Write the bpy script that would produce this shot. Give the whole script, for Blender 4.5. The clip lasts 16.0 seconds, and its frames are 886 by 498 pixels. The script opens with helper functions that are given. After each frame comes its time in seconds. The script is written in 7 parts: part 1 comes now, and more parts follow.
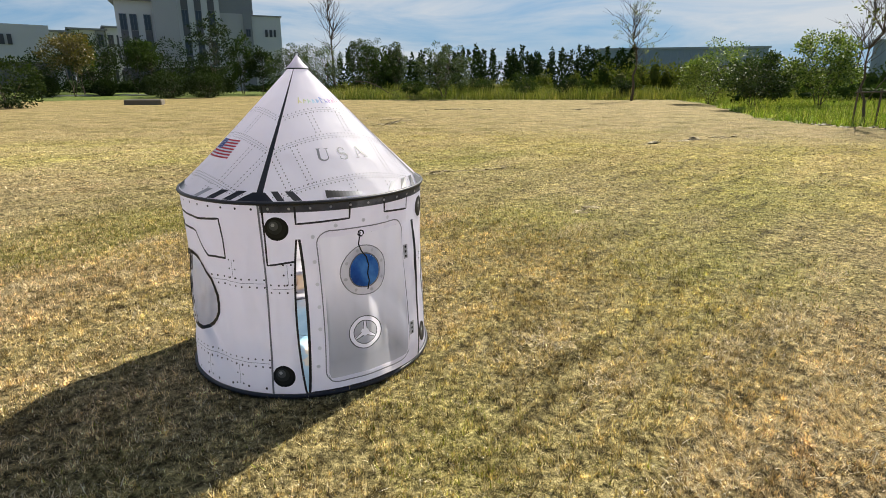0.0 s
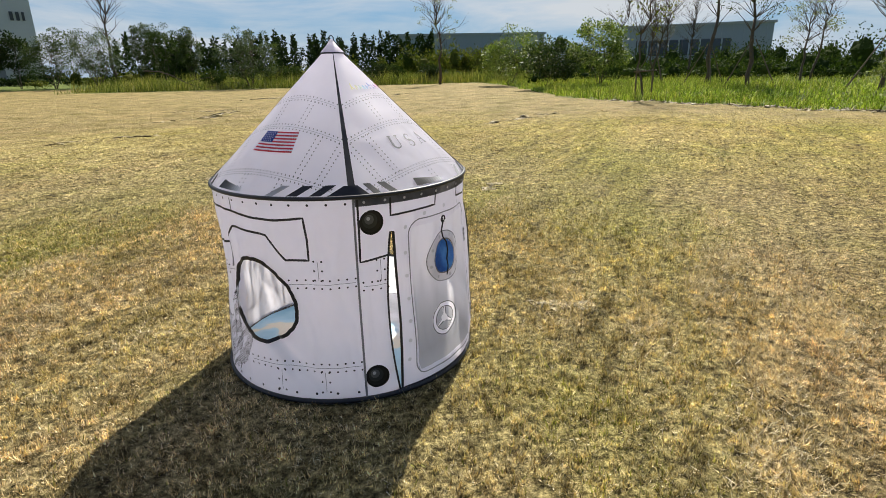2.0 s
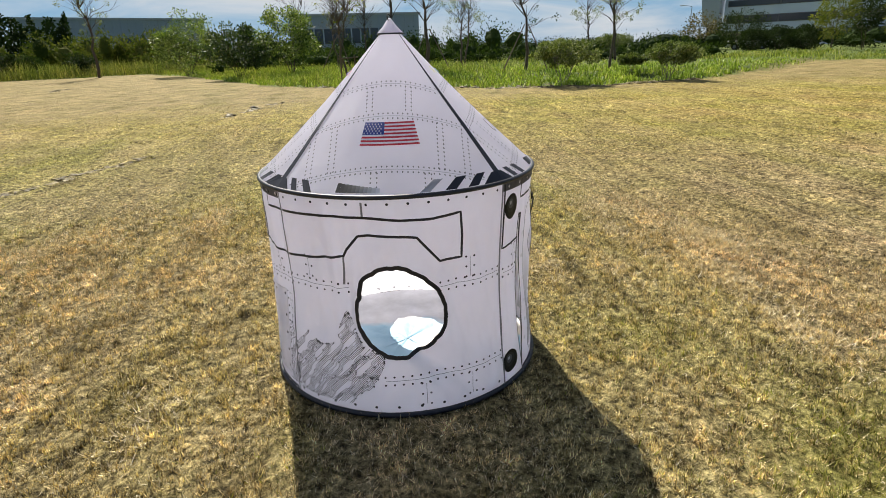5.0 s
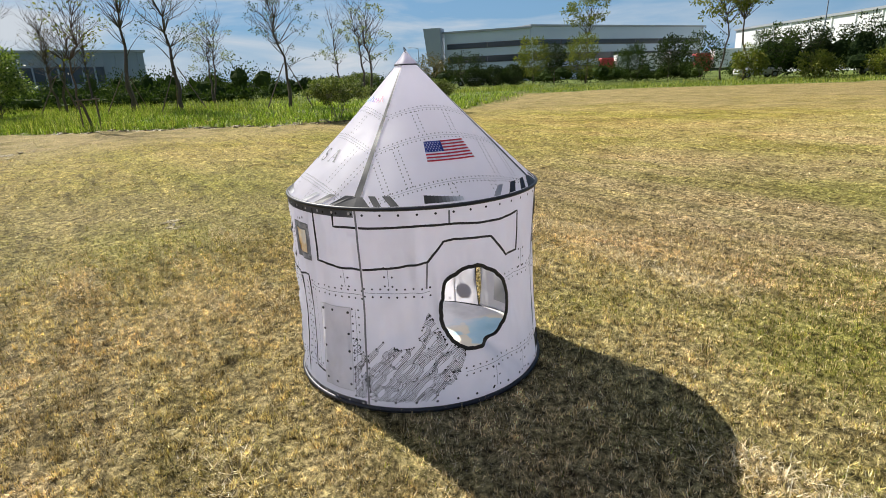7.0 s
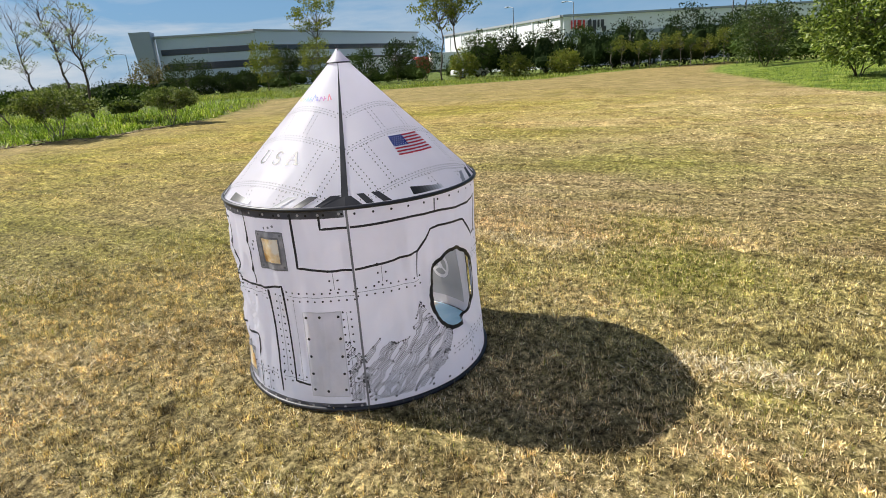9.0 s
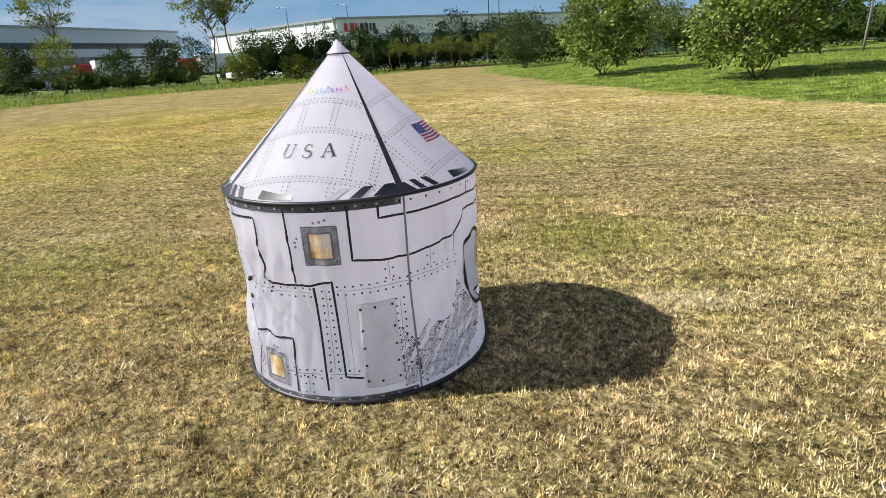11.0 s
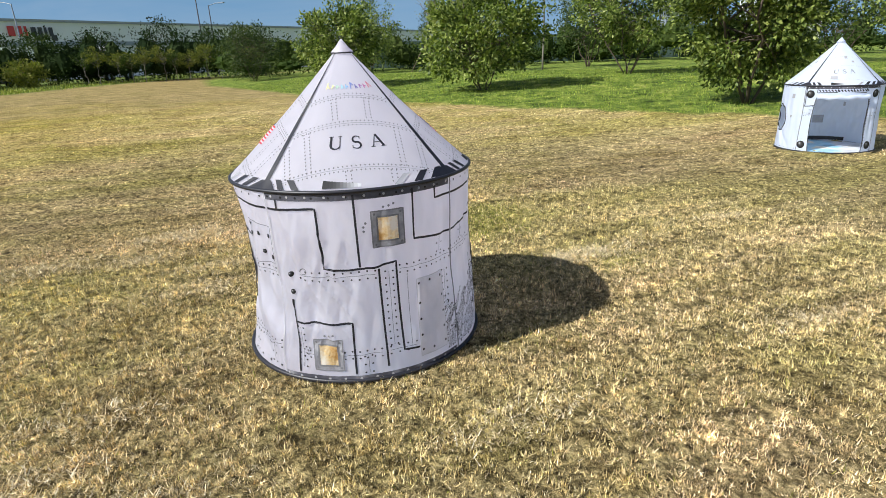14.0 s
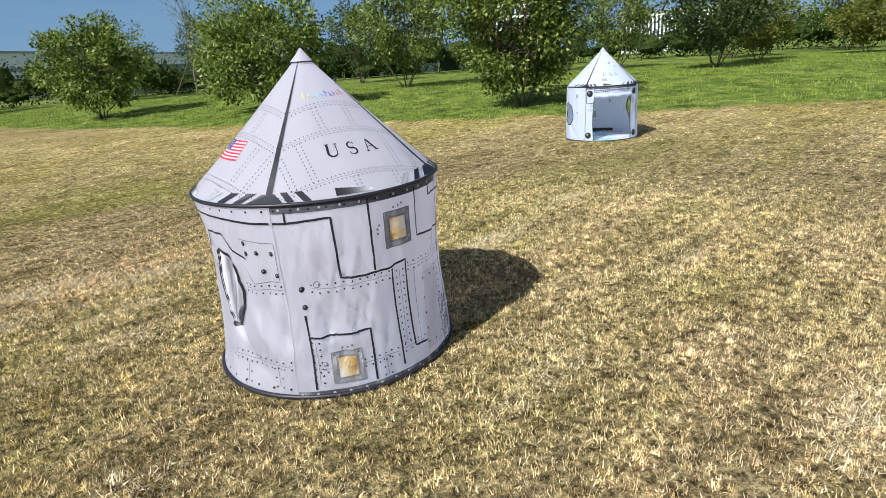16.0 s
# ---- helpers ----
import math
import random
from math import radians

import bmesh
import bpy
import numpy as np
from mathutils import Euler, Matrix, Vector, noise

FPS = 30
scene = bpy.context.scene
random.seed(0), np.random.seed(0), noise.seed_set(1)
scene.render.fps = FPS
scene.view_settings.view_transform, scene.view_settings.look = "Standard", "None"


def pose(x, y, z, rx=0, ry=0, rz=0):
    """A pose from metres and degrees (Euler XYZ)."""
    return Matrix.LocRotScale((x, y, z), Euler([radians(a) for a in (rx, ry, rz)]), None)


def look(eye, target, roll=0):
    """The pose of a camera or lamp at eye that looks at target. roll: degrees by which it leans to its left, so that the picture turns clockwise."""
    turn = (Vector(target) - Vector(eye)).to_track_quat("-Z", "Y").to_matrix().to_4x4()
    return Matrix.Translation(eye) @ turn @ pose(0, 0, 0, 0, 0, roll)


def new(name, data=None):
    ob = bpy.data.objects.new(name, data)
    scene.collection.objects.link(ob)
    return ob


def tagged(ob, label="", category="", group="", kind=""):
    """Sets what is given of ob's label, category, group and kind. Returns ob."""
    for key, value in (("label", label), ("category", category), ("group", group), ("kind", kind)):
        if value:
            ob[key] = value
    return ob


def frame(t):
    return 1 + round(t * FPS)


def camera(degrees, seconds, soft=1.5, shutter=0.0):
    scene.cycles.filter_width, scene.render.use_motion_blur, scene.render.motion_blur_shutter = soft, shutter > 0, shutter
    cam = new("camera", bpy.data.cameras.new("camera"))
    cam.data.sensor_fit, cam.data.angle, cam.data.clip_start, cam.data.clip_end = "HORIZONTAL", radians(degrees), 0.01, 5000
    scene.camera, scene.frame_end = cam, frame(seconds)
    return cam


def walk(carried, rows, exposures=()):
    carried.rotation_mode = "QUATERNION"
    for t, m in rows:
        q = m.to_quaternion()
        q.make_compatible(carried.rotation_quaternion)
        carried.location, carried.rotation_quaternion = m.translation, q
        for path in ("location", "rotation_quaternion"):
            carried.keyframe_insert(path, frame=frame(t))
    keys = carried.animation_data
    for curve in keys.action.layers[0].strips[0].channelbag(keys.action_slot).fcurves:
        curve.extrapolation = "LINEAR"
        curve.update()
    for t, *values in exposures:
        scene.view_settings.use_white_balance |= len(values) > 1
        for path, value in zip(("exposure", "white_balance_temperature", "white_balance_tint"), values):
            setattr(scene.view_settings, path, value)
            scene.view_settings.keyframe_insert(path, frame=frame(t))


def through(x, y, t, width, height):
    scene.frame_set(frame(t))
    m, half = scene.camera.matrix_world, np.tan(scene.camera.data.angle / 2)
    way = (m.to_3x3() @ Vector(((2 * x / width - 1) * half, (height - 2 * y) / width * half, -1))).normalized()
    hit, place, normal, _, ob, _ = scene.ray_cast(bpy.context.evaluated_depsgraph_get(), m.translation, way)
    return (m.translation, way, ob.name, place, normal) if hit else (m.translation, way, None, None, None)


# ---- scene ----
cam = camera(76.9, 16.0, 0.65)
PATH = [
    (0, (0.195, -0.126, 1.192), (0.144, 1.793, 0.629), -0.0),
    (0.5, (-0.087, -0.185, 1.186), (0.024, 1.725, 0.604), -0.2),
    (1, (-0.314, -0.172, 1.171), (-0.06, 1.719, 0.573), -0.4),
    (1.5, (-0.566, -0.09, 1.183), (-0.144, 1.768, 0.575), -0.9),
    (2, (-0.798, -0.029, 1.189), (-0.219, 1.785, 0.577), -1.2),
    (2.5, (-1.032, 0.058, 1.19), (-0.277, 1.802, 0.567), -1.6),
    (3, (-1.224, 0.224, 1.202), (-0.322, 1.89, 0.56), -1.6),
    (3.5, (-1.453, 0.373, 1.2), (-0.402, 1.94, 0.537), -1.6),
    (4, (-1.694, 0.479, 1.213), (-0.529, 1.959, 0.54), -1.6),
    (4.2, (-1.766, 0.539, 1.21), (-0.545, 1.97, 0.532), -1.7),
    (6.3, (-2.495, 1.35, 1.177), (-0.768, 2.152, 0.566), -1.9),
    (6.5, (-2.583, 1.442, 1.159), (-0.816, 2.161, 0.558), -2.0),
    (7, (-2.732, 1.598, 1.201), (-0.888, 2.106, 0.617), -2.4),
    (7.5, (-2.86, 1.828, 1.217), (-0.964, 2.09, 0.637), -3.0),
    (8, (-2.913, 2.007, 1.214), (-1.001, 2.058, 0.628), -3.5),
    (8.5, (-2.871, 2.252, 1.212), (-0.97, 2.083, 0.613), -3.7),
    (9, (-2.868, 2.403, 1.21), (-0.996, 2.06, 0.596), -3.9),
    (9.2, (-2.866, 2.525, 1.213), (-1.013, 2.098, 0.594), -3.9),
    (11.3, (-2.598, 3.406, 1.229), (-1.056, 2.321, 0.561), -3.6),
    (11.5, (-2.558, 3.492, 1.231), (-1.056, 2.359, 0.552), -3.3),
    (12, (-2.51, 3.657, 1.233), (-1.101, 2.419, 0.536), -2.1),
    (12.5, (-2.415, 3.865, 1.21), (-1.109, 2.521, 0.51), -1.7),
    (13, (-2.352, 3.97, 1.233), (-1.148, 2.531, 0.541), -1.5),
    (13.5, (-2.205, 4.163, 1.24), (-1.134, 2.614, 0.565), -1.9),
    (14, (-2.054, 4.295, 1.234), (-1.115, 2.656, 0.578), -2.4),
    (14.5, (-1.871, 4.361, 1.229), (-1.099, 2.629, 0.592), -3.3),
    (15, (-1.695, 4.446, 1.235), (-1.086, 2.649, 0.602), -3.8),
    (15.5, (-1.47, 4.617, 1.251), (-1.058, 2.765, 0.62), -4.1),
    (16, (-1.311, 4.684, 1.226), (-1.073, 2.804, 0.587), -4.2),
]
CAM_EXPOSURES = [(0.0, 0.63, 6500, 10), (4.0, 0.61, 6500, 10), (7.0, 0.60, 6350, 10), (9.0, 0.62, 6300, 10), (12.0, 0.54, 6150, 10), (14.0, 0.45, 6000, 10), (16.0, 0.32, 5850, 10)]
walk(cam, [(t, look(eye, target, roll)) for t, eye, target, roll in PATH], CAM_EXPOSURES)

# ---- light ----
SUN_AZ, SUN_EL = 33.0, 42.5
world = bpy.data.worlds.new("sky")
scene.world = world
world.use_nodes = True
wn, wl = world.node_tree.nodes, world.node_tree.links
wn.clear()
w_out = wn.new("ShaderNodeOutputWorld")
w_bg = wn.new("ShaderNodeBackground")
w_sky = wn.new("ShaderNodeTexSky")
w_sky.sky_type, w_sky.sun_disc = "NISHITA", False
w_sky.sun_elevation, w_sky.sun_rotation = radians(SUN_EL), radians(SUN_AZ)
w_sky.air_density, w_sky.dust_density, w_sky.ozone_density = 1.15, 0.05, 3.0
# thin streaked clouds
w_tc = wn.new("ShaderNodeTexCoord")
w_map = wn.new("ShaderNodeMapping")
w_map.inputs["Scale"].default_value = (1.6, 2.2, 11.0)
w_map.inputs["Rotation"].default_value = (0.05, 0.1, 0.5)
w_n = wn.new("ShaderNodeTexNoise")
w_n.inputs["Scale"].default_value, w_n.inputs["Detail"].default_value = 1.5, 8.0
w_n.inputs["Roughness"].default_value, w_n.inputs["Distortion"].default_value = 0.58, 0.5
w_r = wn.new("ShaderNodeValToRGB")
w_r.color_ramp.elements[0].position, w_r.color_ramp.elements[1].position = 0.37, 0.63
w_mix = wn.new("ShaderNodeMix")
w_mix.data_type = "RGBA"
w_mul = wn.new("ShaderNodeMath")
w_mul.operation = "MULTIPLY"
w_mul.inputs[1].default_value = 0.85
w_mix.inputs[7].default_value = (9.0, 9.2, 9.4, 1.0)
wl.new(w_tc.outputs["Generated"], w_map.inputs["Vector"])
wl.new(w_map.outputs["Vector"], w_n.inputs["Vector"])
wl.new(w_n.outputs["Fac"], w_r.inputs["Fac"])
wl.new(w_r.outputs["Color"], w_mul.inputs[0])
# the cloud thins out towards the south
w_sth = wn.new("ShaderNodeMapRange")
w_sth.inputs["From Min"].default_value, w_sth.inputs["From Max"].default_value = -0.55, 0.15
w_sth.inputs["To Min"].default_value, w_sth.inputs["To Max"].default_value = 0.12, 1.0
w_sp2 = wn.new("ShaderNodeSeparateXYZ")
wl.new(w_tc.outputs["Generated"], w_sp2.inputs[0])
wl.new(w_sp2.outputs["Y"], w_sth.inputs["Value"])
w_thin = wn.new("ShaderNodeMath")
w_thin.operation = "MULTIPLY"
wl.new(w_mul.outputs[0], w_thin.inputs[0])
wl.new(w_sth.outputs[0], w_thin.inputs[1])
wl.new(w_thin.outputs[0], w_mix.inputs[0])
w_tint = wn.new("ShaderNodeMix")
w_tint.data_type, w_tint.blend_type = "RGBA", "MULTIPLY"
w_tint.inputs[0].default_value = 1.0
w_tint.inputs[7].default_value = (0.68, 0.83, 1.0, 1.0)
wl.new(w_sky.outputs["Color"], w_tint.inputs[6])
# pale blue haze low over the horizon, all round
w_sep = wn.new("ShaderNodeSeparateXYZ")
wl.new(w_tc.outputs["Generated"], w_sep.inputs[0])
w_low = wn.new("ShaderNodeMapRange")
w_low.inputs["From Min"].default_value, w_low.inputs["From Max"].default_value = 0.0, 0.42
w_low.inputs["To Min"].default_value, w_low.inputs["To Max"].default_value = 0.85, 0.0
wl.new(w_sep.outputs["Z"], w_low.inputs["Value"])
w_haze = wn.new("ShaderNodeMix")
w_haze.data_type = "RGBA"
w_haze.inputs[7].default_value = (2.8, 5.2, 8.2, 1.0)
wl.new(w_low.outputs[0], w_haze.inputs[0])
wl.new(w_tint.outputs[2], w_haze.inputs[6])
wl.new(w_haze.outputs[2], w_mix.inputs[6])
wl.new(w_mix.outputs[2], w_bg.inputs["Color"])
w_bg.inputs["Strength"].default_value = 0.050
wl.new(w_bg.outputs[0], w_out.inputs["Surface"])

sun = new("sun", bpy.data.lights.new("sun", "SUN"))
sun.data.energy, sun.data.angle, sun.data.color = 5.3, radians(0.6), (1.0, 0.945, 0.835)
_a, _e = radians(SUN_AZ), radians(SUN_EL)
sun_dir = Vector((math.sin(_a) * math.cos(_e), math.cos(_a) * math.cos(_e), math.sin(_e)))
sun.matrix_world = look(sun_dir * 60, (0, 0, 0))


# ---- materials ----
def material(name):
    m = bpy.data.materials.new(name)
    m.use_nodes = True
    n, l = m.node_tree.nodes, m.node_tree.links
    return m, n, l, n["Principled BSDF"], n["Material Output"]


def noise_node(n, l, scale, detail=4.0, rough=0.55, coord="Object", stretch=None, turn=0.0):
    tc = n.new("ShaderNodeTexCoord")
    src = tc.outputs[coord]
    if turn:
        rot = n.new("ShaderNodeMapping")
        rot.inputs["Rotation"].default_value = (0.0, 0.0, radians(-turn))
        l.new(src, rot.inputs["Vector"])
        src = rot.outputs["Vector"]
    if stretch:
        mp = n.new("ShaderNodeMapping")
        mp.inputs["Scale"].default_value = stretch
        l.new(src, mp.inputs["Vector"])
        src = mp.outputs["Vector"]
    t = n.new("ShaderNodeTexNoise")
    t.inputs["Scale"].default_value, t.inputs["Detail"].default_value = scale, detail
    t.inputs["Roughness"].default_value = rough
    l.new(src, t.inputs["Vector"])
    return t.outputs["Fac"]


def ramp(n, l, fac, stops):
    r = n.new("ShaderNodeValToRGB")
    e = r.color_ramp.elements
    while len(e) < len(stops):
        e.new(0.5)
    for k, (p, c) in zip(e, stops):
        k.position, k.color = p, (*c, 1.0)
    l.new(fac, r.inputs["Fac"])
    return r.outputs["Color"]


def blend(n, l, fac, a, b, mode="MIX"):
    m = n.new("ShaderNodeMix")
    m.data_type, m.blend_type = "RGBA", mode
    for sock, v in ((m.inputs[0], fac), (m.inputs[6], a), (m.inputs[7], b)):
        if isinstance(v, bpy.types.NodeSocket):
            l.new(v, sock)
        elif isinstance(v, (int, float)):
            sock.default_value = v
        else:
            sock.default_value = (*v, 1.0)
    return m.outputs[2]


def bump(n, l, p, height, strength, distance=0.01):
    b = n.new("ShaderNodeBump")
    b.inputs["Strength"].default_value, b.inputs["Distance"].default_value = strength, distance
    l.new(height, b.inputs["Height"])
    l.new(b.outputs["Normal"], p.inputs["Normal"])


def plain(name, colour, rough=0.6, metal=0.0, vary=0.12, scale=6.0, bumpy=0.0, bscale=60.0):
    """A surface with mottling at two scales and fine relief."""
    m, n, l, p, o = material(name)
    big = noise_node(n, l, scale, 5.0)
    fine = noise_node(n, l, scale * 9, 3.0)
    c = blend(n, l, big, [x * (1 - vary) for x in colour], [min(1, x * (1 + vary)) for x in colour])
    c = blend(n, l, fine, c, [x * (1 - vary * 0.6) for x in colour])
    l.new(c, p.inputs["Base Color"])
    p.inputs["Roughness"].default_value, p.inputs["Metallic"].default_value = rough, metal
    if bumpy:
        bump(n, l, p, noise_node(n, l, bscale, 4.0), bumpy)
    return m


def cloth(name, colour, through=0.3, vary=0.05, rough=0.55, gradient=None, spec=0.35, crease=0.02):
    """Thin woven polyester that lets some light through."""
    m, n, l, p, o = material(name)
    big = noise_node(n, l, 7.0, 5.0)
    c = blend(n, l, big, [x * (1 - vary) for x in colour], [min(1, x * (1 + vary)) for x in colour])
    if gradient:
        fac = noise_node(n, l, gradient[0], 6.0, 0.6)
        c = ramp(n, l, fac, gradient[1])
    l.new(c, p.inputs["Base Color"])
    p.inputs["Roughness"].default_value = rough
    p.inputs["Specular IOR Level"].default_value = spec
    b = n.new("ShaderNodeBump")
    b.inputs["Strength"].default_value, b.inputs["Distance"].default_value = 0.7, crease
    rid = n.new("ShaderNodeTexNoise")
    rid.noise_type = "RIDGED_MULTIFRACTAL"
    rid.inputs["Scale"].default_value, rid.inputs["Detail"].default_value, rid.inputs["Distortion"].default_value = 3.2, 2.5, 0.6
    rtc = n.new("ShaderNodeTexCoord")
    l.new(rtc.outputs["Object"], rid.inputs["Vector"])
    hts = rid.outputs["Fac"]
    for vs, va, vz in ((4.5, 1.1, 0.55), (10.0, 0.5, 0.7)):
        vm = n.new("ShaderNodeMapping")
        vm.inputs["Scale"].default_value = (1.0, 1.0, vz)
        vm.inputs["Rotation"].default_value = (0.3, 0.25, 0.0)
        vo = n.new("ShaderNodeTexVoronoi")
        vo.feature = "SMOOTH_F1"
        vo.inputs["Smoothness"].default_value = 0.35
        vo.inputs["Scale"].default_value = vs
        l.new(rtc.outputs["Object"], vm.inputs["Vector"])
        l.new(vm.outputs["Vector"], vo.inputs["Vector"])
        ad = n.new("ShaderNodeMath")
        ad.operation = "MULTIPLY_ADD"
        ad.inputs[1].default_value = va
        l.new(vo.outputs["Distance"], ad.inputs[0])
        l.new(hts, ad.inputs[2])
        hts = ad.outputs[0]
    l.new(hts, b.inputs["Height"])
    l.new(b.outputs["Normal"], p.inputs["Normal"])
    t = n.new("ShaderNodeBsdfTranslucent")
    l.new(c, t.inputs["Color"])
    l.new(b.outputs["Normal"], t.inputs["Normal"])
    mx = n.new("ShaderNodeMixShader")
    mx.inputs[0].default_value = through
    l.new(p.outputs[0], mx.inputs[1])
    l.new(t.outputs[0], mx.inputs[2])
    l.new(mx.outputs[0], o.inputs["Surface"])
    return m


def foliage(name, stops, rough=0.45, through=0.3, patch=0.6, spec=0.4):
    """Leaves: each leaf its own shade, with light through the blade."""
    m, n, l, p, o = material(name)
    g = n.new("ShaderNodeNewGeometry")
    big = noise_node(n, l, patch, 3.0)
    mixf = n.new("ShaderNodeMath")
    mixf.operation = "MULTIPLY_ADD"
    mixf.inputs[1].default_value, mixf.inputs[2].default_value = 0.55, 0.0
    l.new(g.outputs["Random Per Island"], mixf.inputs[0])
    add = n.new("ShaderNodeMath")
    add.operation = "MULTIPLY_ADD"
    add.inputs[1].default_value = 0.6
    l.new(big, add.inputs[0])
    l.new(mixf.outputs[0], add.inputs[2])
    c = ramp(n, l, add.outputs[0], stops)
    l.new(c, p.inputs["Base Color"])
    p.inputs["Roughness"].default_value = rough
    p.inputs["Specular IOR Level"].default_value = spec
    t = n.new("ShaderNodeBsdfTranslucent")
    l.new(blend(n, l, 1.0, c, (1.0, 1.15, 0.5), "MULTIPLY"), t.inputs["Color"])
    mx = n.new("ShaderNodeMixShader")
    mx.inputs[0].default_value = through
    l.new(p.outputs[0], mx.inputs[1])
    l.new(t.outputs[0], mx.inputs[2])
    l.new(mx.outputs[0], o.inputs["Surface"])
    return m


WHITE = cloth("white_polyester", (0.83, 0.805, 0.875), 0.70, crease=0.05, rough=0.45, spec=0.6)
ROOFWHITE = cloth("white_roof_polyester", (0.83, 0.805, 0.875), 0.70, crease=0.02, rough=0.5, spec=0.4)
WHITE2 = cloth("blue_white_polyester", (0.74, 0.80, 0.94), 0.45)
BLACK = cloth("black_print", (0.018, 0.018, 0.025), 0.06, rough=0.48, spec=0.4)
PIPING = plain("black_piping", (0.02, 0.02, 0.028), 0.45, vary=0.3, scale=30)
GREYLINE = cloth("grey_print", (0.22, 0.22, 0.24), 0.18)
MIDGREY = cloth("mid_grey_print", (0.42, 0.42, 0.45), 0.25)
PALEGREY = cloth("pale_grey_print", (0.66, 0.65, 0.68), 0.5)
BAND = cloth("steel_band_print", (0.3, 0.3, 0.33), 0.2, gradient=(9.0, [(0.3, (0.05, 0.05, 0.065)), (0.55, (0.11, 0.11, 0.135)), (0.75, (0.36, 0.36, 0.40))]))
HATCHGREY = cloth("brushed_grey_print", (0.5, 0.5, 0.52), 0.5, gradient=(5.0, [(0.25, (0.60, 0.60, 0.64)), (0.45, (0.80, 0.79, 0.83)), (0.7, (0.92, 0.90, 0.95))]))
GREYS = [cloth("eave_fade_print", (v, v, v * 1.05), 0.2) for v in (0.02, 0.025, 0.035, 0.05, 0.08, 0.13, 0.20, 0.30, 0.42, 0.55, 0.68)]


def maths(n, l, op, a, b=0.0, c=0.0):
    """One maths node; sockets are linked, numbers set."""
    m = n.new("ShaderNodeMath")
    m.operation = op
    for i, v in enumerate((a, b, c)):
        if isinstance(v, (int, float)):
            m.inputs[i].default_value = v
        else:
            l.new(v, m.inputs[i])
    return m.outputs[0]


def door_print():
    """The printed steel door: silver at the foot, fading to pale towards the top, with a pale hand wheel on it."""
    m, n, l, p, o = material("steel_door_print")
    uv = n.new("ShaderNodeUVMap")
    uv.uv_map = "print"
    sp = n.new("ShaderNodeSeparateXYZ")
    l.new(uv.outputs["UV"], sp.inputs[0])
    u, v = sp.outputs["X"], sp.outputs["Y"]
    nz = noise_node(n, l, 6.0, 3.0, 0.5, stretch=(1.0, 1.0, 0.35))
    # a broad diagonal sheen across the lower half
    s = maths(n, l, "ADD", v, maths(n, l, "MULTIPLY_ADD", nz, 0.16, 0.16))
    c = ramp(n, l, s, [(0.09, (0.50, 0.50, 0.53)), (0.16, (0.40, 0.40, 0.43)), (0.26, (0.46, 0.46, 0.49)), (0.36, (0.62, 0.61, 0.65)), (0.46, (0.80, 0.78, 0.83)), (0.58, (0.86, 0.84, 0.89))])
    sheen = ramp(n, l, maths(n, l, "ADD", maths(n, l, "MULTIPLY_ADD", v, 0.9, u), maths(n, l, "MULTIPLY", nz, 0.05)), [(0.10, (0.0, 0.0, 0.0)), (0.17, (0.55, 0.55, 0.55)), (0.24, (0.75, 0.75, 0.75)), (0.30, (0.3, 0.3, 0.3))])
    c = blend(n, l, sheen, c, (0.86, 0.84, 0.89))
    d = maths(n, l, "SQRT", maths(n, l, "ADD", maths(n, l, "MULTIPLY", u, u), maths(n, l, "MULTIPLY", v, v)))
    wheel = maths(n, l, "MULTIPLY", maths(n, l, "GREATER_THAN", d, 0.050), maths(n, l, "LESS_THAN", d, 0.068))
    wheel = maths(n, l, "MAXIMUM", wheel, maths(n, l, "LESS_THAN", d, 0.017))
    for q in (1.57, 3.66, 5.76):
        al = maths(n, l, "ADD", maths(n, l, "MULTIPLY", u, math.cos(q)), maths(n, l, "MULTIPLY", v, math.sin(q)))
        ac = maths(n, l, "ABSOLUTE", maths(n, l, "SUBTRACT", maths(n, l, "MULTIPLY", v, math.cos(q)), maths(n, l, "MULTIPLY", u, math.sin(q))))
        arm = maths(n, l, "MULTIPLY", maths(n, l, "LESS_THAN", ac, 0.0065), maths(n, l, "MULTIPLY", maths(n, l, "GREATER_THAN", al, 0.0), maths(n, l, "LESS_THAN", al, 0.055)))
        wheel = maths(n, l, "MAXIMUM", wheel, arm)
    c = blend(n, l, wheel, c, (0.90, 0.88, 0.93))
    l.new(c, p.inputs["Base Color"])
    p.inputs["Roughness"].default_value = 0.5
    t = n.new("ShaderNodeBsdfTranslucent")
    l.new(c, t.inputs["Color"])
    mx = n.new("ShaderNodeMixShader")
    mx.inputs[0].default_value = 0.66
    l.new(p.outputs[0], mx.inputs[1])
    l.new(t.outputs[0], mx.inputs[2])
    l.new(mx.outputs[0], o.inputs["Surface"])
    return m


DOORGREY = door_print()
BALLS = [cloth("ball_print", (v, v, v * 1.06), 0.15) for v in (0.008, 0.016, 0.04, 0.13, 0.55)]
BLUEGLASS = cloth("blue_porthole_print", (0.03, 0.12, 0.42), 0.4, gradient=(9.0, [(0.3, (0.012, 0.05, 0.25)), (0.5, (0.03, 0.14, 0.5)), (0.72, (0.12, 0.36, 0.75))]))
GOLD = cloth("gold_window_print", (0.6, 0.4, 0.15), 0.5, gradient=(11.0, [(0.34, (0.38, 0.17, 0.05)), (0.46, (0.66, 0.40, 0.14)), (0.54, (0.84, 0.64, 0.34)), (0.66, (0.96, 0.89, 0.74))]))
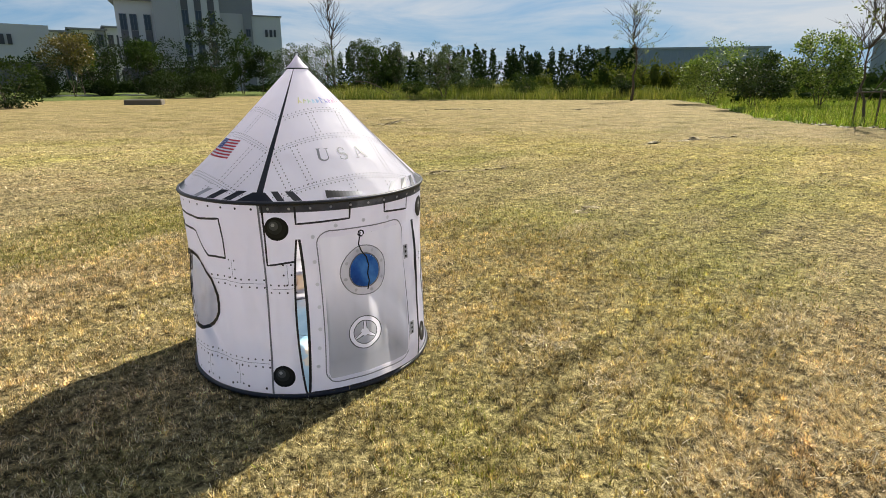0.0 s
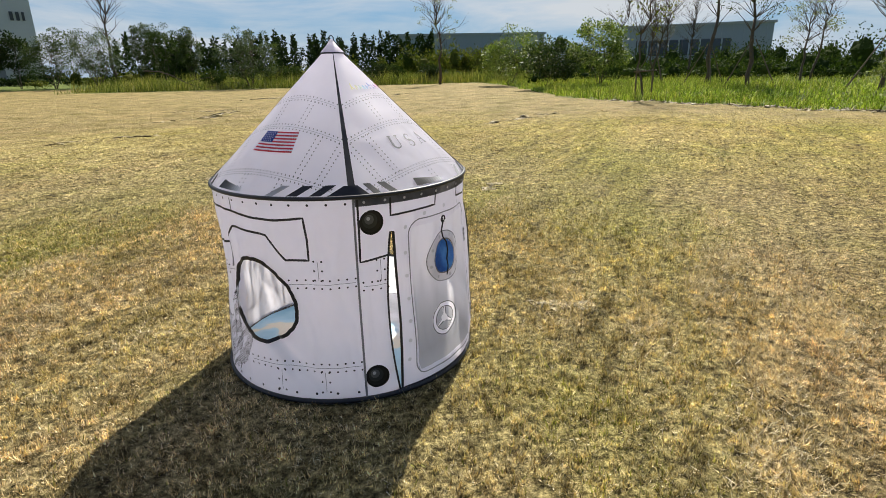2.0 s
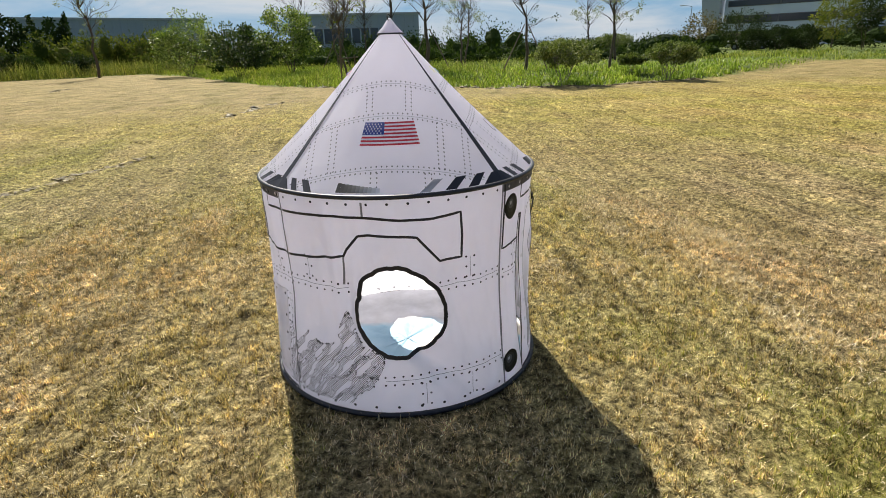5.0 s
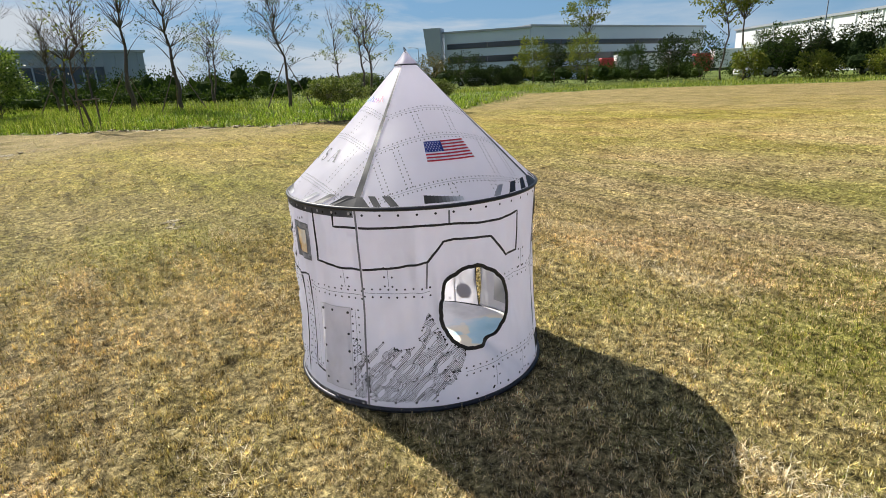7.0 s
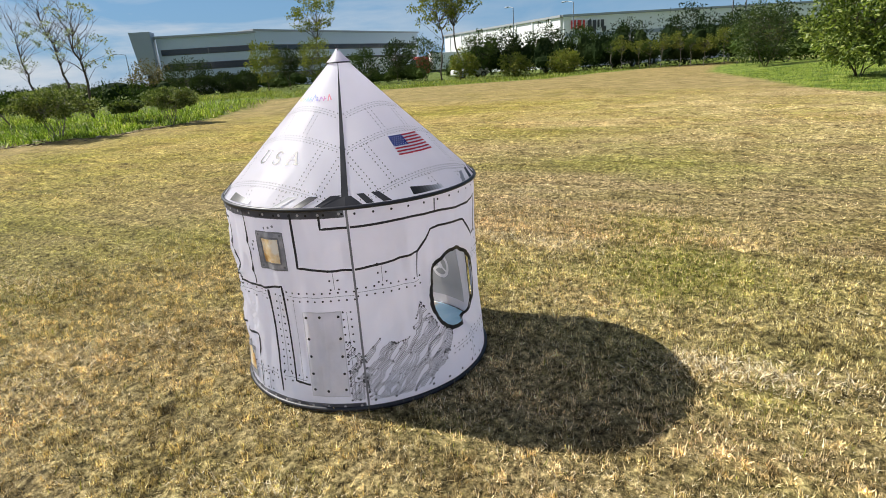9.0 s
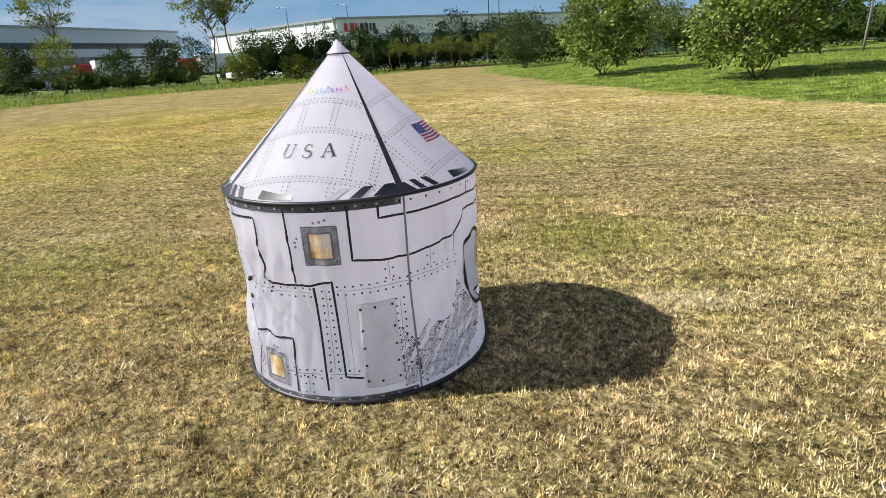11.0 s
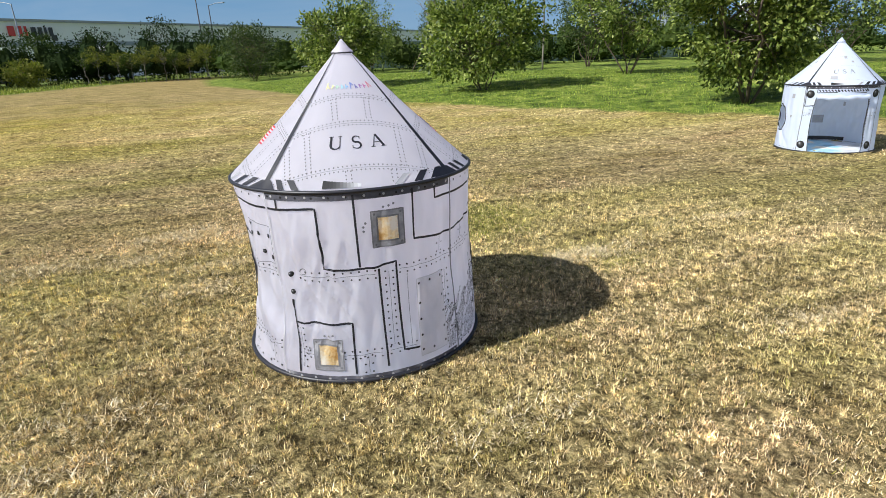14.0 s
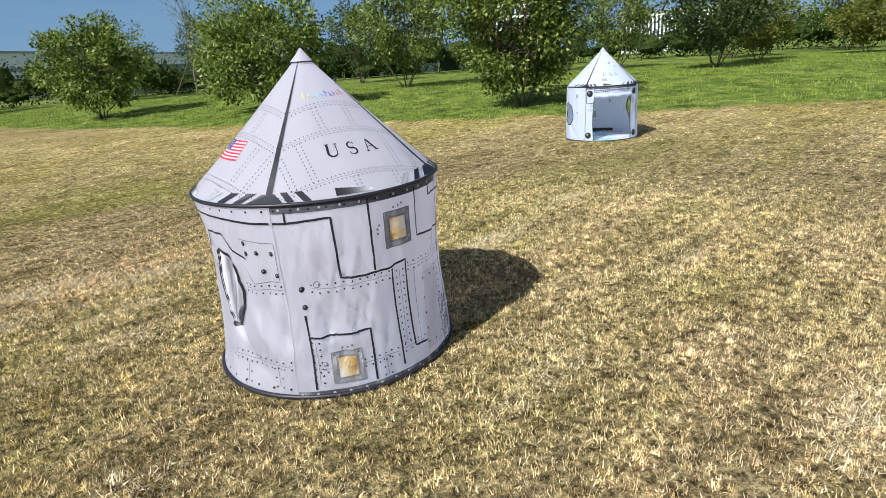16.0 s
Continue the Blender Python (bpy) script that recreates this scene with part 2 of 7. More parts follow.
STEELFRAME = cloth("steel_frame_print", (0.3, 0.3, 0.32), 0.3, gradient=(14.0, [(0.35, (0.22, 0.22, 0.25)), (0.5, (0.34, 0.34, 0.37)), (0.68, (0.56, 0.56, 0.60))]))
REDP = cloth("red_print", (0.62, 0.05, 0.07), 0.25)
BLUEP = cloth("navy_print", (0.035, 0.06, 0.28), 0.2)
WHITEP = cloth("white_print", (0.86, 0.83, 0.88), 0.6)
LOGO = [cloth("logo_print", c, 0.3) for c in ((0.78, 0.74, 0.35), (0.70, 0.72, 0.40), (0.5, 0.70, 0.55), (0.40, 0.64, 0.78), (0.28, 0.5, 0.75), (0.2, 0.28, 0.6), (0.2, 0.2, 0.5), (0.42, 0.22, 0.52), (0.6, 0.22, 0.45), (0.74, 0.28, 0.34))]


def floor_print():
    """The tent's floor: pale blue with cream patches in the middle, grey towards the sunny side."""
    m, n, l, p, o = material("tent_floor_cloth")
    tc = n.new("ShaderNodeTexCoord")
    sp = n.new("ShaderNodeSeparateXYZ")
    l.new(tc.outputs["Object"], sp.inputs[0])
    side = maths(n, l, "ADD", maths(n, l, "MULTIPLY", sp.outputs["X"], 0.75), maths(n, l, "MULTIPLY", sp.outputs["Y"], 0.66))
    side = maths(n, l, "ADD", side, maths(n, l, "MULTIPLY_ADD", noise_node(n, l, 3.0, 4.0), 0.5, -0.25))
    sea = ramp(n, l, noise_node(n, l, 3.4, 3.0, 0.5), [(0.36, (0.20, 0.40, 0.55)), (0.52, (0.33, 0.54, 0.68)), (0.585, (0.40, 0.58, 0.68)), (0.60, (0.66, 0.62, 0.52)), (0.72, (0.72, 0.68, 0.58))])
    grey = ramp(n, l, noise_node(n, l, 5.0, 4.0), [(0.35, (0.40, 0.41, 0.44)), (0.65, (0.62, 0.63, 0.67))])
    c = blend(n, l, ramp(n, l, side, [(0.10, (0.0, 0.0, 0.0)), (0.18, (1.0, 1.0, 1.0))]), sea, grey)
    l.new(c, p.inputs["Base Color"])
    p.inputs["Roughness"].default_value = 0.55
    bump(n, l, p, noise_node(n, l, 7.0, 4.0), 0.6, 0.02)
    return m


FLOORCLOTH = floor_print()
CORD = plain("black_cord", (0.015, 0.015, 0.018), 0.7)
BARK = plain("bark", (0.10, 0.075, 0.055), 0.85, vary=0.4, scale=9, bumpy=0.6, bscale=45)
BARKPALE = plain("pale_bark", (0.2, 0.18, 0.15), 0.85, vary=0.35, scale=9, bumpy=0.5, bscale=45)
STAKE = plain("stake_timber", (0.14, 0.10, 0.07), 0.8, vary=0.3)


# ---- shared mesh helpers ----
def obj(name, verts, faces, mats, parent=None, label="", mat_index=None, smooth=False):
    me = bpy.data.meshes.new(name)
    me.from_pydata([tuple(v) for v in verts], [], faces)
    for m in mats if isinstance(mats, (list, tuple)) else [mats]:
        me.materials.append(m)
    if mat_index is not None:
        me.polygons.foreach_set("material_index", mat_index)
    if smooth:
        me.polygons.foreach_set("use_smooth", [True] * len(me.polygons))
    me.update()
    ob = new(name, me)
    if parent:
        ob.parent = parent
    if label:
        tagged(ob, label=label)
    if name in ("rivet_print", "circuit_print", "pad_print", "bolt_print", "band_rivets", "star", "rivet", "hairline_print", "hazard_stripe"):
        tagged(ob, kind="stuff")
    return ob


def part(name, bm, mat, parent=None, label="", smooth=False):
    """Links a bmesh as one mesh object under a thing or a part."""
    me = bpy.data.meshes.new(name)
    bm.to_mesh(me)
    bm.free()
    me.materials.append(mat)
    if smooth:
        me.polygons.foreach_set("use_smooth", [True] * len(me.polygons))
    ob = new(name, me)
    if parent:
        ob.parent = parent
    if label:
        tagged(ob, label=label)
    return ob


def thing(name, x, y, z, label, category, group="", turn=0.0):
    e = new(name)
    e.empty_display_size = 0.1
    e.matrix_world = pose(x, y, z, 0, 0, turn)
    return tagged(e, label, category, group)


def box_bm(x0, y0, z0, x1, y1, z1, bevel=0.0):
    bm = bmesh.new()
    bmesh.ops.create_cube(bm, size=1.0, matrix=Matrix.Translation(((x0 + x1) / 2, (y0 + y1) / 2, (z0 + z1) / 2)) @ Matrix.Diagonal((x1 - x0, y1 - y0, z1 - z0, 1)))
    if bevel:
        bmesh.ops.bevel(bm, geom=bm.edges[:], offset=bevel, segments=1, affect="EDGES")
    return bm


def tube(points, radii, sides=6):
    """Verts and faces of a tapered tube along points."""
    V, F = [], []
    for i, p in enumerate(points):
        a = Vector(points[max(i - 1, 0)])
        b = Vector(points[min(i + 1, len(points) - 1)])
        d = (b - a).normalized() if (b - a).length > 1e-6 else Vector((0, 0, 1))
        s = d.cross(Vector((0.31, 0.17, 0.93)) if abs(d.z) < 0.9 else Vector((1, 0.1, 0))).normalized()
        u = s.cross(d)
        for k in range(sides):
            q = 2 * math.pi * k / sides
            V.append(Vector(p) + (s * math.cos(q) + u * math.sin(q)) * radii[i])
    for i in range(len(points) - 1):
        for k in range(sides):
            a, b = i * sides + k, i * sides + (k + 1) % sides
            F.append((a, b, b + sides, a + sides))
    F.append(tuple(range(sides))[::-1])
    F.append(tuple(range((len(points) - 1) * sides, len(points) * sides)))
    return V, F


def merge(chunks):
    V, F = [], []
    for v, f in chunks:
        o = len(V)
        V += list(v)
        F += [tuple(i + o for i in q) for q in f]
    return V, F


# ---- the play tent ----
RAD, EAVE, RIM, TOP = 0.53, 0.520, 0.785, 1.300
SEAM_A, SEAM_B, SEAM_C, SEAM_D = 266.0, 174.8, 88.0, -3.0


def wob(x, y, z, s):
    return noise.noise((x * s, y * s, z * s))


class Skin:
    """The cloth surface of one tent: wall(th, z, off) and roof(th, z, off) give points on it."""

    def __init__(self, seed, sag):
        self.seed, self.sag = seed, sag

    def wall(self, th, z, off=0.0):
        a = radians(th)
        k = max(0.0, min(1.0, z / RIM))
        hang = math.sin(math.pi * k)
        r = RAD - 0.015 * k - self.sag * hang * (0.35 + 0.65 * math.exp(-(((th % 360) - 54) / 36) ** 2))
        # the cloth caves in around the second window hole
        r -= 0.7 * self.sag * hang * math.exp(-(((th % 360) - 38) / 16) ** 2)
        cs, sn = math.cos(a), math.sin(a)
        r += hang * (0.014 * wob(cs * 2.4 + self.seed, sn * 2.4, z * 1.3, 1.0) + 0.011 * wob(cs * 9 + self.seed, sn * 9, z * 1.6, 1.0))
        r += 0.002 * wob(cs * 20 + self.seed, sn * 20, z * 6, 1.0) * hang
        # crisp creases, mostly upright
        sk = cs * 5.5 + 2.2 * z, sn * 5.5 - 1.4 * z
        back = 1.0 + 1.3 * math.exp(-(((th % 360) - 104) / 28) ** 2)
        r += back * hang ** 0.6 * (0.009 * abs(wob(sk[0] + self.seed, sk[1], z * 1.7, 1.0)) + 0.005 * abs(wob(sk[0] * 2.3, sk[1] * 2.3 + self.seed, z * 4.0, 1.0))) - 0.004 * hang
        # drag folds that run down from the seam at the sunken side
        r += 0.010 * hang * (1.5 * abs(math.sin((th + 46 * z) * 0.21 + 0.5 * wob(th * 0.08, z * 3, self.seed, 1.0))) - 0.5) * math.exp(-(((th % 360) - 102) / 26) ** 2)
        # fine sharp drag creases that slant down from the rim on the slack side
        slack = math.exp(-(((th % 360) - 114) / 19) ** 2) * (0.35 + 0.65 * max(0.0, min(1.0, (z - 0.2) / 0.12)))
        if slack > 0.02:
            u = (th + 70 * z) * 0.42 + 0.9 * wob(th * 0.05, z * 2.5, self.seed + 4, 1.0)
            r += slack * hang ** 0.7 * 0.019 * (1 - abs(math.sin(u))) ** 2.2 * (0.5 + wob(th * 0.07 + 3, z * 3.5, self.seed, 1.0))
            u = (th - 30 * z) * 0.8 + 1.2 * wob(th * 0.06, z * 4.0, self.seed + 9, 1.0)
            r += slack * hang ** 0.7 * 0.008 * (1 - abs(math.sin(u))) ** 2.2 * (0.6 + wob(th * 0.1, z * 5.0 + 7, self.seed, 1.0))
        # one long fold from the slack hole down to the foot
        if 50 < th % 360 < 110 and z < 0.42:
            d = (th % 360) - 71 - (0.33 - z) * 74
            fade = max(0.0, min(1.0, (0.42 - z) / 0.16)) * math.exp(-(((th % 360) - 80) / 12) ** 2)
            r += hang * fade * (0.028 * math.exp(-(d / 5) ** 2) - 0.024 * math.exp(-((d - 10) / 5) ** 2))
        # short pleats where the cloth is gathered beside the window hole
        r += 0.008 * hang * math.sin(math.radians((th % 360) - 200) * 44 + 5 * z + 2 * wob(th * 0.05, z * 4, self.seed, 1.0)) * math.exp(-(((th % 360) - 202) / 9) ** 2)
        # soft hanging folds under the rim
        r += 0.0045 * k ** 2 * (1 - k) * 4 * wob(th * 0.16, z * 1.2, self.seed + 2, 1.0)
        # creases that fan out below the window holes
        for hc in (222.0, 49.0):
            d = (th % 360) - hc
            if abs(d) < 46 and z < 0.36:
                r -= 0.018 * math.exp(-((d - 120 * (0.3 - z)) / 4) ** 2) * hang + 0.010 * math.exp(-((d + 90 * (0.32 - z)) / 4) ** 2) * hang + 0.012 * math.exp(-((d - 70 * (0.33 - z)) / 3) ** 2) * hang
        r += off
        return Vector((r * cs, r * sn, z))

    def roof(self, th, z, off=0.0):
        a = radians(th)
        k = max(0.0, min(1.0, (TOP - z) / (TOP - RIM)))
        r = EAVE * k
        cell = ((th - SEAM_A) % 90.8) / 90.8
        r -= 0.014 * math.sin(math.pi * k) * math.sin(math.pi * cell)
        r += 0.005 * k * (1 - k) * 3 * wob(math.cos(a) * 2 + self.seed, math.sin(a) * 2, z * 4, 1.0)
        r += 0.0012 * wob(math.cos(a) * 8 + self.seed, math.sin(a) * 8, z * 14, 1.0) * k
        n = Vector((math.cos(a) * 0.70, math.sin(a) * 0.70, 0.71))
        return Vector((r * math.cos(a), r * math.sin(a), z)) + n * off


def sheet(surf, th0, th1, z0, z1, step=1.1, dz=0.014, off=0.0):
    nu, nv = max(2, int(abs(th1 - th0) / step) + 1), max(2, int(abs(z1 - z0) / dz) + 1)
    V = [surf(th0 + (th1 - th0) * i / nu, z0 + (z1 - z0) * j / nv, off) for j in range(nv + 1) for i in range(nu + 1)]
    F = [(j * (nu + 1) + i, j * (nu + 1) + i + 1, (j + 1) * (nu + 1) + i + 1, (j + 1) * (nu + 1) + i) for j in range(nv) for i in range(nu)]
    return V, F


def strip(surf, pts, width, off=0.003, th_scale=RAD):
    """A flat printed line along (th, z) points, width in metres."""
    dense = []
    for (a, b), (c, d) in zip(pts, pts[1:]):
        k = max(1, int(max(abs(c - a) / 1.2, abs(d - b) / 0.014)))
        dense += [(a + (c - a) * i / k, b + (d - b) * i / k) for i in range(k)]
    dense.append(pts[-1])
    m = radians(1) * th_scale
    V, F = [], []
    for i, (t, z) in enumerate(dense):
        p, q = dense[max(i - 1, 0)], dense[min(i + 1, len(dense) - 1)]
        dx, dy = (q[0] - p[0]) * m, q[1] - p[1]
        L = math.hypot(dx, dy) or 1.0
        nx, ny = -dy / L * width / 2, dx / L * width / 2
        V += [surf(t + nx / m, z + ny, off), surf(t - nx / m, z - ny, off)]
    for i in range(len(dense) - 1):
        F.append((2 * i, 2 * i + 1, 2 * i + 3, 2 * i + 2))
    return V, F


def disc(surf, th, z, rx, rz, off=0.003, sides=20, th_scale=RAD, inner=0.0, a0=0.0):
    m = radians(1) * th_scale
    ring = lambda k: [surf(th + math.cos(2 * math.pi * i / sides + a0) * rx * k / m, z + math.sin(2 * math.pi * i / sides + a0) * rz * k, off) for i in range(sides)]
    if inner:
        V = ring(1.0) + ring(inner)
        F = [(i, (i + 1) % sides, sides + (i + 1) % sides, sides + i) for i in range(sides)]
        return V, F
    V = ring(1.0) + ([] if sides < 8 else ring(0.5)) + [surf(th, z, off)]
    c = len(V) - 1
    F = []
    if sides >= 8:
        F += [(i, (i + 1) % sides, sides + (i + 1) % sides, sides + i) for i in range(sides)]
        F += [(sides + i, sides + (i + 1) % sides, c) for i in range(sides)]
    else:
        F += [(i, (i + 1) % sides, c) for i in range(sides)]
    return V, F


def dots(surf, a, b, gap=0.019, r=0.0041, th_scale=RAD, off=0.003):
    m = radians(1) * th_scale
    L = math.hypot((b[0] - a[0]) * m, b[1] - a[1])
    k = max(1, int(L / gap))
    return [disc(surf, a[0] + (b[0] - a[0]) * i / k, a[1] + (b[1] - a[1]) * i / k, r, r, off, 6, th_scale) for i in range(k + 1)]


def serif_word(surf, th, z, size, scale):
    """The letters U S A with slab serifs, each a printed shape: a list of (verts, faces)."""
    m = radians(1) * scale

    def line(pts, widths):
        V, F = [], []
        for i, (x, y) in enumerate(pts):
            a, b = pts[max(i - 1, 0)], pts[min(i + 1, len(pts) - 1)]
            dx, dy = b[0] - a[0], b[1] - a[1]
            L = math.hypot(dx, dy) or 1.0
            w = widths[i] / 2
            for s in (1, -1):
                V.append((x - dy / L * w * s, y + dx / L * w * s))
            if i:
                F.append((2 * i - 2, 2 * i - 1, 2 * i + 1, 2 * i))
        return V, F
    bow = lambda cx, cy, rx, ry, a0, a1, n: [(cx + rx * math.cos(radians(a0 + (a1 - a0) * i / n)), cy + ry * math.sin(radians(a0 + (a1 - a0) * i / n))) for i in range(n + 1)]
    U = [line([(-0.3, 0.48), (-0.3, -0.2)] + bow(0, -0.2, 0.3, 0.28, 180, 360, 10) + [(0.3, 0.48)], [0.17, 0.17] + [0.17 - 0.011 * i for i in range(11)] + [0.06]),
         line([(-0.45, 0.48), (-0.14, 0.48)], [0.055] * 2), line([(0.16, 0.48), (0.44, 0.48)], [0.055] * 2)]
    sp = bow(0, 0.23, 0.24, 0.24, 35, 250, 10) + bow(0, -0.24, 0.27, 0.25, 80, -145, 10)
    Sl = [line(sp, [0.05 + 0.10 * math.sin(math.pi * i / (len(sp) - 1)) ** 1.2 for i in range(len(sp))]), line([(0.22, 0.46), (0.22, 0.24)], [0.05] * 2), line([(-0.25, -0.46), (-0.25, -0.22)], [0.05] * 2)]
    A = [line([(-0.34, -0.46), (0.0, 0.5)], [0.06] * 2), line([(0.02, 0.5), (0.36, -0.46)], [0.16] * 2), line([(-0.2, -0.12), (0.2, -0.12)], [0.05] * 2),
         line([(-0.48, -0.46), (-0.2, -0.46)], [0.055] * 2), line([(0.18, -0.46), (0.52, -0.46)], [0.055] * 2)]
    out = []
    for k, strokes in enumerate((U, Sl, A)):
        ch = []
        for V, F in strokes:
            ch.append(([surf(th + (x + (k - 1) * 1.38) * size / m, z + y * size * 0.72, 0.0022) for x, y in V], F))
        out.append(merge(ch))
    return out


HOLE = ((-12.8, .118), (-9.2, .142), (-5.9, .155), (-0.5, .161), (6.3, .134), (11.7, .099), (15.5, .051), (17.3, -.002), (17.2, -.05), (14.6, -.096), (9.0, -.136), (2.8, -.161), (-3.4, -.158), (-8.4, -.139), (-12.1, -.101), (-15.0, -.05), (-15.9, -.009), (-14.7, .052))


def hole_panel(surf, th0, th1, z0, z1, hc, mirror, seed):
    """A wall panel with a rounded, uneven hole cut out of it; gives the sheet and the hole's outline."""
    m = radians(1) * RAD
    n, rings = 170, 24
    rnd = random.Random(seed)
    rim = sorted((math.atan2(dz, mirror * dt * m) % (2 * math.pi), math.hypot(dt * m, dz)) for dt, dz in HOLE)
    ra, rr = [a for a, _ in rim], [b * (1 + rnd.uniform(-0.012, 0.012)) for _, b in rim]
    ra, rr = [ra[-1] - 2 * math.pi] + ra + [ra[0] + 2 * math.pi], [rr[-1]] + rr + [rr[0]]
    V, F, edge = [], [], []
    W0, W1 = (th0 - hc[0]) * m, (th1 - hc[0]) * m
    H0, H1 = z0 - hc[1], z1 - hc[1]
    corners = [math.atan2(h, w) % (2 * math.pi) for w in (W0, W1) for h in (H0, H1)]
    angs = [2 * math.pi * i / n for i in range(n)]
    for c in corners:
        j = min(range(n), key=lambda i: abs((angs[i] - c + math.pi) % (2 * math.pi) - math.pi))
        angs[j] = c
    for q in angs:
        cx, sx = math.cos(q), math.sin(q)
        h = Vector((cx, sx)) * (float(np.interp(q, ra, rr)) + 0.0012 * math.sin(q * 13 + seed) + 0.0008 * math.sin(q * 29))
        ks = [k for k in ((W1 / cx if cx > 1e-6 else W0 / cx if cx < -1e-6 else 9), (H1 / sx if sx > 1e-6 else H0 / sx if sx < -1e-6 else 9)) if k > 0]
        far = Vector((cx, sx)) * min(ks)
        edge.append((hc[0] + h.x / m, hc[1] + h.y))
        for k in range(rings + 1):
            w = h.lerp(far, k / rings)
            V.append(surf(hc[0] + w.x / m, hc[1] + w.y, 0.0))
    R1 = rings + 1
    for i in range(n):
        j = (i + 1) % n
        for k in range(rings):
            F.append((i * R1 + k, j * R1 + k, j * R1 + k + 1, i * R1 + k + 1)[::-1])
    return V, F, edge


def hoop(radius, z, thick, sides=8, n=96, squash=1.0):
    V, F = [], []
    for i in range(n):
        a = 2 * math.pi * i / n
        for k in range(sides):
            q = 2 * math.pi * k / sides
            r = radius + math.cos(q) * thick
            V.append(Vector((r * math.cos(a), r * math.sin(a), z + math.sin(q) * thick * squash)))
    for i in range(n):
        for k in range(sides):
            a, b = i * sides + k, i * sides + (k + 1) % sides
            c, d = ((i + 1) % n) * sides + k, ((i + 1) % n) * sides + (k + 1) % sides
            F.append((a, c, d, b))
    return V, F


def printed_ball(surf, th, z, r, parent, label="printed black ball with a grey highlight"):
    """A shaded ball as it is printed on the cloth, in five flat tones."""
    ch, mi, V, F = [], [], [], []
    for i, (k, dx, dz) in enumerate(((1.0, 0, 0), (0.86, -0.05, 0.06), (0.62, -0.13, 0.16), (0.38, -0.2, 0.26), (0.15, -0.26, 0.34))):
        v, f = disc(surf, th + dx * r / (radians(1) * RAD), z + dz * r, r * k, r * k, 0.003 + 0.0006 * i, 24)
        o = len(V)
        V += v
        F += [tuple(j + o for j in q) for q in f]
        mi += [i] * len(f)
    return obj("printed_ball", V, F, BALLS, parent, label, mi)


def printed_window(surf, th, z, w, h, parent):
    m = radians(1) * RAD
    iw, ih = w * 0.66, h * 0.68
    ring4 = [sheet(surf, th - w / 2 / m, th - iw / 2 / m, z - h / 2, z + h / 2, off=0.0035), sheet(surf, th + iw / 2 / m, th + w / 2 / m, z - h / 2, z + h / 2, off=0.0035),
             sheet(surf, th - iw / 2 / m, th + iw / 2 / m, z - h / 2, z - ih / 2, off=0.0035), sheet(surf, th - iw / 2 / m, th + iw / 2 / m, z + ih / 2, z + h / 2, off=0.0035)]
    fr = obj("printed_window", *merge(ring4), STEELFRAME, parent, "printed grey riveted window frame")
    edge = [(th - w / 2 / m, z - h / 2), (th + w / 2 / m, z - h / 2), (th + w / 2 / m, z + h / 2), (th - w / 2 / m, z + h / 2), (th - w / 2 / m, z - h / 2)]
    inn = [(th + a * iw / 2 / m, z + b * ih / 2) for a, b in ((-1, -1), (1, -1), (1, 1), (-1, 1), (-1, -1))]
    ch = [strip(surf, edge, 0.005, 0.0042), strip(surf, inn, 0.007, 0.005)]
    for a in (-1, 1):
        for b in (-1, 1):
            ch.append(disc(surf, th + a * w * 0.41 / m, z + b * h * 0.42, 0.005, 0.005, 0.0045, 6))
    for q in ((-0.75, 0.1), (-0.68, 0.2), (-0.75, -0.02), (0.05, 0.62), (0.2, 0.66), (-0.12, 0.6)):
        ch.append(disc(surf, th + q[0] * w / m, z + q[1] * h, 0.005, 0.005, 0.0045, 8))
    lines = obj("outline", *merge(ch), GREYLINE, fr)
    obj("pane", *sheet(surf, th - iw / 2 / m, th + iw / 2 / m, z - ih / 2, z + ih / 2, off=0.0042), GOLD, fr, "printed amber glowing pane")
    return fr


def rows(surf, a, b, z, pair=0.030, line=True, gap=0.029):
    """A printed seam: two rows of rivets with a hairline between."""
    d = dots(surf, (a, z + pair / 2), (b, z + pair / 2), gap) + dots(surf, (a, z - pair / 2), (b, z - pair / 2), gap)
    l = [strip(surf, [(a, z), (b, z)], 0.0018)] if line else []
    return d, l


def cols(surf, th, z0, z1, pair=0.03):
    m = radians(1) * RAD
    d = dots(surf, (th - pair / 2 / m, z0), (th - pair / 2 / m, z1), 0.027) + dots(surf, (th + pair / 2 / m, z0), (th + pair / 2 / m, z1), 0.027)
    return d, [strip(surf, [(th, z0), (th, z1)], 0.0018)]


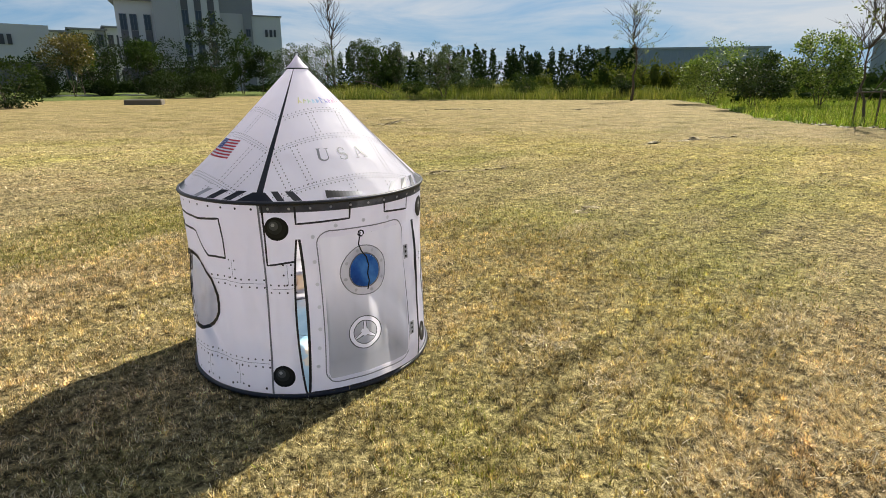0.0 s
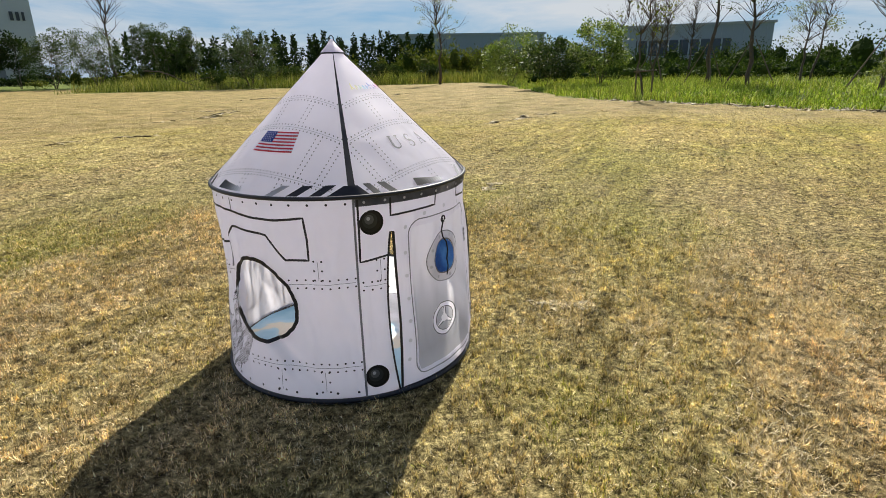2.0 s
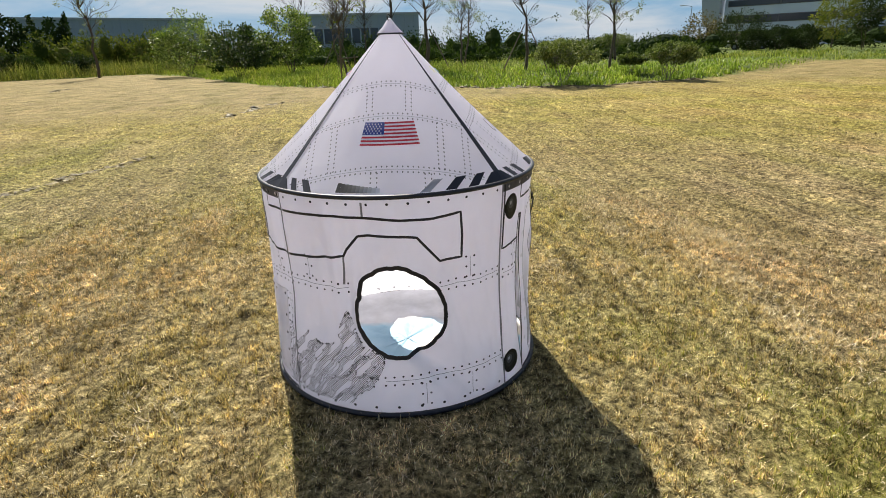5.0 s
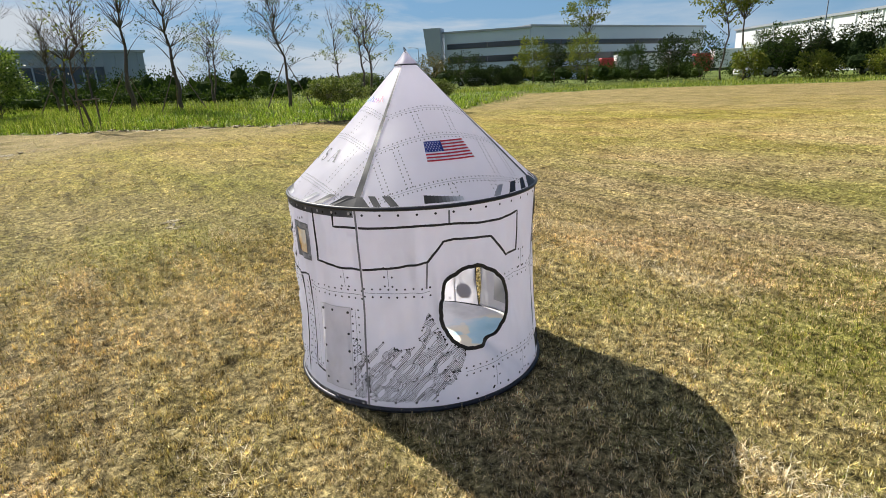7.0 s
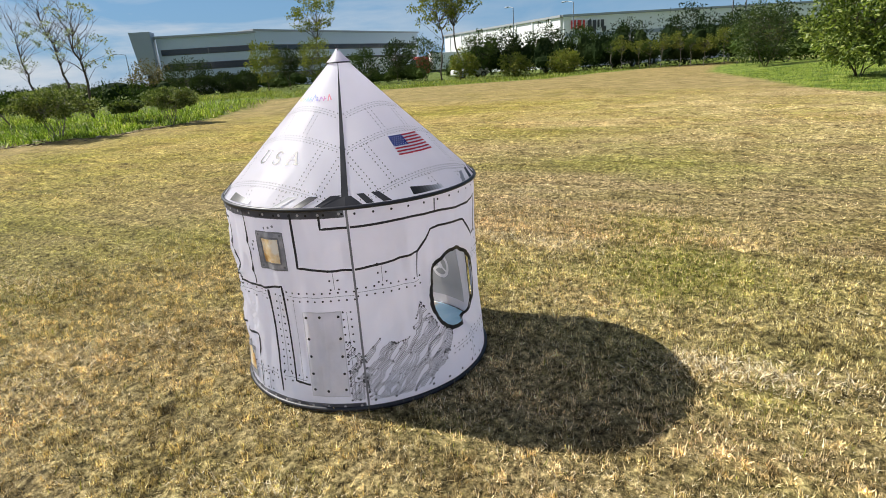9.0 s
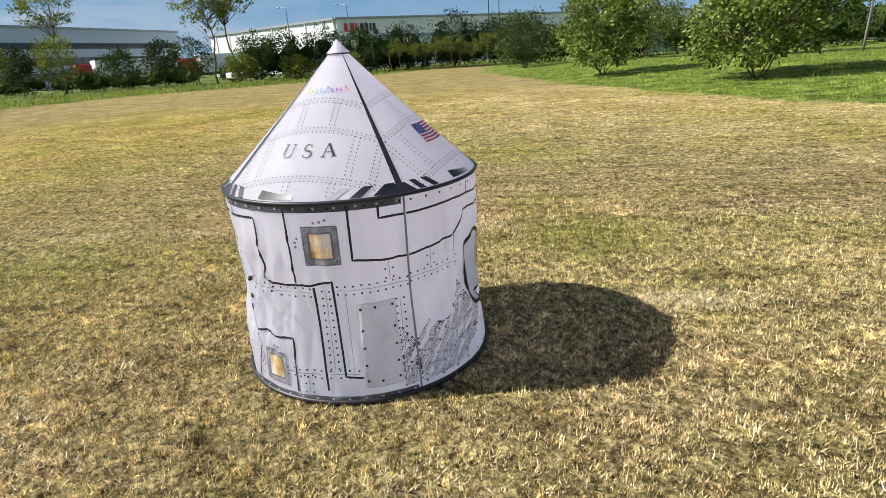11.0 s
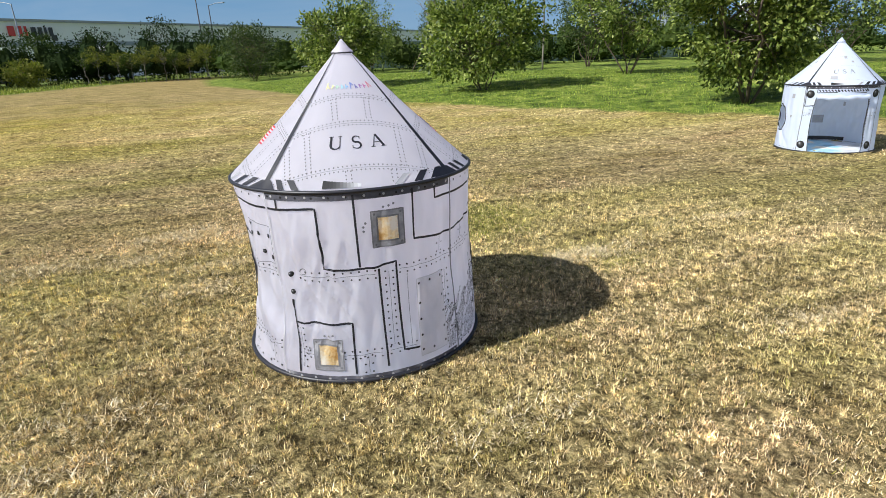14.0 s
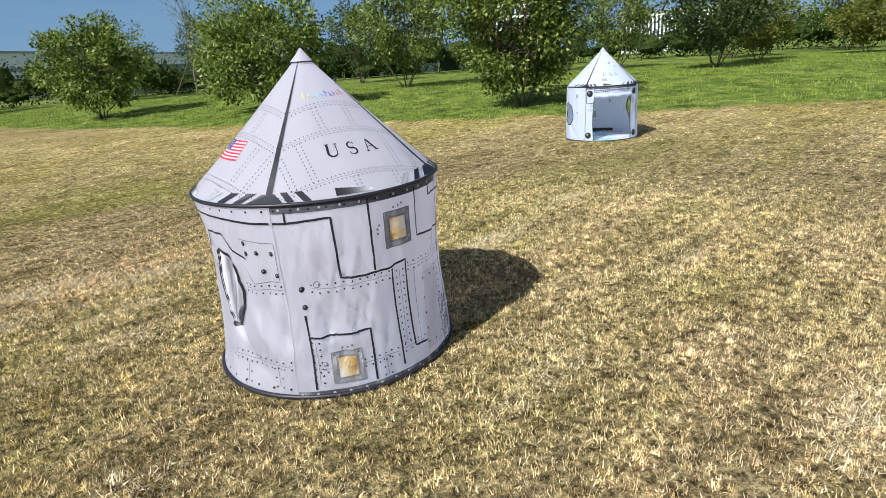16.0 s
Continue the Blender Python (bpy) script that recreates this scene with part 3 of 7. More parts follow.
def circuit(surf, t0, t1, rnd):
    """Printed circuit: bundles of parallel slanting traces with jogs and round pads; gives the strips and the pads."""
    m = radians(1) * RAD
    top = lambda th: float(np.interp(th, [166, 172, 176, 182, 189, 196, 199.5, 201.5, 204, 208, 214, 217], [0.36, 0.24, 0.235, 0.285, 0.255, 0.265, 0.355, 0.40, 0.36, 0.30, 0.255, 0.25]))
    foot = lambda th: float(np.interp(th, [166, 202, 210, 217], [0.046, 0.046, 0.10, 0.22]))
    ok = lambda th, z: t0 < th < t1 and foot(th) < z < top(th) and (th - 222) ** 2 / 18.2 ** 2 + (z - 0.4) ** 2 / 0.168 ** 2 > 1
    tr, pads = [], []
    o, left = -0.30, 0
    while o < 0.30:
        if left == 0:
            left = rnd.randint(3, 7)
            o += rnd.uniform(0.0, 0.003)
            sg = rnd.choice((-1, 1))
            jogs, q = [], rnd.uniform(-0.1, 0.0)
            while q < 0.6:
                sg = -sg
                jogs.append((q, sg * rnd.uniform(0.006, 0.012)))
                q += rnd.uniform(0.03, 0.09)
            start, stop = rnd.uniform(-0.1, 0.04), rnd.uniform(0.42, 0.7)
        left -= 1
        o += rnd.uniform(0.0046, 0.0056)
        run, u, s = [], o, -0.1
        cut = sorted((start + rnd.uniform(-0.02, 0.03), stop + rnd.uniform(-0.06, 0.0)))
        hole0 = rnd.uniform(0.0, 0.45)
        gap = (hole0, hole0 + rnd.uniform(0.012, 0.05))
        while s < 0.62:
            x, z = (s - u) / 1.4142, (s + u) / 1.4142
            th = 175 + x / m
            good = ok(th, z) and cut[0] < s < cut[1] and not gap[0] < s < gap[1]
            if good:
                run.append((th, z))
            if (not good or s > 0.61) and run:
                if len(run) > 4:
                    tr.append(strip(surf, run[::2] + run[-1:], 0.0017, 0.0028))
                    for e in (run[0], run[-1]):
                        if e[1] > 0.06 and rnd.random() < 0.5:
                            pads.append(disc(surf, e[0], e[1], 0.0036, 0.0036, 0.0038, 8))
                run = []
            s += 0.004
            for a, d in jogs:
                if a <= s < a + abs(d):
                    u += math.copysign(0.004, d)
    return tr, pads


def play_tent(x, y, z, turn, label, seed, sag, open_door, white, group):
    t = thing("play_tent", x, y, z, label, "play tent", group, turn)
    S = Skin(seed, sag)
    W, C = S.wall, S.roof
    rnd = random.Random(seed)

    # floor
    V, F = [], []
    n = 64
    for k in (0.0, 0.35, 0.7, 0.985):
        V += [Vector((RAD * k * math.cos(2 * math.pi * i / n), RAD * k * math.sin(2 * math.pi * i / n), 0.022 + 0.008 * wob(k * 5, i * 0.3, seed, 1.0))) for i in range(n)]
    for j in range(3):
        F += [(j * n + i, j * n + (i + 1) % n, (j + 1) * n + (i + 1) % n, (j + 1) * n + i)[::-1] for i in range(n)]
    obj("floor_mat", V, F, FLOORCLOTH, t, "grey cloth floor printed with blue", smooth=True)

    # hoops and piping
    obj("rim_hoop", *hoop(EAVE - 0.002, RIM, 0.0075), PIPING, t, "black bound rim hoop", smooth=True)
    obj("base_hoop", *hoop(RAD + 0.002, 0.014, 0.010), PIPING, t, "black bound base hoop", smooth=True)
    for th in (SEAM_A, SEAM_B, SEAM_C, SEAM_D):
        obj("corner_seam", *strip(W, [(th, 0.02), (th, RIM)], 0.005 if th == SEAM_C else 0.008, 0.004), PALEGREY if th == SEAM_C else GREYLINE, t, "grey stitched seam", smooth=True)
        obj("roof_seam", *strip(lambda a, b, o: C(a, b, o), [(th, RIM), (th, RIM + 0.16), (th, RIM + 0.3), (th, TOP - 0.04)], 0.015, 0.003, 0.3), BLACK, t, "black bound roof seam", smooth=True)
        for k0, k1, s0, s1 in ((-9.5, 0.0, -3.0, 0.0), (0.0, 6.5, 0.0, 2.4)):
            obj("seam_foot", [C(th + k0, RIM + 0.004, 0.0042), C(th + k1, RIM + 0.004, 0.0042), C(th + s1, RIM + 0.032, 0.0046), C(th + s0, RIM + 0.032, 0.0046)], [(0, 1, 2, 3)], BLACK, t)

    # window panels with their holes
    for (a, b, hc, mir) in ((SEAM_B, SEAM_A, (222.5, 0.393), 1), (SEAM_D, SEAM_C, (49.0, 0.420), -1)):
        V, F, edge = hole_panel(W, a, b, 0.0, RIM, hc, mir, seed + int(a))
        p = obj("wall_panel", V, F, white, t, "white cloth panel with a round window hole", smooth=True)
        obj("hole_binding", *strip(W, edge + edge[:2], 0.0145, 0.003), BLACK, p, "black bound hole edge")
        obj("hole_lining", *strip(W, edge + edge[:2], 0.010, -0.003), BLACK, p)
        D, L = [], []
        if not open_door:
            if a == SEAM_B:
                for k, pts in enumerate(([(175.5, .560), (188, .569), (202.5, .586), (204.5, .612), (209, .658), (213, .664), (219, .661), (230, .651), (238, .565), (247, .563), (247.2, .64), (246.5, .718), (236, .709), (225, .709), (215, .720), (198, .722), (182, .717), (175.5, .716)], [(211.5, .770), (211.5, .722)], [(202.3, .586), (201.5, .485)])):
                    obj("printed_line", *strip(W, pts, 0.0085 if k == 0 else 0.007, 0.0032), BLACK if k == 0 else GREYLINE, p)
                for q in (rows(W, 175.5, 203, .473), rows(W, 238, 265, .473), rows(W, 216, 265, .148), cols(W, 186, .50, .57), cols(W, 250.5, .49, .56), cols(W, 231, .05, .13), cols(W, 250, .05, .13)):
                    D += q[0]
                    L += q[1]
                tr, pads = circuit(W, 175.4, 216.0, rnd)
                obj("circuit_print", *merge(tr), BALLS[2], p, "printed grey circuit traces")
                obj("pad_print", *merge(pads), BALLS[1], p)
            else:
                obj("printed_line", *strip(W, [(87.0, .717), (75, .722), (62, .730), (50, .732), (30, .728), (22, .72), (22, .56), (31, .562), (39, .648), (48, .658), (57, .66), (64, .60), (72, .575)], 0.0085, 0.0032), BLACK, p)
                for th, zz in ((72.4, .639), (78.2, .603), (85, .60), (79.6, .528), (86.2, .515), (73, .60)):
                    printed_ball(W, th, zz, 0.0095, p, "printed round grey rivet")
                obj("printed_plate", *strip(W, [(70, .655), (87, .64), (87, .49), (75, .48), (70, .54)], 0.0025, 0.003), GREYLINE, p)
                for q in (rows(W, 68, 87, .455), rows(W, 10, 34, .455), rows(W, 50, 87, .148), cols(W, 62, .05, .13), cols(W, 80, .05, .13)):
                    D += q[0]
                    L += q[1]
        else:
            for th, zz, w in ((hc[0] - 24, .66, .05), (hc[0] + 27, .66, .05), (hc[0] + 28, .42, .03), (hc[0] - 26, .15, .05)):
                obj("printed_patch", *sheet(W, th - w * 50, th + w * 50, zz - w / 2, zz + w / 2, off=0.003), MIDGREY, p, "printed grey patch")
        D += dots(W, (a + 3, 0.045), (b - 3, 0.045), 0.075, 0.0055) + dots(W, (a + 3, RIM - 0.022), (b - 3, RIM - 0.022), 0.062, 0.0048)
        obj("rivet_print", *merge(D), BALLS[1], p, "printed rows of small rivets")
        if L:
            obj("hairline_print", *merge(L), GREYLINE, p)

    # back panel
    p = obj("wall_panel", *sheet(W, SEAM_C, SEAM_B, 0.0, RIM), white, t, "white cloth panel printed with hatches", smooth=True)
    if not open_door:
        for pts in ([(88.5, .717), (94, .717), (103, .722), (111.7, .725), (112.3, .60), (112.7, .491), (122, .483), (134, .484), (143.3, .498), (143.7, .30), (144.2, .118), (151.5, .113)],
                    [(94, .717), (94, .757)], [(127.4, .772), (127.8, .49)], [(135.6, .478), (136.4, .062)],
                    [(96, .355), (96.3, .262), (122.4, .262), (122.3, .045)], [(96.3, .262), (96.6, .045)],
                    [(152.6, .772), (152.5, .573), (163, .562), (174.5, .560)], [(164.2, .772), (164.2, .716), (174.5, .716)]):
            obj("printed_line", *strip(W, pts, 0.0085, 0.0032), BLACK, p)
        printed_window(W, 141.0, 0.633, 0.128, 0.140, p)
        printed_window(W, 110.8, 0.128, 0.120, 0.130, p)
        h = obj("printed_hatch", *sheet(W, 152.0, 167.6, 0.068, 0.405, off=0.003), HATCHGREY, p, "printed grey hatch with riveted edge")
        obj("outline", *strip(W, [(152.0, .068), (167.6, .068), (167.6, .405), (152.0, .405), (152.0, .068)], 0.004, 0.0038), PALEGREY, h)
        D = [disc(W, a, b, 0.0055, 0.0055, 0.0045, 8) for a in (153.2, 166.4) for b in (.095, .16, .23, .30, .385)] + [disc(W, 159, b, 0.0055, 0.0055, 0.0045, 8) for b in (.09, .388)]
        obj("rivet", *merge(D), BALLS[2], h)
        D, L = [], []
        for q in (rows(W, 100, 134, .457), rows(W, 145, 174, .462), rows(W, 99, 134, .128), rows(W, 138, 150, .128), cols(W, 140, .15, .46), cols(W, 166.5, .49, .56),
                  cols(W, 98.5, .07, .24), cols(W, 128, .05, .12), cols(W, 170, .05, .4)):
            D += q[0]
            L += q[1]
        L.append(strip(W, [(148, .44), (148, .12)], 0.0018))
        obj("rivet_print", *merge(D + dots(W, (90, RIM - 0.02), (173, RIM - 0.02), 0.062, 0.0048)), BALLS[1], p, "printed rows of small rivets")
        obj("hairline_print", *merge(L), GREYLINE, p)
        for th, zz, r in ((95.9, .458, .009), (96.3, .387, .009)):
            printed_ball(W, th, zz, r * 1.15, p, "printed round grey rivet")
        obj("printed_ring", *disc(W, 102.6, .474, 0.014, 0.014, 0.0032, 18, inner=0.75), GREYLINE, p)
        tr, pads = circuit(W, 168.4, 174.2, rnd)
        obj("pad_print", *merge(pads), BALLS[1], p)
        obj("circuit_print", *merge(tr), BALLS[2], p, "printed grey circuit traces")
    else:
        for th, zz, w, h in ((118, .60, .09, .09), (128, .30, .13, .10), (143, .24, .06, .05), (105, .66, .05, .05), (98, .5, .03, .05)):
            m = radians(1) * RAD
            obj("printed_patch", *sheet(W, th - w / 2 / m, th + w / 2 / m, zz - h / 2, zz + h / 2, off=-0.004), MIDGREY, p, "printed grey patch inside the tent")
        obj("printed_band", *sheet(W, 92, 171, 0.03, 0.075, off=-0.004), BALLS[2], p, "dark printed band inside the tent")
    obj("steel_band", *sheet(W, SEAM_C + 0.5, SEAM_B - 1, RIM - 0.032, RIM - 0.004, off=0.0026), BAND, p, "printed steel band")
    obj("steel_band", *sheet(W, SEAM_C + 0.5, SEAM_B - 1, 0.006, 0.038, off=0.0028), BAND, p, "printed steel band")
    obj("band_rivets", *merge(dots(W, (90, 0.026), (172, 0.026), 0.062, 0.006, off=0.0036) + dots(W, (92, RIM - 0.018), (172, RIM - 0.018), 0.07, 0.0055, off=0.0036)), PALEGREY, p)

    # door panel: header, two jambs, flap
    a, b = SEAM_A, SEAM_D + 360
    slit = lambda z: 2.5 * math.sin(math.pi * max(0.0, min(1.0, (z - 0.02) / 0.63))) ** 0.8
    head = obj("wall_panel", *sheet(W, a, b, 0.648, RIM), white, t, "white cloth panel above the doorway", smooth=True)
    left = obj("wall_panel", *sheet(lambda th, z, o: W(a + (th - a) * (280.6 - slit(z) - a) / 14.6, z, o), a, 280.6, 0.0, 0.648), white, t, "white cloth panel beside the doorway", smooth=True)
    jr = 341.5
    right = obj("wall_panel", *sheet(lambda th, z, o: W(b - (b - th) * (b - jr - 0.5 * slit(z)) / (b - jr), z, o), jr, b, 0.0, 0.648), white, t, "white cloth panel beside the doorway", smooth=True)
    obj("slit_binding", *strip(lambda th, z, o: W(th - 0.3 - slit(z), z, o), [(280.6, 0.02), (280.6, 0.648)], 0.008, 0.003), BLACK, left)
    obj("slit_binding", *strip(lambda th, z, o: W(th + 0.5 * slit(z) + 0.9 * math.sin(z * 15) * math.sin(math.pi * z / 0.66), z, o), [(jr, 0.02), (jr, 0.648)], 0.011, 0.003), BLACK, right)
    for pts, par in (([(280.5, .772), (280.5, .707), (291, .711), (302.5, .715), (303, .776)], head), ([(319.8, .776), (319.9, .718), (336, .705), (336.2, .772)], head),
                     ([(267.5, .775), (267.5, .65)], head)):
        obj("printed_line", *strip(W, pts, 0.0075, 0.0032), BLACK, par)
    obj("printed_line", *strip(W, [(267.5, .65), (267.3, .548), (278.8, .562)], 0.0075, 0.0032), BLACK, left)
    obj("steel_band", *sheet(W, a + 0.5, b - 0.5, RIM - 0.034, RIM - 0.004, off=0.0026), BAND, head, "printed steel band")
    obj("band_rivets", *merge(dots(W, (a + 4, RIM - 0.02), (b - 4, RIM - 0.02), 0.07, 0.0055, off=0.0036)), PALEGREY, head)
    printed_ball(W, 272.6, 0.690, 0.045, head)
    printed_ball(W, 271.0, 0.098, 0.045, left)
    printed_ball(W, 350.5, 0.690, 0.045, head)
    printed_ball(W, 351.0, 0.098, 0.045, right)
    q1, q2 = rows(W, 268, 278.5, .455), cols(W, 275.5, .47, .55)
    obj("rivet_print", *merge(q1[0] + q2[0]), BALLS[1], left, "printed rows of small rivets")
    obj("hairline_print", *merge(q1[1] + q2[1]), GREYLINE, left)
    q1 = rows(W, 344, 355, .455)
    obj("rivet_print", *merge(q1[0]), BALLS[2], right, "printed rows of small rivets")
    if open_door:
        # the flap is rolled up under the header; a barred edge of hazard stripes
        V, F = [], []
        pts = [W(282 + i * 2.95, 0.655 + 0.006 * math.sin(i), 0.012) for i in range(21)]
        obj("rolled_flap", *tube(pts, [0.026 + 0.004 * math.sin(i * 1.7) for i in range(21)], 10), white, t, "white door flap rolled up", smooth=True)
        ch = [strip(W, [(282 + i * 3.4, .742), (284.2 + i * 3.4, .722)], 0.012, 0.004) for i in range(17)]
        obj("hazard_stripe", *merge(ch), BLACK, head, "printed black hazard stripes")
        ch = [strip(W, [(jr + 0.6, .08 + i * .032), (jr + 2.4, .098 + i * .032)], 0.012, 0.004) for i in range(18)]
        obj("hazard_stripe", *merge(ch), BLACK, right, "printed black hazard stripes")
    else:
        def flap(th, z, o):
            k = max(0.0, min(1.0, (z - 0.02) / 0.63))
            th2 = th + (slit(z) * 0.55 if th < 290 else 0) - (0.4 * slit(z) if th > 332 else 0)
            e = (th - 281) / 60.0
            out = 0.034 * math.sin(math.pi * k) * max(0.0, e) ** 2 + 0.012 * (1 - k) * (e - 0.5)
            fold = 0.010 * math.sin(math.pi * k) * math.sin(e * 9 + z * 7)
            return W(th2, z, o + out + fold)
        V, F = sheet(flap, 281.0, jr - 0.5, 0.018, 0.648, 60.0 / 42.5, 0.63 / 45.5)
        nu, nv, i0, i1, j0 = 43, 46, 6, 36, 4
        F = [f for k, f in enumerate(F) if not (i0 <= k % nu < i1 and k // nu >= j0)]
        du, dv = (jr - 281.5) / nu, 0.63 / nv
        fl = obj("door_flap", V, F, white, t, "white cloth door flap printed as a steel hatch", smooth=True)
        obj("flap_binding", *strip(flap, [(281.3, 0.648), (281.3, 0.02), (300, 0.024), (320, 0.024), (jr - 0.8, 0.02), (jr - 0.8, 0.648)], 0.011, 0.003), BLACK, fl)
        # steel door print with rounded corners
        def rrect(t0, t1, z0, z1, r, n=6):
            m = radians(1) * RAD
            rt = r / m
            out = []
            for cx, cz, q in ((t1 - rt, z1 - r, 0), (t0 + rt, z1 - r, 90), (t0 + rt, z0 + r, 180), (t1 - rt, z0 + r, 270)):
                for i in range(n + 1):
                    w = radians(q + 90 * i / n)
                    out.append((cx + math.cos(w) * rt, cz + math.sin(w) * r))
            return out + out[:1]
        both = lambda th, z, o: flap(th, min(z, 0.648), o) if z < 0.648 else W(th, z, o)
        grid = [(i, j) for j in range(j0, nv + 1) for i in range(i0, i1 + 1)]
        V = [flap(281.0 + i * du, 0.018 + j * dv, 0.0) for i, j in grid]
        wd = i1 - i0 + 1
        F = [(j * wd + i, j * wd + i + 1, (j + 1) * wd + i + 1, (j + 1) * wd + i) for j in range(nv - j0) for i in range(wd - 1)]
        sd = obj("steel_door_print", V, F, DOORGREY, fl, "printed brushed steel door with a pale hand wheel", smooth=True)
        uvl = sd.data.uv_layers.new(name="print")
        uvl.data.foreach_set("uv", [c for f in F for q in f for c in ((281.0 + grid[q][0] * du - 307.5) * radians(1) * RAD, 0.018 + grid[q][1] * dv - 0.24)])
        obj("door_outline", *strip(both, rrect(288.0, 332, 0.056, 0.674, 0.055), 0.0045, 0.0036), GREYLINE, fl)
        obj("door_outline", *strip(both, rrect(288.9, 331.2, 0.064, 0.666, 0.05), 0.003, 0.0036), WHITEP, fl)
        ph = obj("porthole_print", *disc(flap, 308.3, 0.500, 0.100, 0.100, 0.0034, 40, inner=0.62), HATCHGREY, fl, "printed grey porthole ring")
        obj("pane", *disc(flap, 308.3, 0.500, 0.064, 0.066, 0.0036, 32), BLUEGLASS, ph, "printed deep blue pane")
        obj("outline", *merge([disc(flap, 308.3, 0.500, 0.102, 0.102, 0.0042, 40, inner=0.965), disc(flap, 308.3, 0.500, 0.069, 0.071, 0.0042, 32, inner=0.93)]), GREYLINE, ph)
        obj("rivet", *merge([disc(flap, 308.3 + math.cos(i * math.pi / 4 + 0.3) * 0.085 / 0.00925, 0.5 + math.sin(i * math.pi / 4 + 0.3) * 0.085, 0.007, 0.007, 0.0046, 8) for i in range(8)]), PALEGREY, ph)
        m = radians(1) * RAD
        obj("wheel_outline", *merge([disc(flap, 307.5, .24, 0.0705, 0.0705, 0.0030, 32, inner=0.95), disc(flap, 307.5, .24, 0.0510, 0.0510, 0.0030, 32, inner=0.94)] + [strip(flap, [(307.5 + math.cos(q + s) * 0.016 / m, .24 + math.sin(q + s) * 0.016), (307.5 + math.cos(q + s * 0.16) * 0.047 / m, .24 + math.sin(q + s * 0.16) * 0.047)], 0.0026, 0.0030) for q in (1.57, 3.66, 5.76) for s in (-0.55, 0.55)]), BALLS[2], sd, "dark outline of the printed hand wheel")
        bolts = [(284.8, .132), (285.5, .208), (286.1, .285), (286.4, .373), (286.4, .464), (286.3, .555), (286.9, .655), (296.5, .692), (309, .70), (322, .692)]
        obj("bolt_print", *merge([disc(both, q[0], q[1], 0.008, 0.008, 0.0036, 8) for q in bolts]), PALEGREY, fl)
        for zz in (.185, .525):
            hg = obj("hinge_print", *sheet(flap, 333.0, 336.0, zz - 0.03, zz + 0.03, off=0.0034), MIDGREY, fl, "printed grey hinge")
            obj("rivet", *merge([disc(flap, 334.5, zz + d, 0.006, 0.006, 0.0044, 8) for d in (-.02, 0, .02)]), BALLS[1], hg)
        # tie cord that hangs over the porthole
        pts = [W(306.8, 0.655, 0.012), W(306.2, 0.645, 0.02), W(305.8, 0.61, 0.018), W(307.2, 0.58, 0.016), W(309.2, 0.555, 0.018), W(310.2, 0.52, 0.018), W(309.6, 0.485, 0.018), W(310.3, 0.455, 0.018), W(309.4, 0.42, 0.018)]
        obj("tie_cord", *tube(pts, [0.0028] * len(pts), 6), CORD, t, "thin black tie cord hanging down", smooth=True)
        pts = [W(307 + 1.3 * math.sin(i * 0.9), 0.652 + 0.012 * math.cos(i * 0.9), 0.014) for i in range(8)]
        obj("cord_knot", *tube(pts, [0.003] * 8, 6), CORD, t, smooth=True)

    # roof
    for i, (a, b) in enumerate(((SEAM_A, SEAM_D + 360), (SEAM_B, SEAM_A), (SEAM_C, SEAM_B), (SEAM_D, SEAM_C))):
        V, F = sheet(C, a, b, RIM, TOP - 0.012, 2.2, 0.02)
        r = obj("roof_panel", V, F, ROOFWHITE if white is WHITE else white, t, "white cloth roof panel with rivet print", smooth=True)
        mid = (a + b) / 2
        D, L = [], []
        lev = lambda q: EAVE * (TOP - q) / (TOP - RIM)
        slant = math.hypot(EAVE, TOP - RIM)
        spread, drop = EAVE / slant, (TOP - RIM) / slant

        def flat(X, Y):
            """Where a point of the panel's flat pattern, X across and Y down from the peak, lies on the roof."""
            return mid + math.degrees(math.atan2(X, Y)) / spread, TOP - math.hypot(X, Y) * drop
        rows_y = [0.288, 0.425, 0.632]
        edge_x = lambda Y: Y * math.tan(radians((b - a) / 2 * spread)) - 0.018
        for Y in rows_y:
            ex = edge_x(Y)
            k = int(2 * ex / 0.0165)
            for d in (-0.010, 0.010):
                for q in range(k + 1):
                    th, zz = flat(-ex + 2 * ex * q / k, Y + d)
                    if zz > RIM + 0.012:
                        D.append(disc(C, th, zz, 0.0025, 0.0025, 0.002, 6, lev(zz)))
            line = [flat(-ex + 2 * ex * q / 24, Y) for q in range(25)]
            line = [q for q in line if q[1] > RIM + 0.012]
            L.append(strip(C, line, 0.0012, 0.0016, lev(line[12][1])))
        columns = [(-0.065, 0.300, 0.413), (0.07, 0.300, 0.413), (-0.185, 0.438, 0.62), (0.175, 0.438, 0.62), (0.262, 0.438, 0.62), (-0.268, 0.438, 0.62), (-0.04, 0.646, 0.71), (0.13, 0.646, 0.71)]
        for X, y0, y1 in columns:
            if open_door:
                continue
            for d in (-0.010, 0.010):
                for q in range(int((y1 - y0) / 0.0165) + 1):
                    Y = y0 + q * 0.0165
                    if abs(X + d) < edge_x(Y):
                        th, zz = flat(X + d, Y)
                        if zz > RIM + 0.012:
                            D.append(disc(C, th, zz, 0.0025, 0.0025, 0.002, 6, lev(zz)))
        if not open_door:
            obj("rivet_print", *merge(D), BALLS[3], r, "printed rows of small rivets")
        obj("hairline_print", *merge(L), MIDGREY, r)
        if open_door:
            for X, Y, w in ((0.02, 0.30, 0.045), (0.09, 0.36, 0.03), (-0.12, 0.60, 0.05)):
                th, zz = flat(X, Y)
                obj("printed_patch", *sheet(C, th - w * 90, th + w * 90, zz - w / 3, zz + w / 3, off=0.003), MIDGREY, r, "printed grey patch")
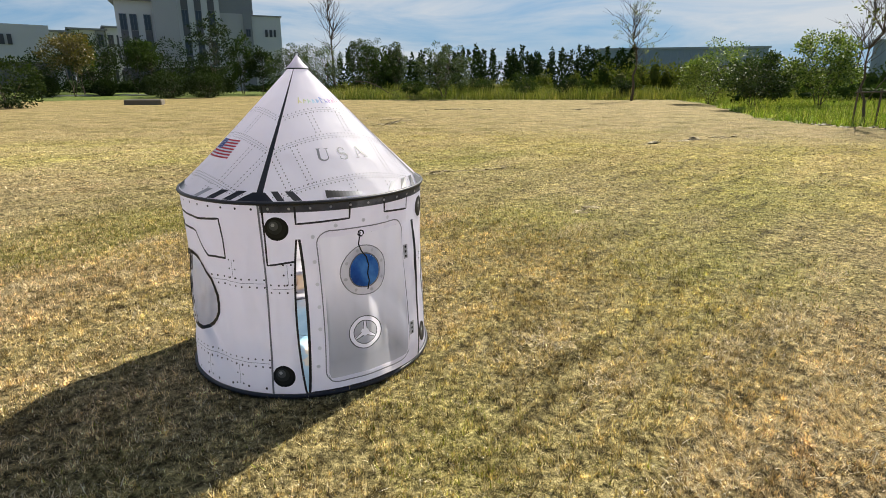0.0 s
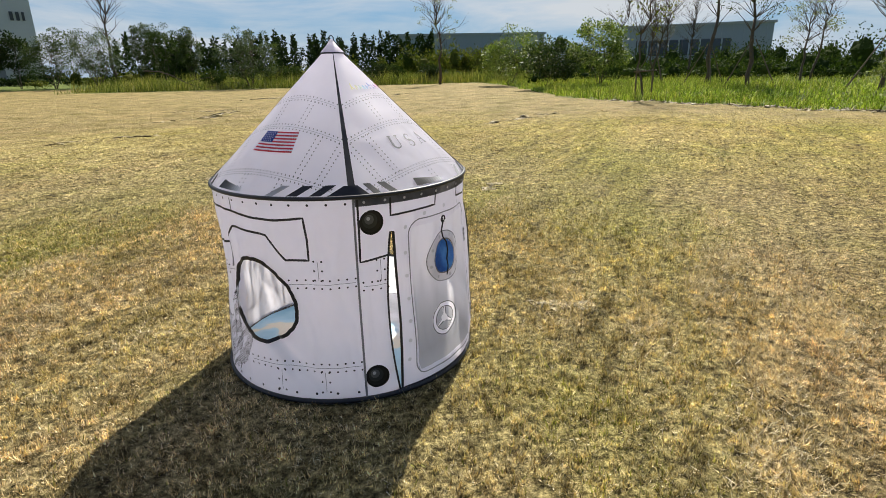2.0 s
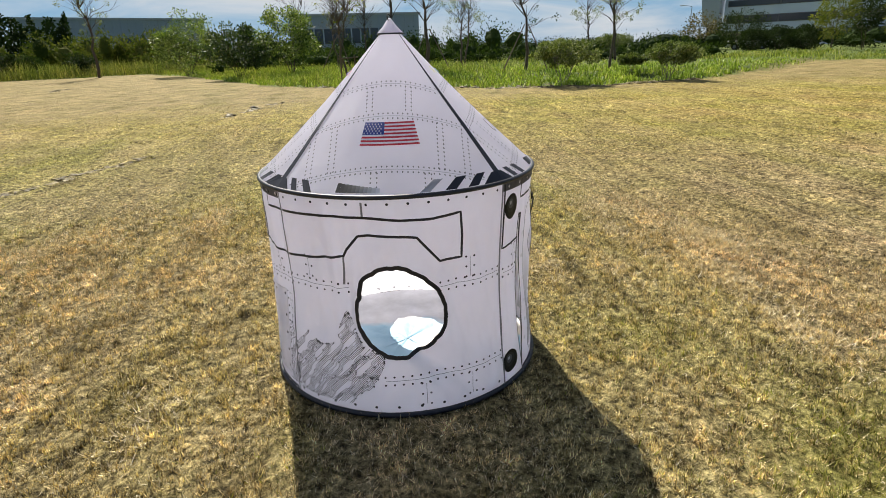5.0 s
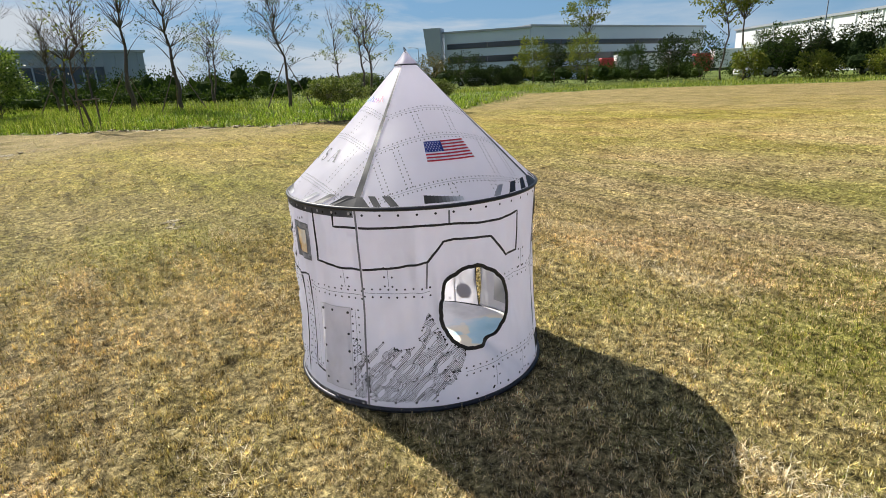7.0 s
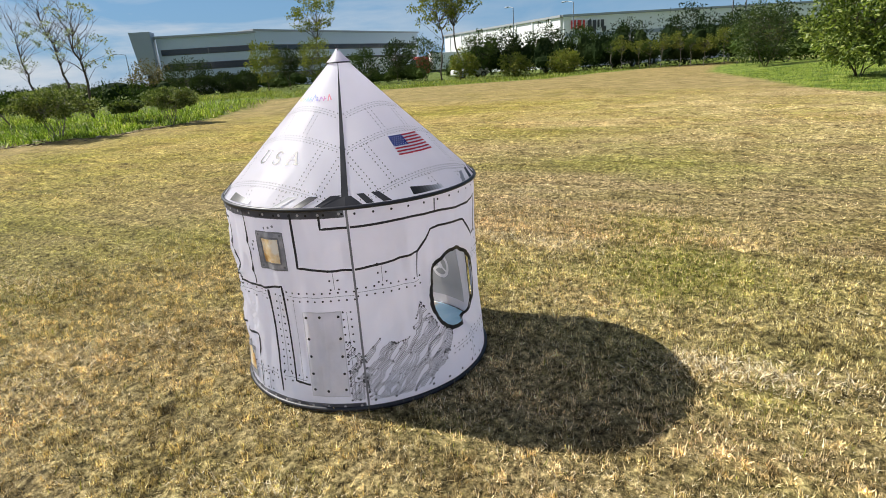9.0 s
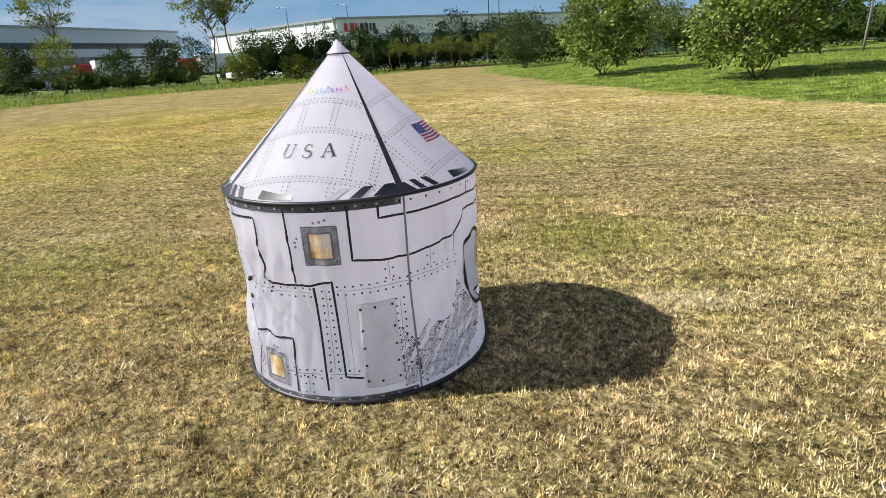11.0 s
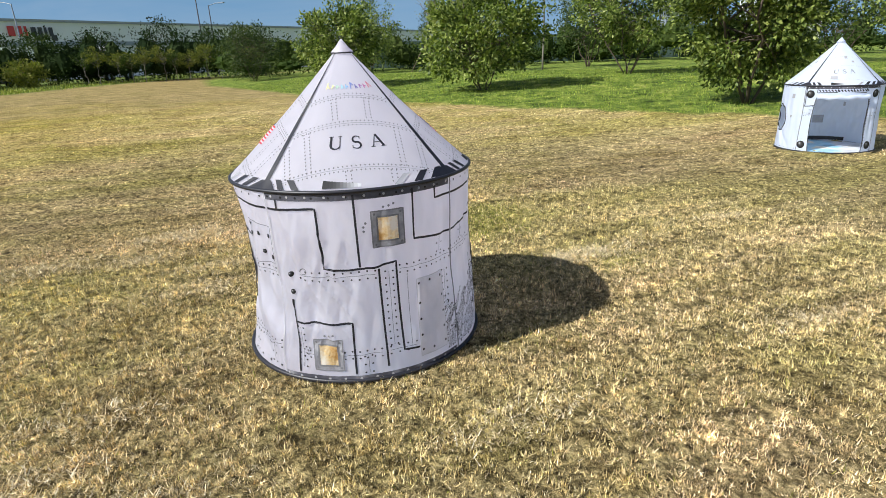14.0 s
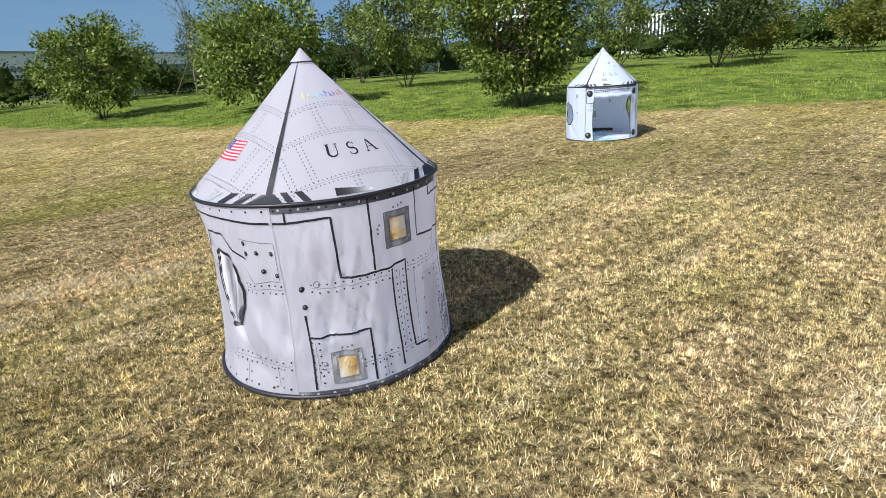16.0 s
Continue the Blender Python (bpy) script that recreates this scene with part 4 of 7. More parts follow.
        # slanted hazard blocks along the eave
        for u, w, lean, kk in ((8.0, 3.0, 3.4, BLACK), (14.5, 3.4, 4.0, BLACK), (57, 3.6, -6, MIDGREY), (66, 4.4, -6, BLACK), (75, 4.4, -6, BLACK)):
            k = a + u
            obj("hazard_block", [C(k, RIM + 0.006, 0.0035), C(k + w, RIM + 0.006, 0.0035), C(k + w - lean, RIM + 0.036, 0.0035), C(k - lean, RIM + 0.036, 0.0035)], [(0, 1, 2, 3)], kk, r)
        for j, kk in enumerate(GREYS):
            g = a + 27.5 + j * 1.45
            obj("hazard_fade", [C(g, RIM + 0.010, 0.0035), C(g + 1.45, RIM + 0.010, 0.0035), C(g + 1.45, RIM + 0.034 - 0.0012 * j, 0.0035), C(g, RIM + 0.034 - 0.0012 * j, 0.0035)], [(0, 1, 2, 3)], kk, r)
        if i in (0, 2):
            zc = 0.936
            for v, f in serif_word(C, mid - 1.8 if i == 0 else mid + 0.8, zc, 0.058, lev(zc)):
                # door-side letters are grey: the glare on their black print put into colour
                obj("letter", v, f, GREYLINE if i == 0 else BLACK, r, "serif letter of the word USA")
            # bars of the maker's mark
            m = radians(1) * lev(1.135)
            if open_door:
                continue
            x0 = -0.092
            for j, w in enumerate((0.016, 0.013, 0.014, 0.013, 0.013, 0.015, 0.012, 0.012, 0.012, 0.017)):
                hgt = 0.024 if j in (0, 5, 9) else 0.016
                c = mid + 3 + (x0 + w / 2) / m
                obj("logo_bar", *strip(C, [(c - w * 0.36 / m, 1.120), (c - w * 0.36 / m, 1.120 + hgt)], 0.0045, 0.004, lev(1.13)), LOGO[j], r)
                obj("logo_bar", *strip(C, [(c - w * 0.3 / m, 1.120 + hgt * (0.9 if j % 2 else 0.5)), (c + w * 0.36 / m, 1.120 + hgt * (0.5 if j % 3 else 0.1))], 0.004, 0.004, lev(1.13)), LOGO[j], r)
                x0 += w + 0.005
        elif not open_door:
            # flag: thirteen stripes and a canton
            t0, t1, z0, z1 = mid + 1.6 - 15.2, mid + 1.6 + 14.2, 0.917, 0.982
            fr = 0.0
            ch_r, ch_w = [], []
            for j in range(13):
                za, zb = z0 + (z1 - z0) * j / 13, z0 + (z1 - z0) * (j + 1) / 13
                st = t0 if j < 6 else t0 + (t1 - t0) * 0.4
                (ch_r if j % 2 == 0 else ch_w).append(sheet(C, st, t1, za, zb, 2.5, 0.02, 0.0036))
            f = obj("flag_print", *merge(ch_r), REDP, r, "printed flag with red and white stripes")
            obj("white_stripe", *merge(ch_w), WHITEP, f)
            zc0 = z0 + (z1 - z0) * 6 / 13
            obj("canton", *sheet(C, t0, t0 + (t1 - t0) * 0.4, zc0, z1, 2.5, 0.02, 0.0036), BLUEP, f, "printed navy canton with white stars")
            st = [disc(C, t0 + (t1 - t0) * 0.4 * (u + 0.5 + 0.5 * (v % 2)) / 6.5, zc0 + (z1 - zc0) * (v + 0.6) / 5.6, 0.0026, 0.0026, 0.0044, 5, lev(0.95)) for v in range(5) for u in range(6 - v % 2)]
            obj("star", *merge(st), WHITEP, f)
    # cap at the top with a hanging loop
    V, F = [], []
    n = 16
    for rr, zz in ((0.047, TOP - 0.040), (0.044, TOP - 0.034), (0.024, TOP - 0.014), (0.011, TOP + 0.004), (0.004, TOP + 0.013)):
        V += [Vector((rr * math.cos(2 * math.pi * i / n), rr * math.sin(2 * math.pi * i / n), zz)) for i in range(n)]
    for j in range(4):
        F += [(j * n + i, j * n + (i + 1) % n, (j + 1) * n + (i + 1) % n, (j + 1) * n + i) for i in range(n)]
    F.append(tuple(range(4 * n, 5 * n)))
    cap = obj("roof_cap", V, F, white, t, "white cloth cap at the peak", smooth=True)
    obj("cap_binding", *hoop(0.046, TOP - 0.040, 0.003, 6, 24), PIPING, cap)
    pts = [Vector((0.010 * math.cos(q), 0.014 * math.sin(q) * 0.4, TOP + 0.012 + 0.014 * math.sin(q))) for q in [k * math.pi / 6 for k in range(13)]]
    obj("hanging_loop", *tube(pts, [0.002] * 13, 5), CORD, cap)
    return t


# ---- ground ----
TENT = (-0.487, 2.338)
MOW = (math.cos(radians(52)), math.sin(radians(52)))


def sstep(a, b, v):
    k = np.clip((np.asarray(v, float) - a) / (b - a), 0, 1)
    return k * k * (3 - 2 * k)


def waves(x, y, s, seed):
    """Cheap smooth value noise for arrays."""
    out = np.zeros_like(np.asarray(x, float))
    r = np.random.RandomState(seed)
    for k in range(7):
        f = s * r.uniform(0.5, 1.9)
        a = r.uniform(0, 6.283)
        out += np.sin((x * math.cos(a) + y * math.sin(a)) * f + r.uniform(0, 6.283) + 1.3 * np.sin((x * math.sin(a) - y * math.cos(a)) * f * 0.7))
    return out / 7


def lawn_edge(x):
    """y of the line where the dry field meets the green lawn to the south."""
    return np.interp(x, [-60, -20, -8, -4.8, -0.3, 3.2, 6.2, 12, 18, 28, 45, 60], [-3, -5.0, -6.4, -7.1, -7.6, -8.3, -9.3, -11.6, -15.0, -20, -34, -50])


def meadow_edge(y):
    """x of the line where the dry field meets the tall grass to the east."""
    return np.interp(y, [5.0, 6.7, 8.5, 10.5, 14, 19, 21, 28, 37, 45], [34, 19, 15.0, 13.6, 12.7, 11.6, 11.4, 13.5, 16.5, 17.0])


def lawn_mask(x, y):
    return sstep(-0.25, 0.25, lawn_edge(x) - y + 0.35 * waves(x, y, 1.6, 3)) * sstep(60, 40, np.asarray(x))


def meadow_mask(x, y):
    e = 0.5 * waves(x, y, 1.2, 5)
    east = sstep(-0.3, 0.3, x - meadow_edge(y) + e) * sstep(5.6, 6.6, y + 0.1 * e) * sstep(70, 60, y)
    north = sstep(-0.5, 0.5, y - 45.5 + 2 * e) * sstep(-14, -11, x + e)
    return np.maximum(east, north)


def green_mask(x, y):
    """Rough verge beyond the field to the east and north west."""
    e = 0.8 * waves(x, y, 0.8, 8)
    east = sstep(-0.5, 0.5, x - np.interp(y, [-45, -25, -14, 0, 6, 14], [52, 46, 38, 40, 36, 34]) + e)
    nw = sstep(-0.6, 0.6, y - np.interp(x, [-60, -30, -18, -8, 4], [24, 42, 54, 58, 56]) + e) * sstep(-6, -9, x)
    return np.maximum(east, nw)


def sward(x, y):
    """How green the field's turf is: a few lusher patches, and more of it to the north east."""
    x, y = np.asarray(x, float), np.asarray(y, float)
    g = 0.03 + 0.14 * sstep(3.0, 9.0, 0.35 * x + y) + 0.34 * sstep(0.18, 0.6, waves(x, y, 1.1, 51) + 0.3 * waves(x, y, 4.5, 52))
    for cx, cy, r, k in ((-0.05, 0.42, 0.42, 0.6), (-0.35, 0.72, 0.30, 0.4), (0.75, 0.15, 0.45, 0.55), (-1.35, 0.92, 0.22, 0.3), (-2.4, 4.7, 0.7, 0.6), (-3.0, 3.7, 0.5, 0.5), (1.0, 5.1, 0.8, 0.5), (2.3, 3.5, 0.7, 0.4), (4.2, 6.0, 1.4, 0.4), (0.2, 1.5, 0.3, 0.3)):
        g = g + k * np.exp(-((x - cx) ** 2 + (y - cy) ** 2) / r ** 2 * (1 + 0.5 * waves(x, y, 6.0, 53)))
    return np.clip(g, 0, 0.9)


def height(x, y):
    x, y = np.asarray(x, float), np.asarray(y, float)
    near = np.hypot(x - TENT[0], y - TENT[1])
    h = 0.018 * waves(x, y, 1.1, 11) * sstep(0.8, 2.2, near)
    h = h + (0.015 * waves(x, y, 7.0, 12) + 0.013 * waves(x, y, 17.0, 13) + 0.007 * waves(x, y, 41.0, 15) * sstep(3.0, 6.0, near)) * sstep(0.55, 0.95, near) * sstep(45, 14, near) * (1 + 0.9 * sstep(3.5, 8, near)) + 0.045 * waves(x, y, 3.4, 14) * sstep(3, 8, near) * sstep(40, 20, near)
    u, v = x * MOW[0] + y * MOW[1], -x * MOW[1] + y * MOW[0]
    h = h + (0.014 * waves(u * 0.2, v, 5.2, 16) + 0.012 * waves(u * 0.15, v, 14.0, 19)) * sstep(1.2, 3.0, near) * sstep(40, 18, near)
    h = h - 0.065 * np.exp(-(((x + 2.8) / 3.2) ** 2 + ((y + 4.4) / 3.0) ** 2))
    h = h + 0.28 * sstep(0.0, 9.0, lawn_edge(x) - y) * sstep(45, 25, np.abs(x)) + 0.3 * sstep(35, 62, y)
    h = h + 0.2 * meadow_mask(x, y) * sstep(0, 6, x - meadow_edge(y)) * sstep(45, 30, y)
    return h


def hgt(x, y):
    return float(height(np.array([x]), np.array([y]))[0])


rad = np.concatenate([[0.0, 0.15, 0.3, 0.4], 0.5 * 1.0145 ** np.arange(0, 263), 22.4 * 1.04 ** np.arange(0, 108)])
seg = 336
ang = np.linspace(0, 2 * math.pi, seg, endpoint=False)
gx = (rad[1:, None] * np.cos(ang)[None, :] + TENT[0]).ravel()
gy = (rad[1:, None] * np.sin(ang)[None, :] + TENT[1]).ravel()
gz = height(gx, gy)
verts = np.stack([gx, gy, gz], 1).tolist()
verts.append((TENT[0], TENT[1], 0.0))
nr = len(rad) - 1
idx = np.arange(nr * seg).reshape(nr, seg)
faces = np.stack([idx[:-1], idx[1:], np.roll(idx[1:], -1, 1), np.roll(idx[:-1], -1, 1)], -1).reshape(-1, 4).tolist()
faces += [(int(i), int((i + 1) % seg), nr * seg) for i in range(seg)]


def tussocks(n, l):
    """Hand-sized tufts of darker matted grass and paler cut straw, gap shade painted in."""
    return ramp(n, l, noise_node(n, l, 15.0, 4.0, 0.72), [(0.36, (0.36, 0.335, 0.29)), (0.45, (0.84, 0.83, 0.80)), (0.53, (1.02, 1.02, 1.02)), (0.64, (1.48, 1.46, 1.43))])


def swaths(n, l, c):
    """Long streaks along the mower's track, pale where the clippings lie and darker between."""
    wide = noise_node(n, l, 1.0, 5.0, 0.65, stretch=(0.20, 1.9, 1.0), turn=52.0)
    broad = noise_node(n, l, 1.0, 4.0, 0.6, stretch=(0.05, 0.42, 1.0), turn=58.0)
    fine = noise_node(n, l, 1.0, 6.0, 0.7, stretch=(0.8, 7.5, 1.0), turn=46.0)
    c = blend(n, l, 1.0, c, ramp(n, l, broad, [(0.36, (0.90, 0.94, 0.66)), (0.46, (1.0, 1.0, 0.90)), (0.54, (1.01, 0.98, 0.94)), (0.66, (1.03, 0.97, 0.95))]), "MULTIPLY")
    c = blend(n, l, 1.0, c, ramp(n, l, wide, [(0.34, (0.82, 0.82, 0.66)), (0.46, (0.97, 0.97, 0.90)), (0.56, (1.02, 1.0, 0.98)), (0.68, (1.16, 1.10, 1.04))]), "MULTIPLY")
    scuff = noise_node(n, l, 2.6, 8.0, 0.70)
    c = blend(n, l, 1.0, c, ramp(n, l, scuff, [(0.34, (0.60, 0.565, 0.46)), (0.41, (0.87, 0.86, 0.79)), (0.48, (1.02, 1.02, 0.99)), (0.56, (1.06, 1.06, 1.05)), (0.63, (1.26, 1.23, 1.22)), (0.70, (1.48, 1.42, 1.38))]), "MULTIPLY")
    return blend(n, l, 1.0, c, ramp(n, l, fine, [(0.34, (0.52, 0.51, 0.47)), (0.45, (0.92, 0.92, 0.91)), (0.56, (1.04, 1.04, 1.03)), (0.68, (1.38, 1.36, 1.30))]), "MULTIPLY")


def backlit_tint(n, l, c):
    """Darker, greener tint towards the north east: the field's backlit look put into colour."""
    tc = n.new("ShaderNodeTexCoord")
    dt = n.new("ShaderNodeVectorMath")
    dt.operation = "DOT_PRODUCT"
    dt.inputs[1].default_value = (0.8, 0.65, 0.0)
    l.new(tc.outputs["Object"], dt.inputs[0])
    wv = n.new("ShaderNodeMath")
    wv.operation = "MULTIPLY_ADD"
    wv.inputs[1].default_value = 5.0
    l.new(noise_node(n, l, 0.5, 4.0), wv.inputs[0])
    l.new(dt.outputs["Value"], wv.inputs[2])
    mr = n.new("ShaderNodeMapRange")
    mr.inputs["From Min"].default_value, mr.inputs["From Max"].default_value = 4.5, 12.0
    l.new(wv.outputs[0], mr.inputs["Value"])
    return blend(n, l, mr.outputs[0], c, blend(n, l, 1.0, c, (0.83, 0.81, 0.56), "MULTIPLY"))


def worn(n, l, c, tan):
    """The field is worn to a pinkish tan farther out, to the north and the south east."""
    tc = n.new("ShaderNodeTexCoord")
    sc = n.new("ShaderNodeVectorMath")
    sc.operation = "MULTIPLY"
    sc.inputs[1].default_value = (0.66, 1.0, 0.0)
    l.new(tc.outputs["Object"], sc.inputs[0])
    vl = n.new("ShaderNodeVectorMath")
    vl.operation = "LENGTH"
    l.new(sc.outputs["Vector"], vl.inputs[0])
    vw = n.new("ShaderNodeMath")
    vw.operation = "MULTIPLY_ADD"
    vw.inputs[1].default_value = 22.0
    l.new(noise_node(n, l, 0.16, 5.0, 0.65), vw.inputs[0])
    l.new(vl.outputs["Value"], vw.inputs[2])
    vr = n.new("ShaderNodeMapRange")
    vr.inputs["From Min"].default_value, vr.inputs["From Max"].default_value, vr.inputs["To Max"].default_value = 20.5, 27.0, 0.72
    l.new(vw.outputs[0], vr.inputs["Value"])
    grain = ramp(n, l, noise_node(n, l, 1.1, 10.0, 0.74), [(0.39, (0.50, 0.50, 0.36)), (0.46, (0.84, 0.86, 0.72)), (0.52, (1.0, 0.99, 0.95)), (0.62, (1.50, 1.42, 1.34))])
    return blend(n, l, vr.outputs[0], c, blend(n, l, 1.0, tan, grain, "MULTIPLY"))


m, n, l, p, o = material("field_soil_and_grass")
at = n.new("ShaderNodeAttribute")
at.attribute_name = "zone"
sep = n.new("ShaderNodeSeparateColor")
l.new(at.outputs["Color"], sep.inputs["Color"])
f_big = noise_node(n, l, 0.42, 4.0, 0.6)
f_mid = noise_node(n, l, 1.7, 7.0, 0.7)
f_row = noise_node(n, l, 0.9, 5.0, 0.6, stretch=(0.7, 3.2, 1.0))
f_fine = noise_node(n, l, 34.0, 6.0, 0.78)
straw = ramp(n, l, f_mid, [(0.28, (0.37, 0.29, 0.15)), (0.42, (0.47, 0.375, 0.20)), (0.52, (0.57, 0.465, 0.26)), (0.72, (0.72, 0.605, 0.37))])
olive = ramp(n, l, f_mid, [(0.3, (0.24, 0.19, 0.075)), (0.42, (0.34, 0.27, 0.105)), (0.47, (0.43, 0.34, 0.15)), (0.52, (0.36, 0.33, 0.10)), (0.58, (0.46, 0.37, 0.155)), (0.75, (0.58, 0.46, 0.21))])
grn = n.new("ShaderNodeMapRange")
grn.inputs["From Min"].default_value, grn.inputs["From Max"].default_value = 0.45, 0.62
l.new(f_big, grn.inputs["Value"])
base = blend(n, l, grn.outputs[0], straw, olive)
tan = n.new("ShaderNodeMapRange")
tan.inputs["From Min"].default_value, tan.inputs["From Max"].default_value, tan.inputs["To Max"].default_value = 0.52, 0.7, 0.45
l.new(f_row, tan.inputs["Value"])
base = blend(n, l, tan.outputs[0], base, (0.56, 0.425, 0.215))
clod = noise_node(n, l, 13.0, 6.0, 0.7)
base = blend(n, l, 1.0, base, ramp(n, l, clod, [(0.34, (0.78, 0.77, 0.73)), (0.5, (0.97, 0.97, 0.97)), (0.62, (1.06, 1.06, 1.06))]), "MULTIPLY")
speck = ramp(n, l, f_fine, [(0.36, (0.16, 0.15, 0.12)), (0.48, (0.78, 0.78, 0.77)), (0.56, (1.1, 1.09, 1.06)), (0.66, (1.75, 1.7, 1.55))])
base = blend(n, l, 0.92, base, speck, "MULTIPLY")
# dark soil under the blades, with the gaps' shade put into its colour
shaded_soil = n.new("ShaderNodeMath")
shaded_soil.operation = "MULTIPLY"
shaded_soil.inputs[1].default_value = 0.75
l.new(sep.outputs[2], shaded_soil.inputs[0])
base = blend(n, l, shaded_soil.outputs[0], base, ramp(n, l, f_fine, [(0.40, (0.035, 0.028, 0.015)), (0.5, (0.21, 0.17, 0.095)), (0.62, (0.55, 0.46, 0.28))]))
lawn = ramp(n, l, f_mid, [(0.36, (0.045, 0.07, 0.012)), (0.46, (0.12, 0.18, 0.028)), (0.56, (0.22, 0.28, 0.045)), (0.68, (0.40, 0.40, 0.12))])
lawn = blend(n, l, 0.8, lawn, speck, "MULTIPLY")
verge = ramp(n, l, f_mid, [(0.34, (0.04, 0.064, 0.014)), (0.48, (0.11, 0.15, 0.03)), (0.6, (0.18, 0.22, 0.042)), (0.75, (0.32, 0.32, 0.10))])
verge = blend(n, l, 0.8, verge, speck, "MULTIPLY")
sward_c = ramp(n, l, f_mid, [(0.3, (0.10, 0.115, 0.018)), (0.45, (0.25, 0.265, 0.05)), (0.58, (0.38, 0.375, 0.085)), (0.74, (0.52, 0.48, 0.16))])
sw = n.new("ShaderNodeMath")
sw.operation = "MULTIPLY"
sw.inputs[1].default_value = 0.85
l.new(at.outputs["Alpha"], sw.inputs[0])
base = blend(n, l, sw.outputs[0], base, blend(n, l, 0.8, sward_c, speck, "MULTIPLY"))
base = backlit_tint(n, l, base)
base = swaths(n, l, base)
base = blend(n, l, 1.0, base, tussocks(n, l), "MULTIPLY")
base = worn(n, l, base, (0.265, 0.202, 0.100))
c = blend(n, l, sep.outputs[0], base, lawn)
c = blend(n, l, sep.outputs[1], c, verge)
l.new(c, p.inputs["Base Color"])
p.inputs["Roughness"].default_value, p.inputs["Specular IOR Level"].default_value = 0.9, 0.15
lump = noise_node(n, l, 6.0, 6.0, 0.65)
hsum = n.new("ShaderNodeMath")
hsum.operation = "MULTIPLY_ADD"
hsum.inputs[1].default_value = 2.2
l.new(lump, hsum.inputs[0])
l.new(f_fine, hsum.inputs[2])
bump(n, l, p, hsum.outputs[0], 1.0, 0.028)
GROUND = m
ground = obj("ground", verts, faces, GROUND, smooth=True)
tagged(ground, "dry mown grass field, straw yellow with green patches", "ground", kind="structure")
col = ground.data.color_attributes.new("zone", "FLOAT_COLOR", "POINT")
za = np.append(lawn_mask(gx, gy), 0)
zb = np.append(np.maximum(meadow_mask(gx, gy), green_mask(gx, gy)), 0)
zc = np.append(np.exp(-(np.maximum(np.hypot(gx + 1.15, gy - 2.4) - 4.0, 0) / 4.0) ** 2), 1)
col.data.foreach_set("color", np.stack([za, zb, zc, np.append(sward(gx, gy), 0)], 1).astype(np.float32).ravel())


# ---- grass ----
def blades(name, x, y, length, width, lean, mat, label, seed, bend=True, curl=0.0):
    """Grass blades as one mesh: two triangles and a tip each, or one triangle."""
    r = np.random.RandomState(seed)
    k = len(x)
    z = height(x, y) - 0.004
    a, b = r.uniform(0, 6.283, k), r.uniform(0, 6.283, k)
    L = length * r.uniform(0.55, 1.3, k)
    if length > 0.45 and length < 0.6 and seed == 28:
        L = L * np.interp(y - 0.25 * (x - 14), [6.0, 11.5, 15.0], [0.16, 0.22, 0.8])
    if length < 0.06:
        L = L * np.clip(0.9 + 1.1 * waves(x, y, 34.0, 17) + 1.5 * waves(x, y, 120.0, 18), 0.25, 1.3)
    if length > 0.2:
        L = L * np.clip(0.72 + 0.9 * waves(x, y, 0.9, seed) + 0.4 * waves(x, y, 3.1, seed + 1), 0.22, 1.5)
    w = width * r.uniform(0.6, 1.3, k) / 2
    tilt = np.clip(np.abs(r.normal(0, lean, k)), 0, 1.45) if lean < 1.0 else np.arccos(r.uniform(0.06, 0.86, k))
    if 1.0 < lean < 1.15:
        tilt = np.where(r.uniform(0, 1, k) < 0.6, np.clip(np.abs(r.normal(0, 0.55, k)), 0, 1.4), tilt)
    dx, dy = np.cos(a) * w, np.sin(a) * w
    ox, oy, oz = np.sin(tilt) * np.cos(b) * L, np.sin(tilt) * np.sin(b) * L, np.cos(tilt) * L
    base = np.stack([x, y, z], 1)
    side = np.stack([dx, dy, 0 * dx], 1)
    tip = base + np.stack([ox, oy, oz], 1)
    if bend:
        cu = curl * L * r.normal(0, 1, k)
        midp = base + np.stack([ox * 0.35 - np.sin(b) * cu, oy * 0.35 + np.cos(b) * cu, oz * 0.62 + 0.25 * np.abs(cu)], 1)
        V = np.stack([base - side, base + side, midp + side * 0.75, midp - side * 0.75, tip], 1).reshape(-1, 3)
        o = np.arange(k)[:, None] * 5
        loops = np.concatenate([o + np.array([[0, 1, 2, 3]]), o + np.array([[3, 2, 4]])], 1).ravel()
        starts = np.stack([np.arange(k) * 7, np.arange(k) * 7 + 4], 1).ravel()
        totals = np.tile([4, 3], k)
    else:
        V = np.stack([base - side, base + side, tip], 1).reshape(-1, 3)
        loops = np.arange(k * 3)
        starts = np.arange(k) * 3
        totals = np.full(k, 3)
    me = bpy.data.meshes.new(name)
    me.vertices.add(len(V))
    me.vertices.foreach_set("co", V.astype(np.float32).ravel())
    me.loops.add(len(loops))
    me.loops.foreach_set("vertex_index", loops.astype(np.int32))
    me.polygons.add(len(starts))
    me.polygons.foreach_set("loop_start", starts.astype(np.int32))
    me.polygons.foreach_set("loop_total", totals.astype(np.int32))
    me.update(calc_edges=True)
    me.materials.append(mat)
    ob = new(name, me)
    return tagged(ob, label, "grass", kind="stuff")


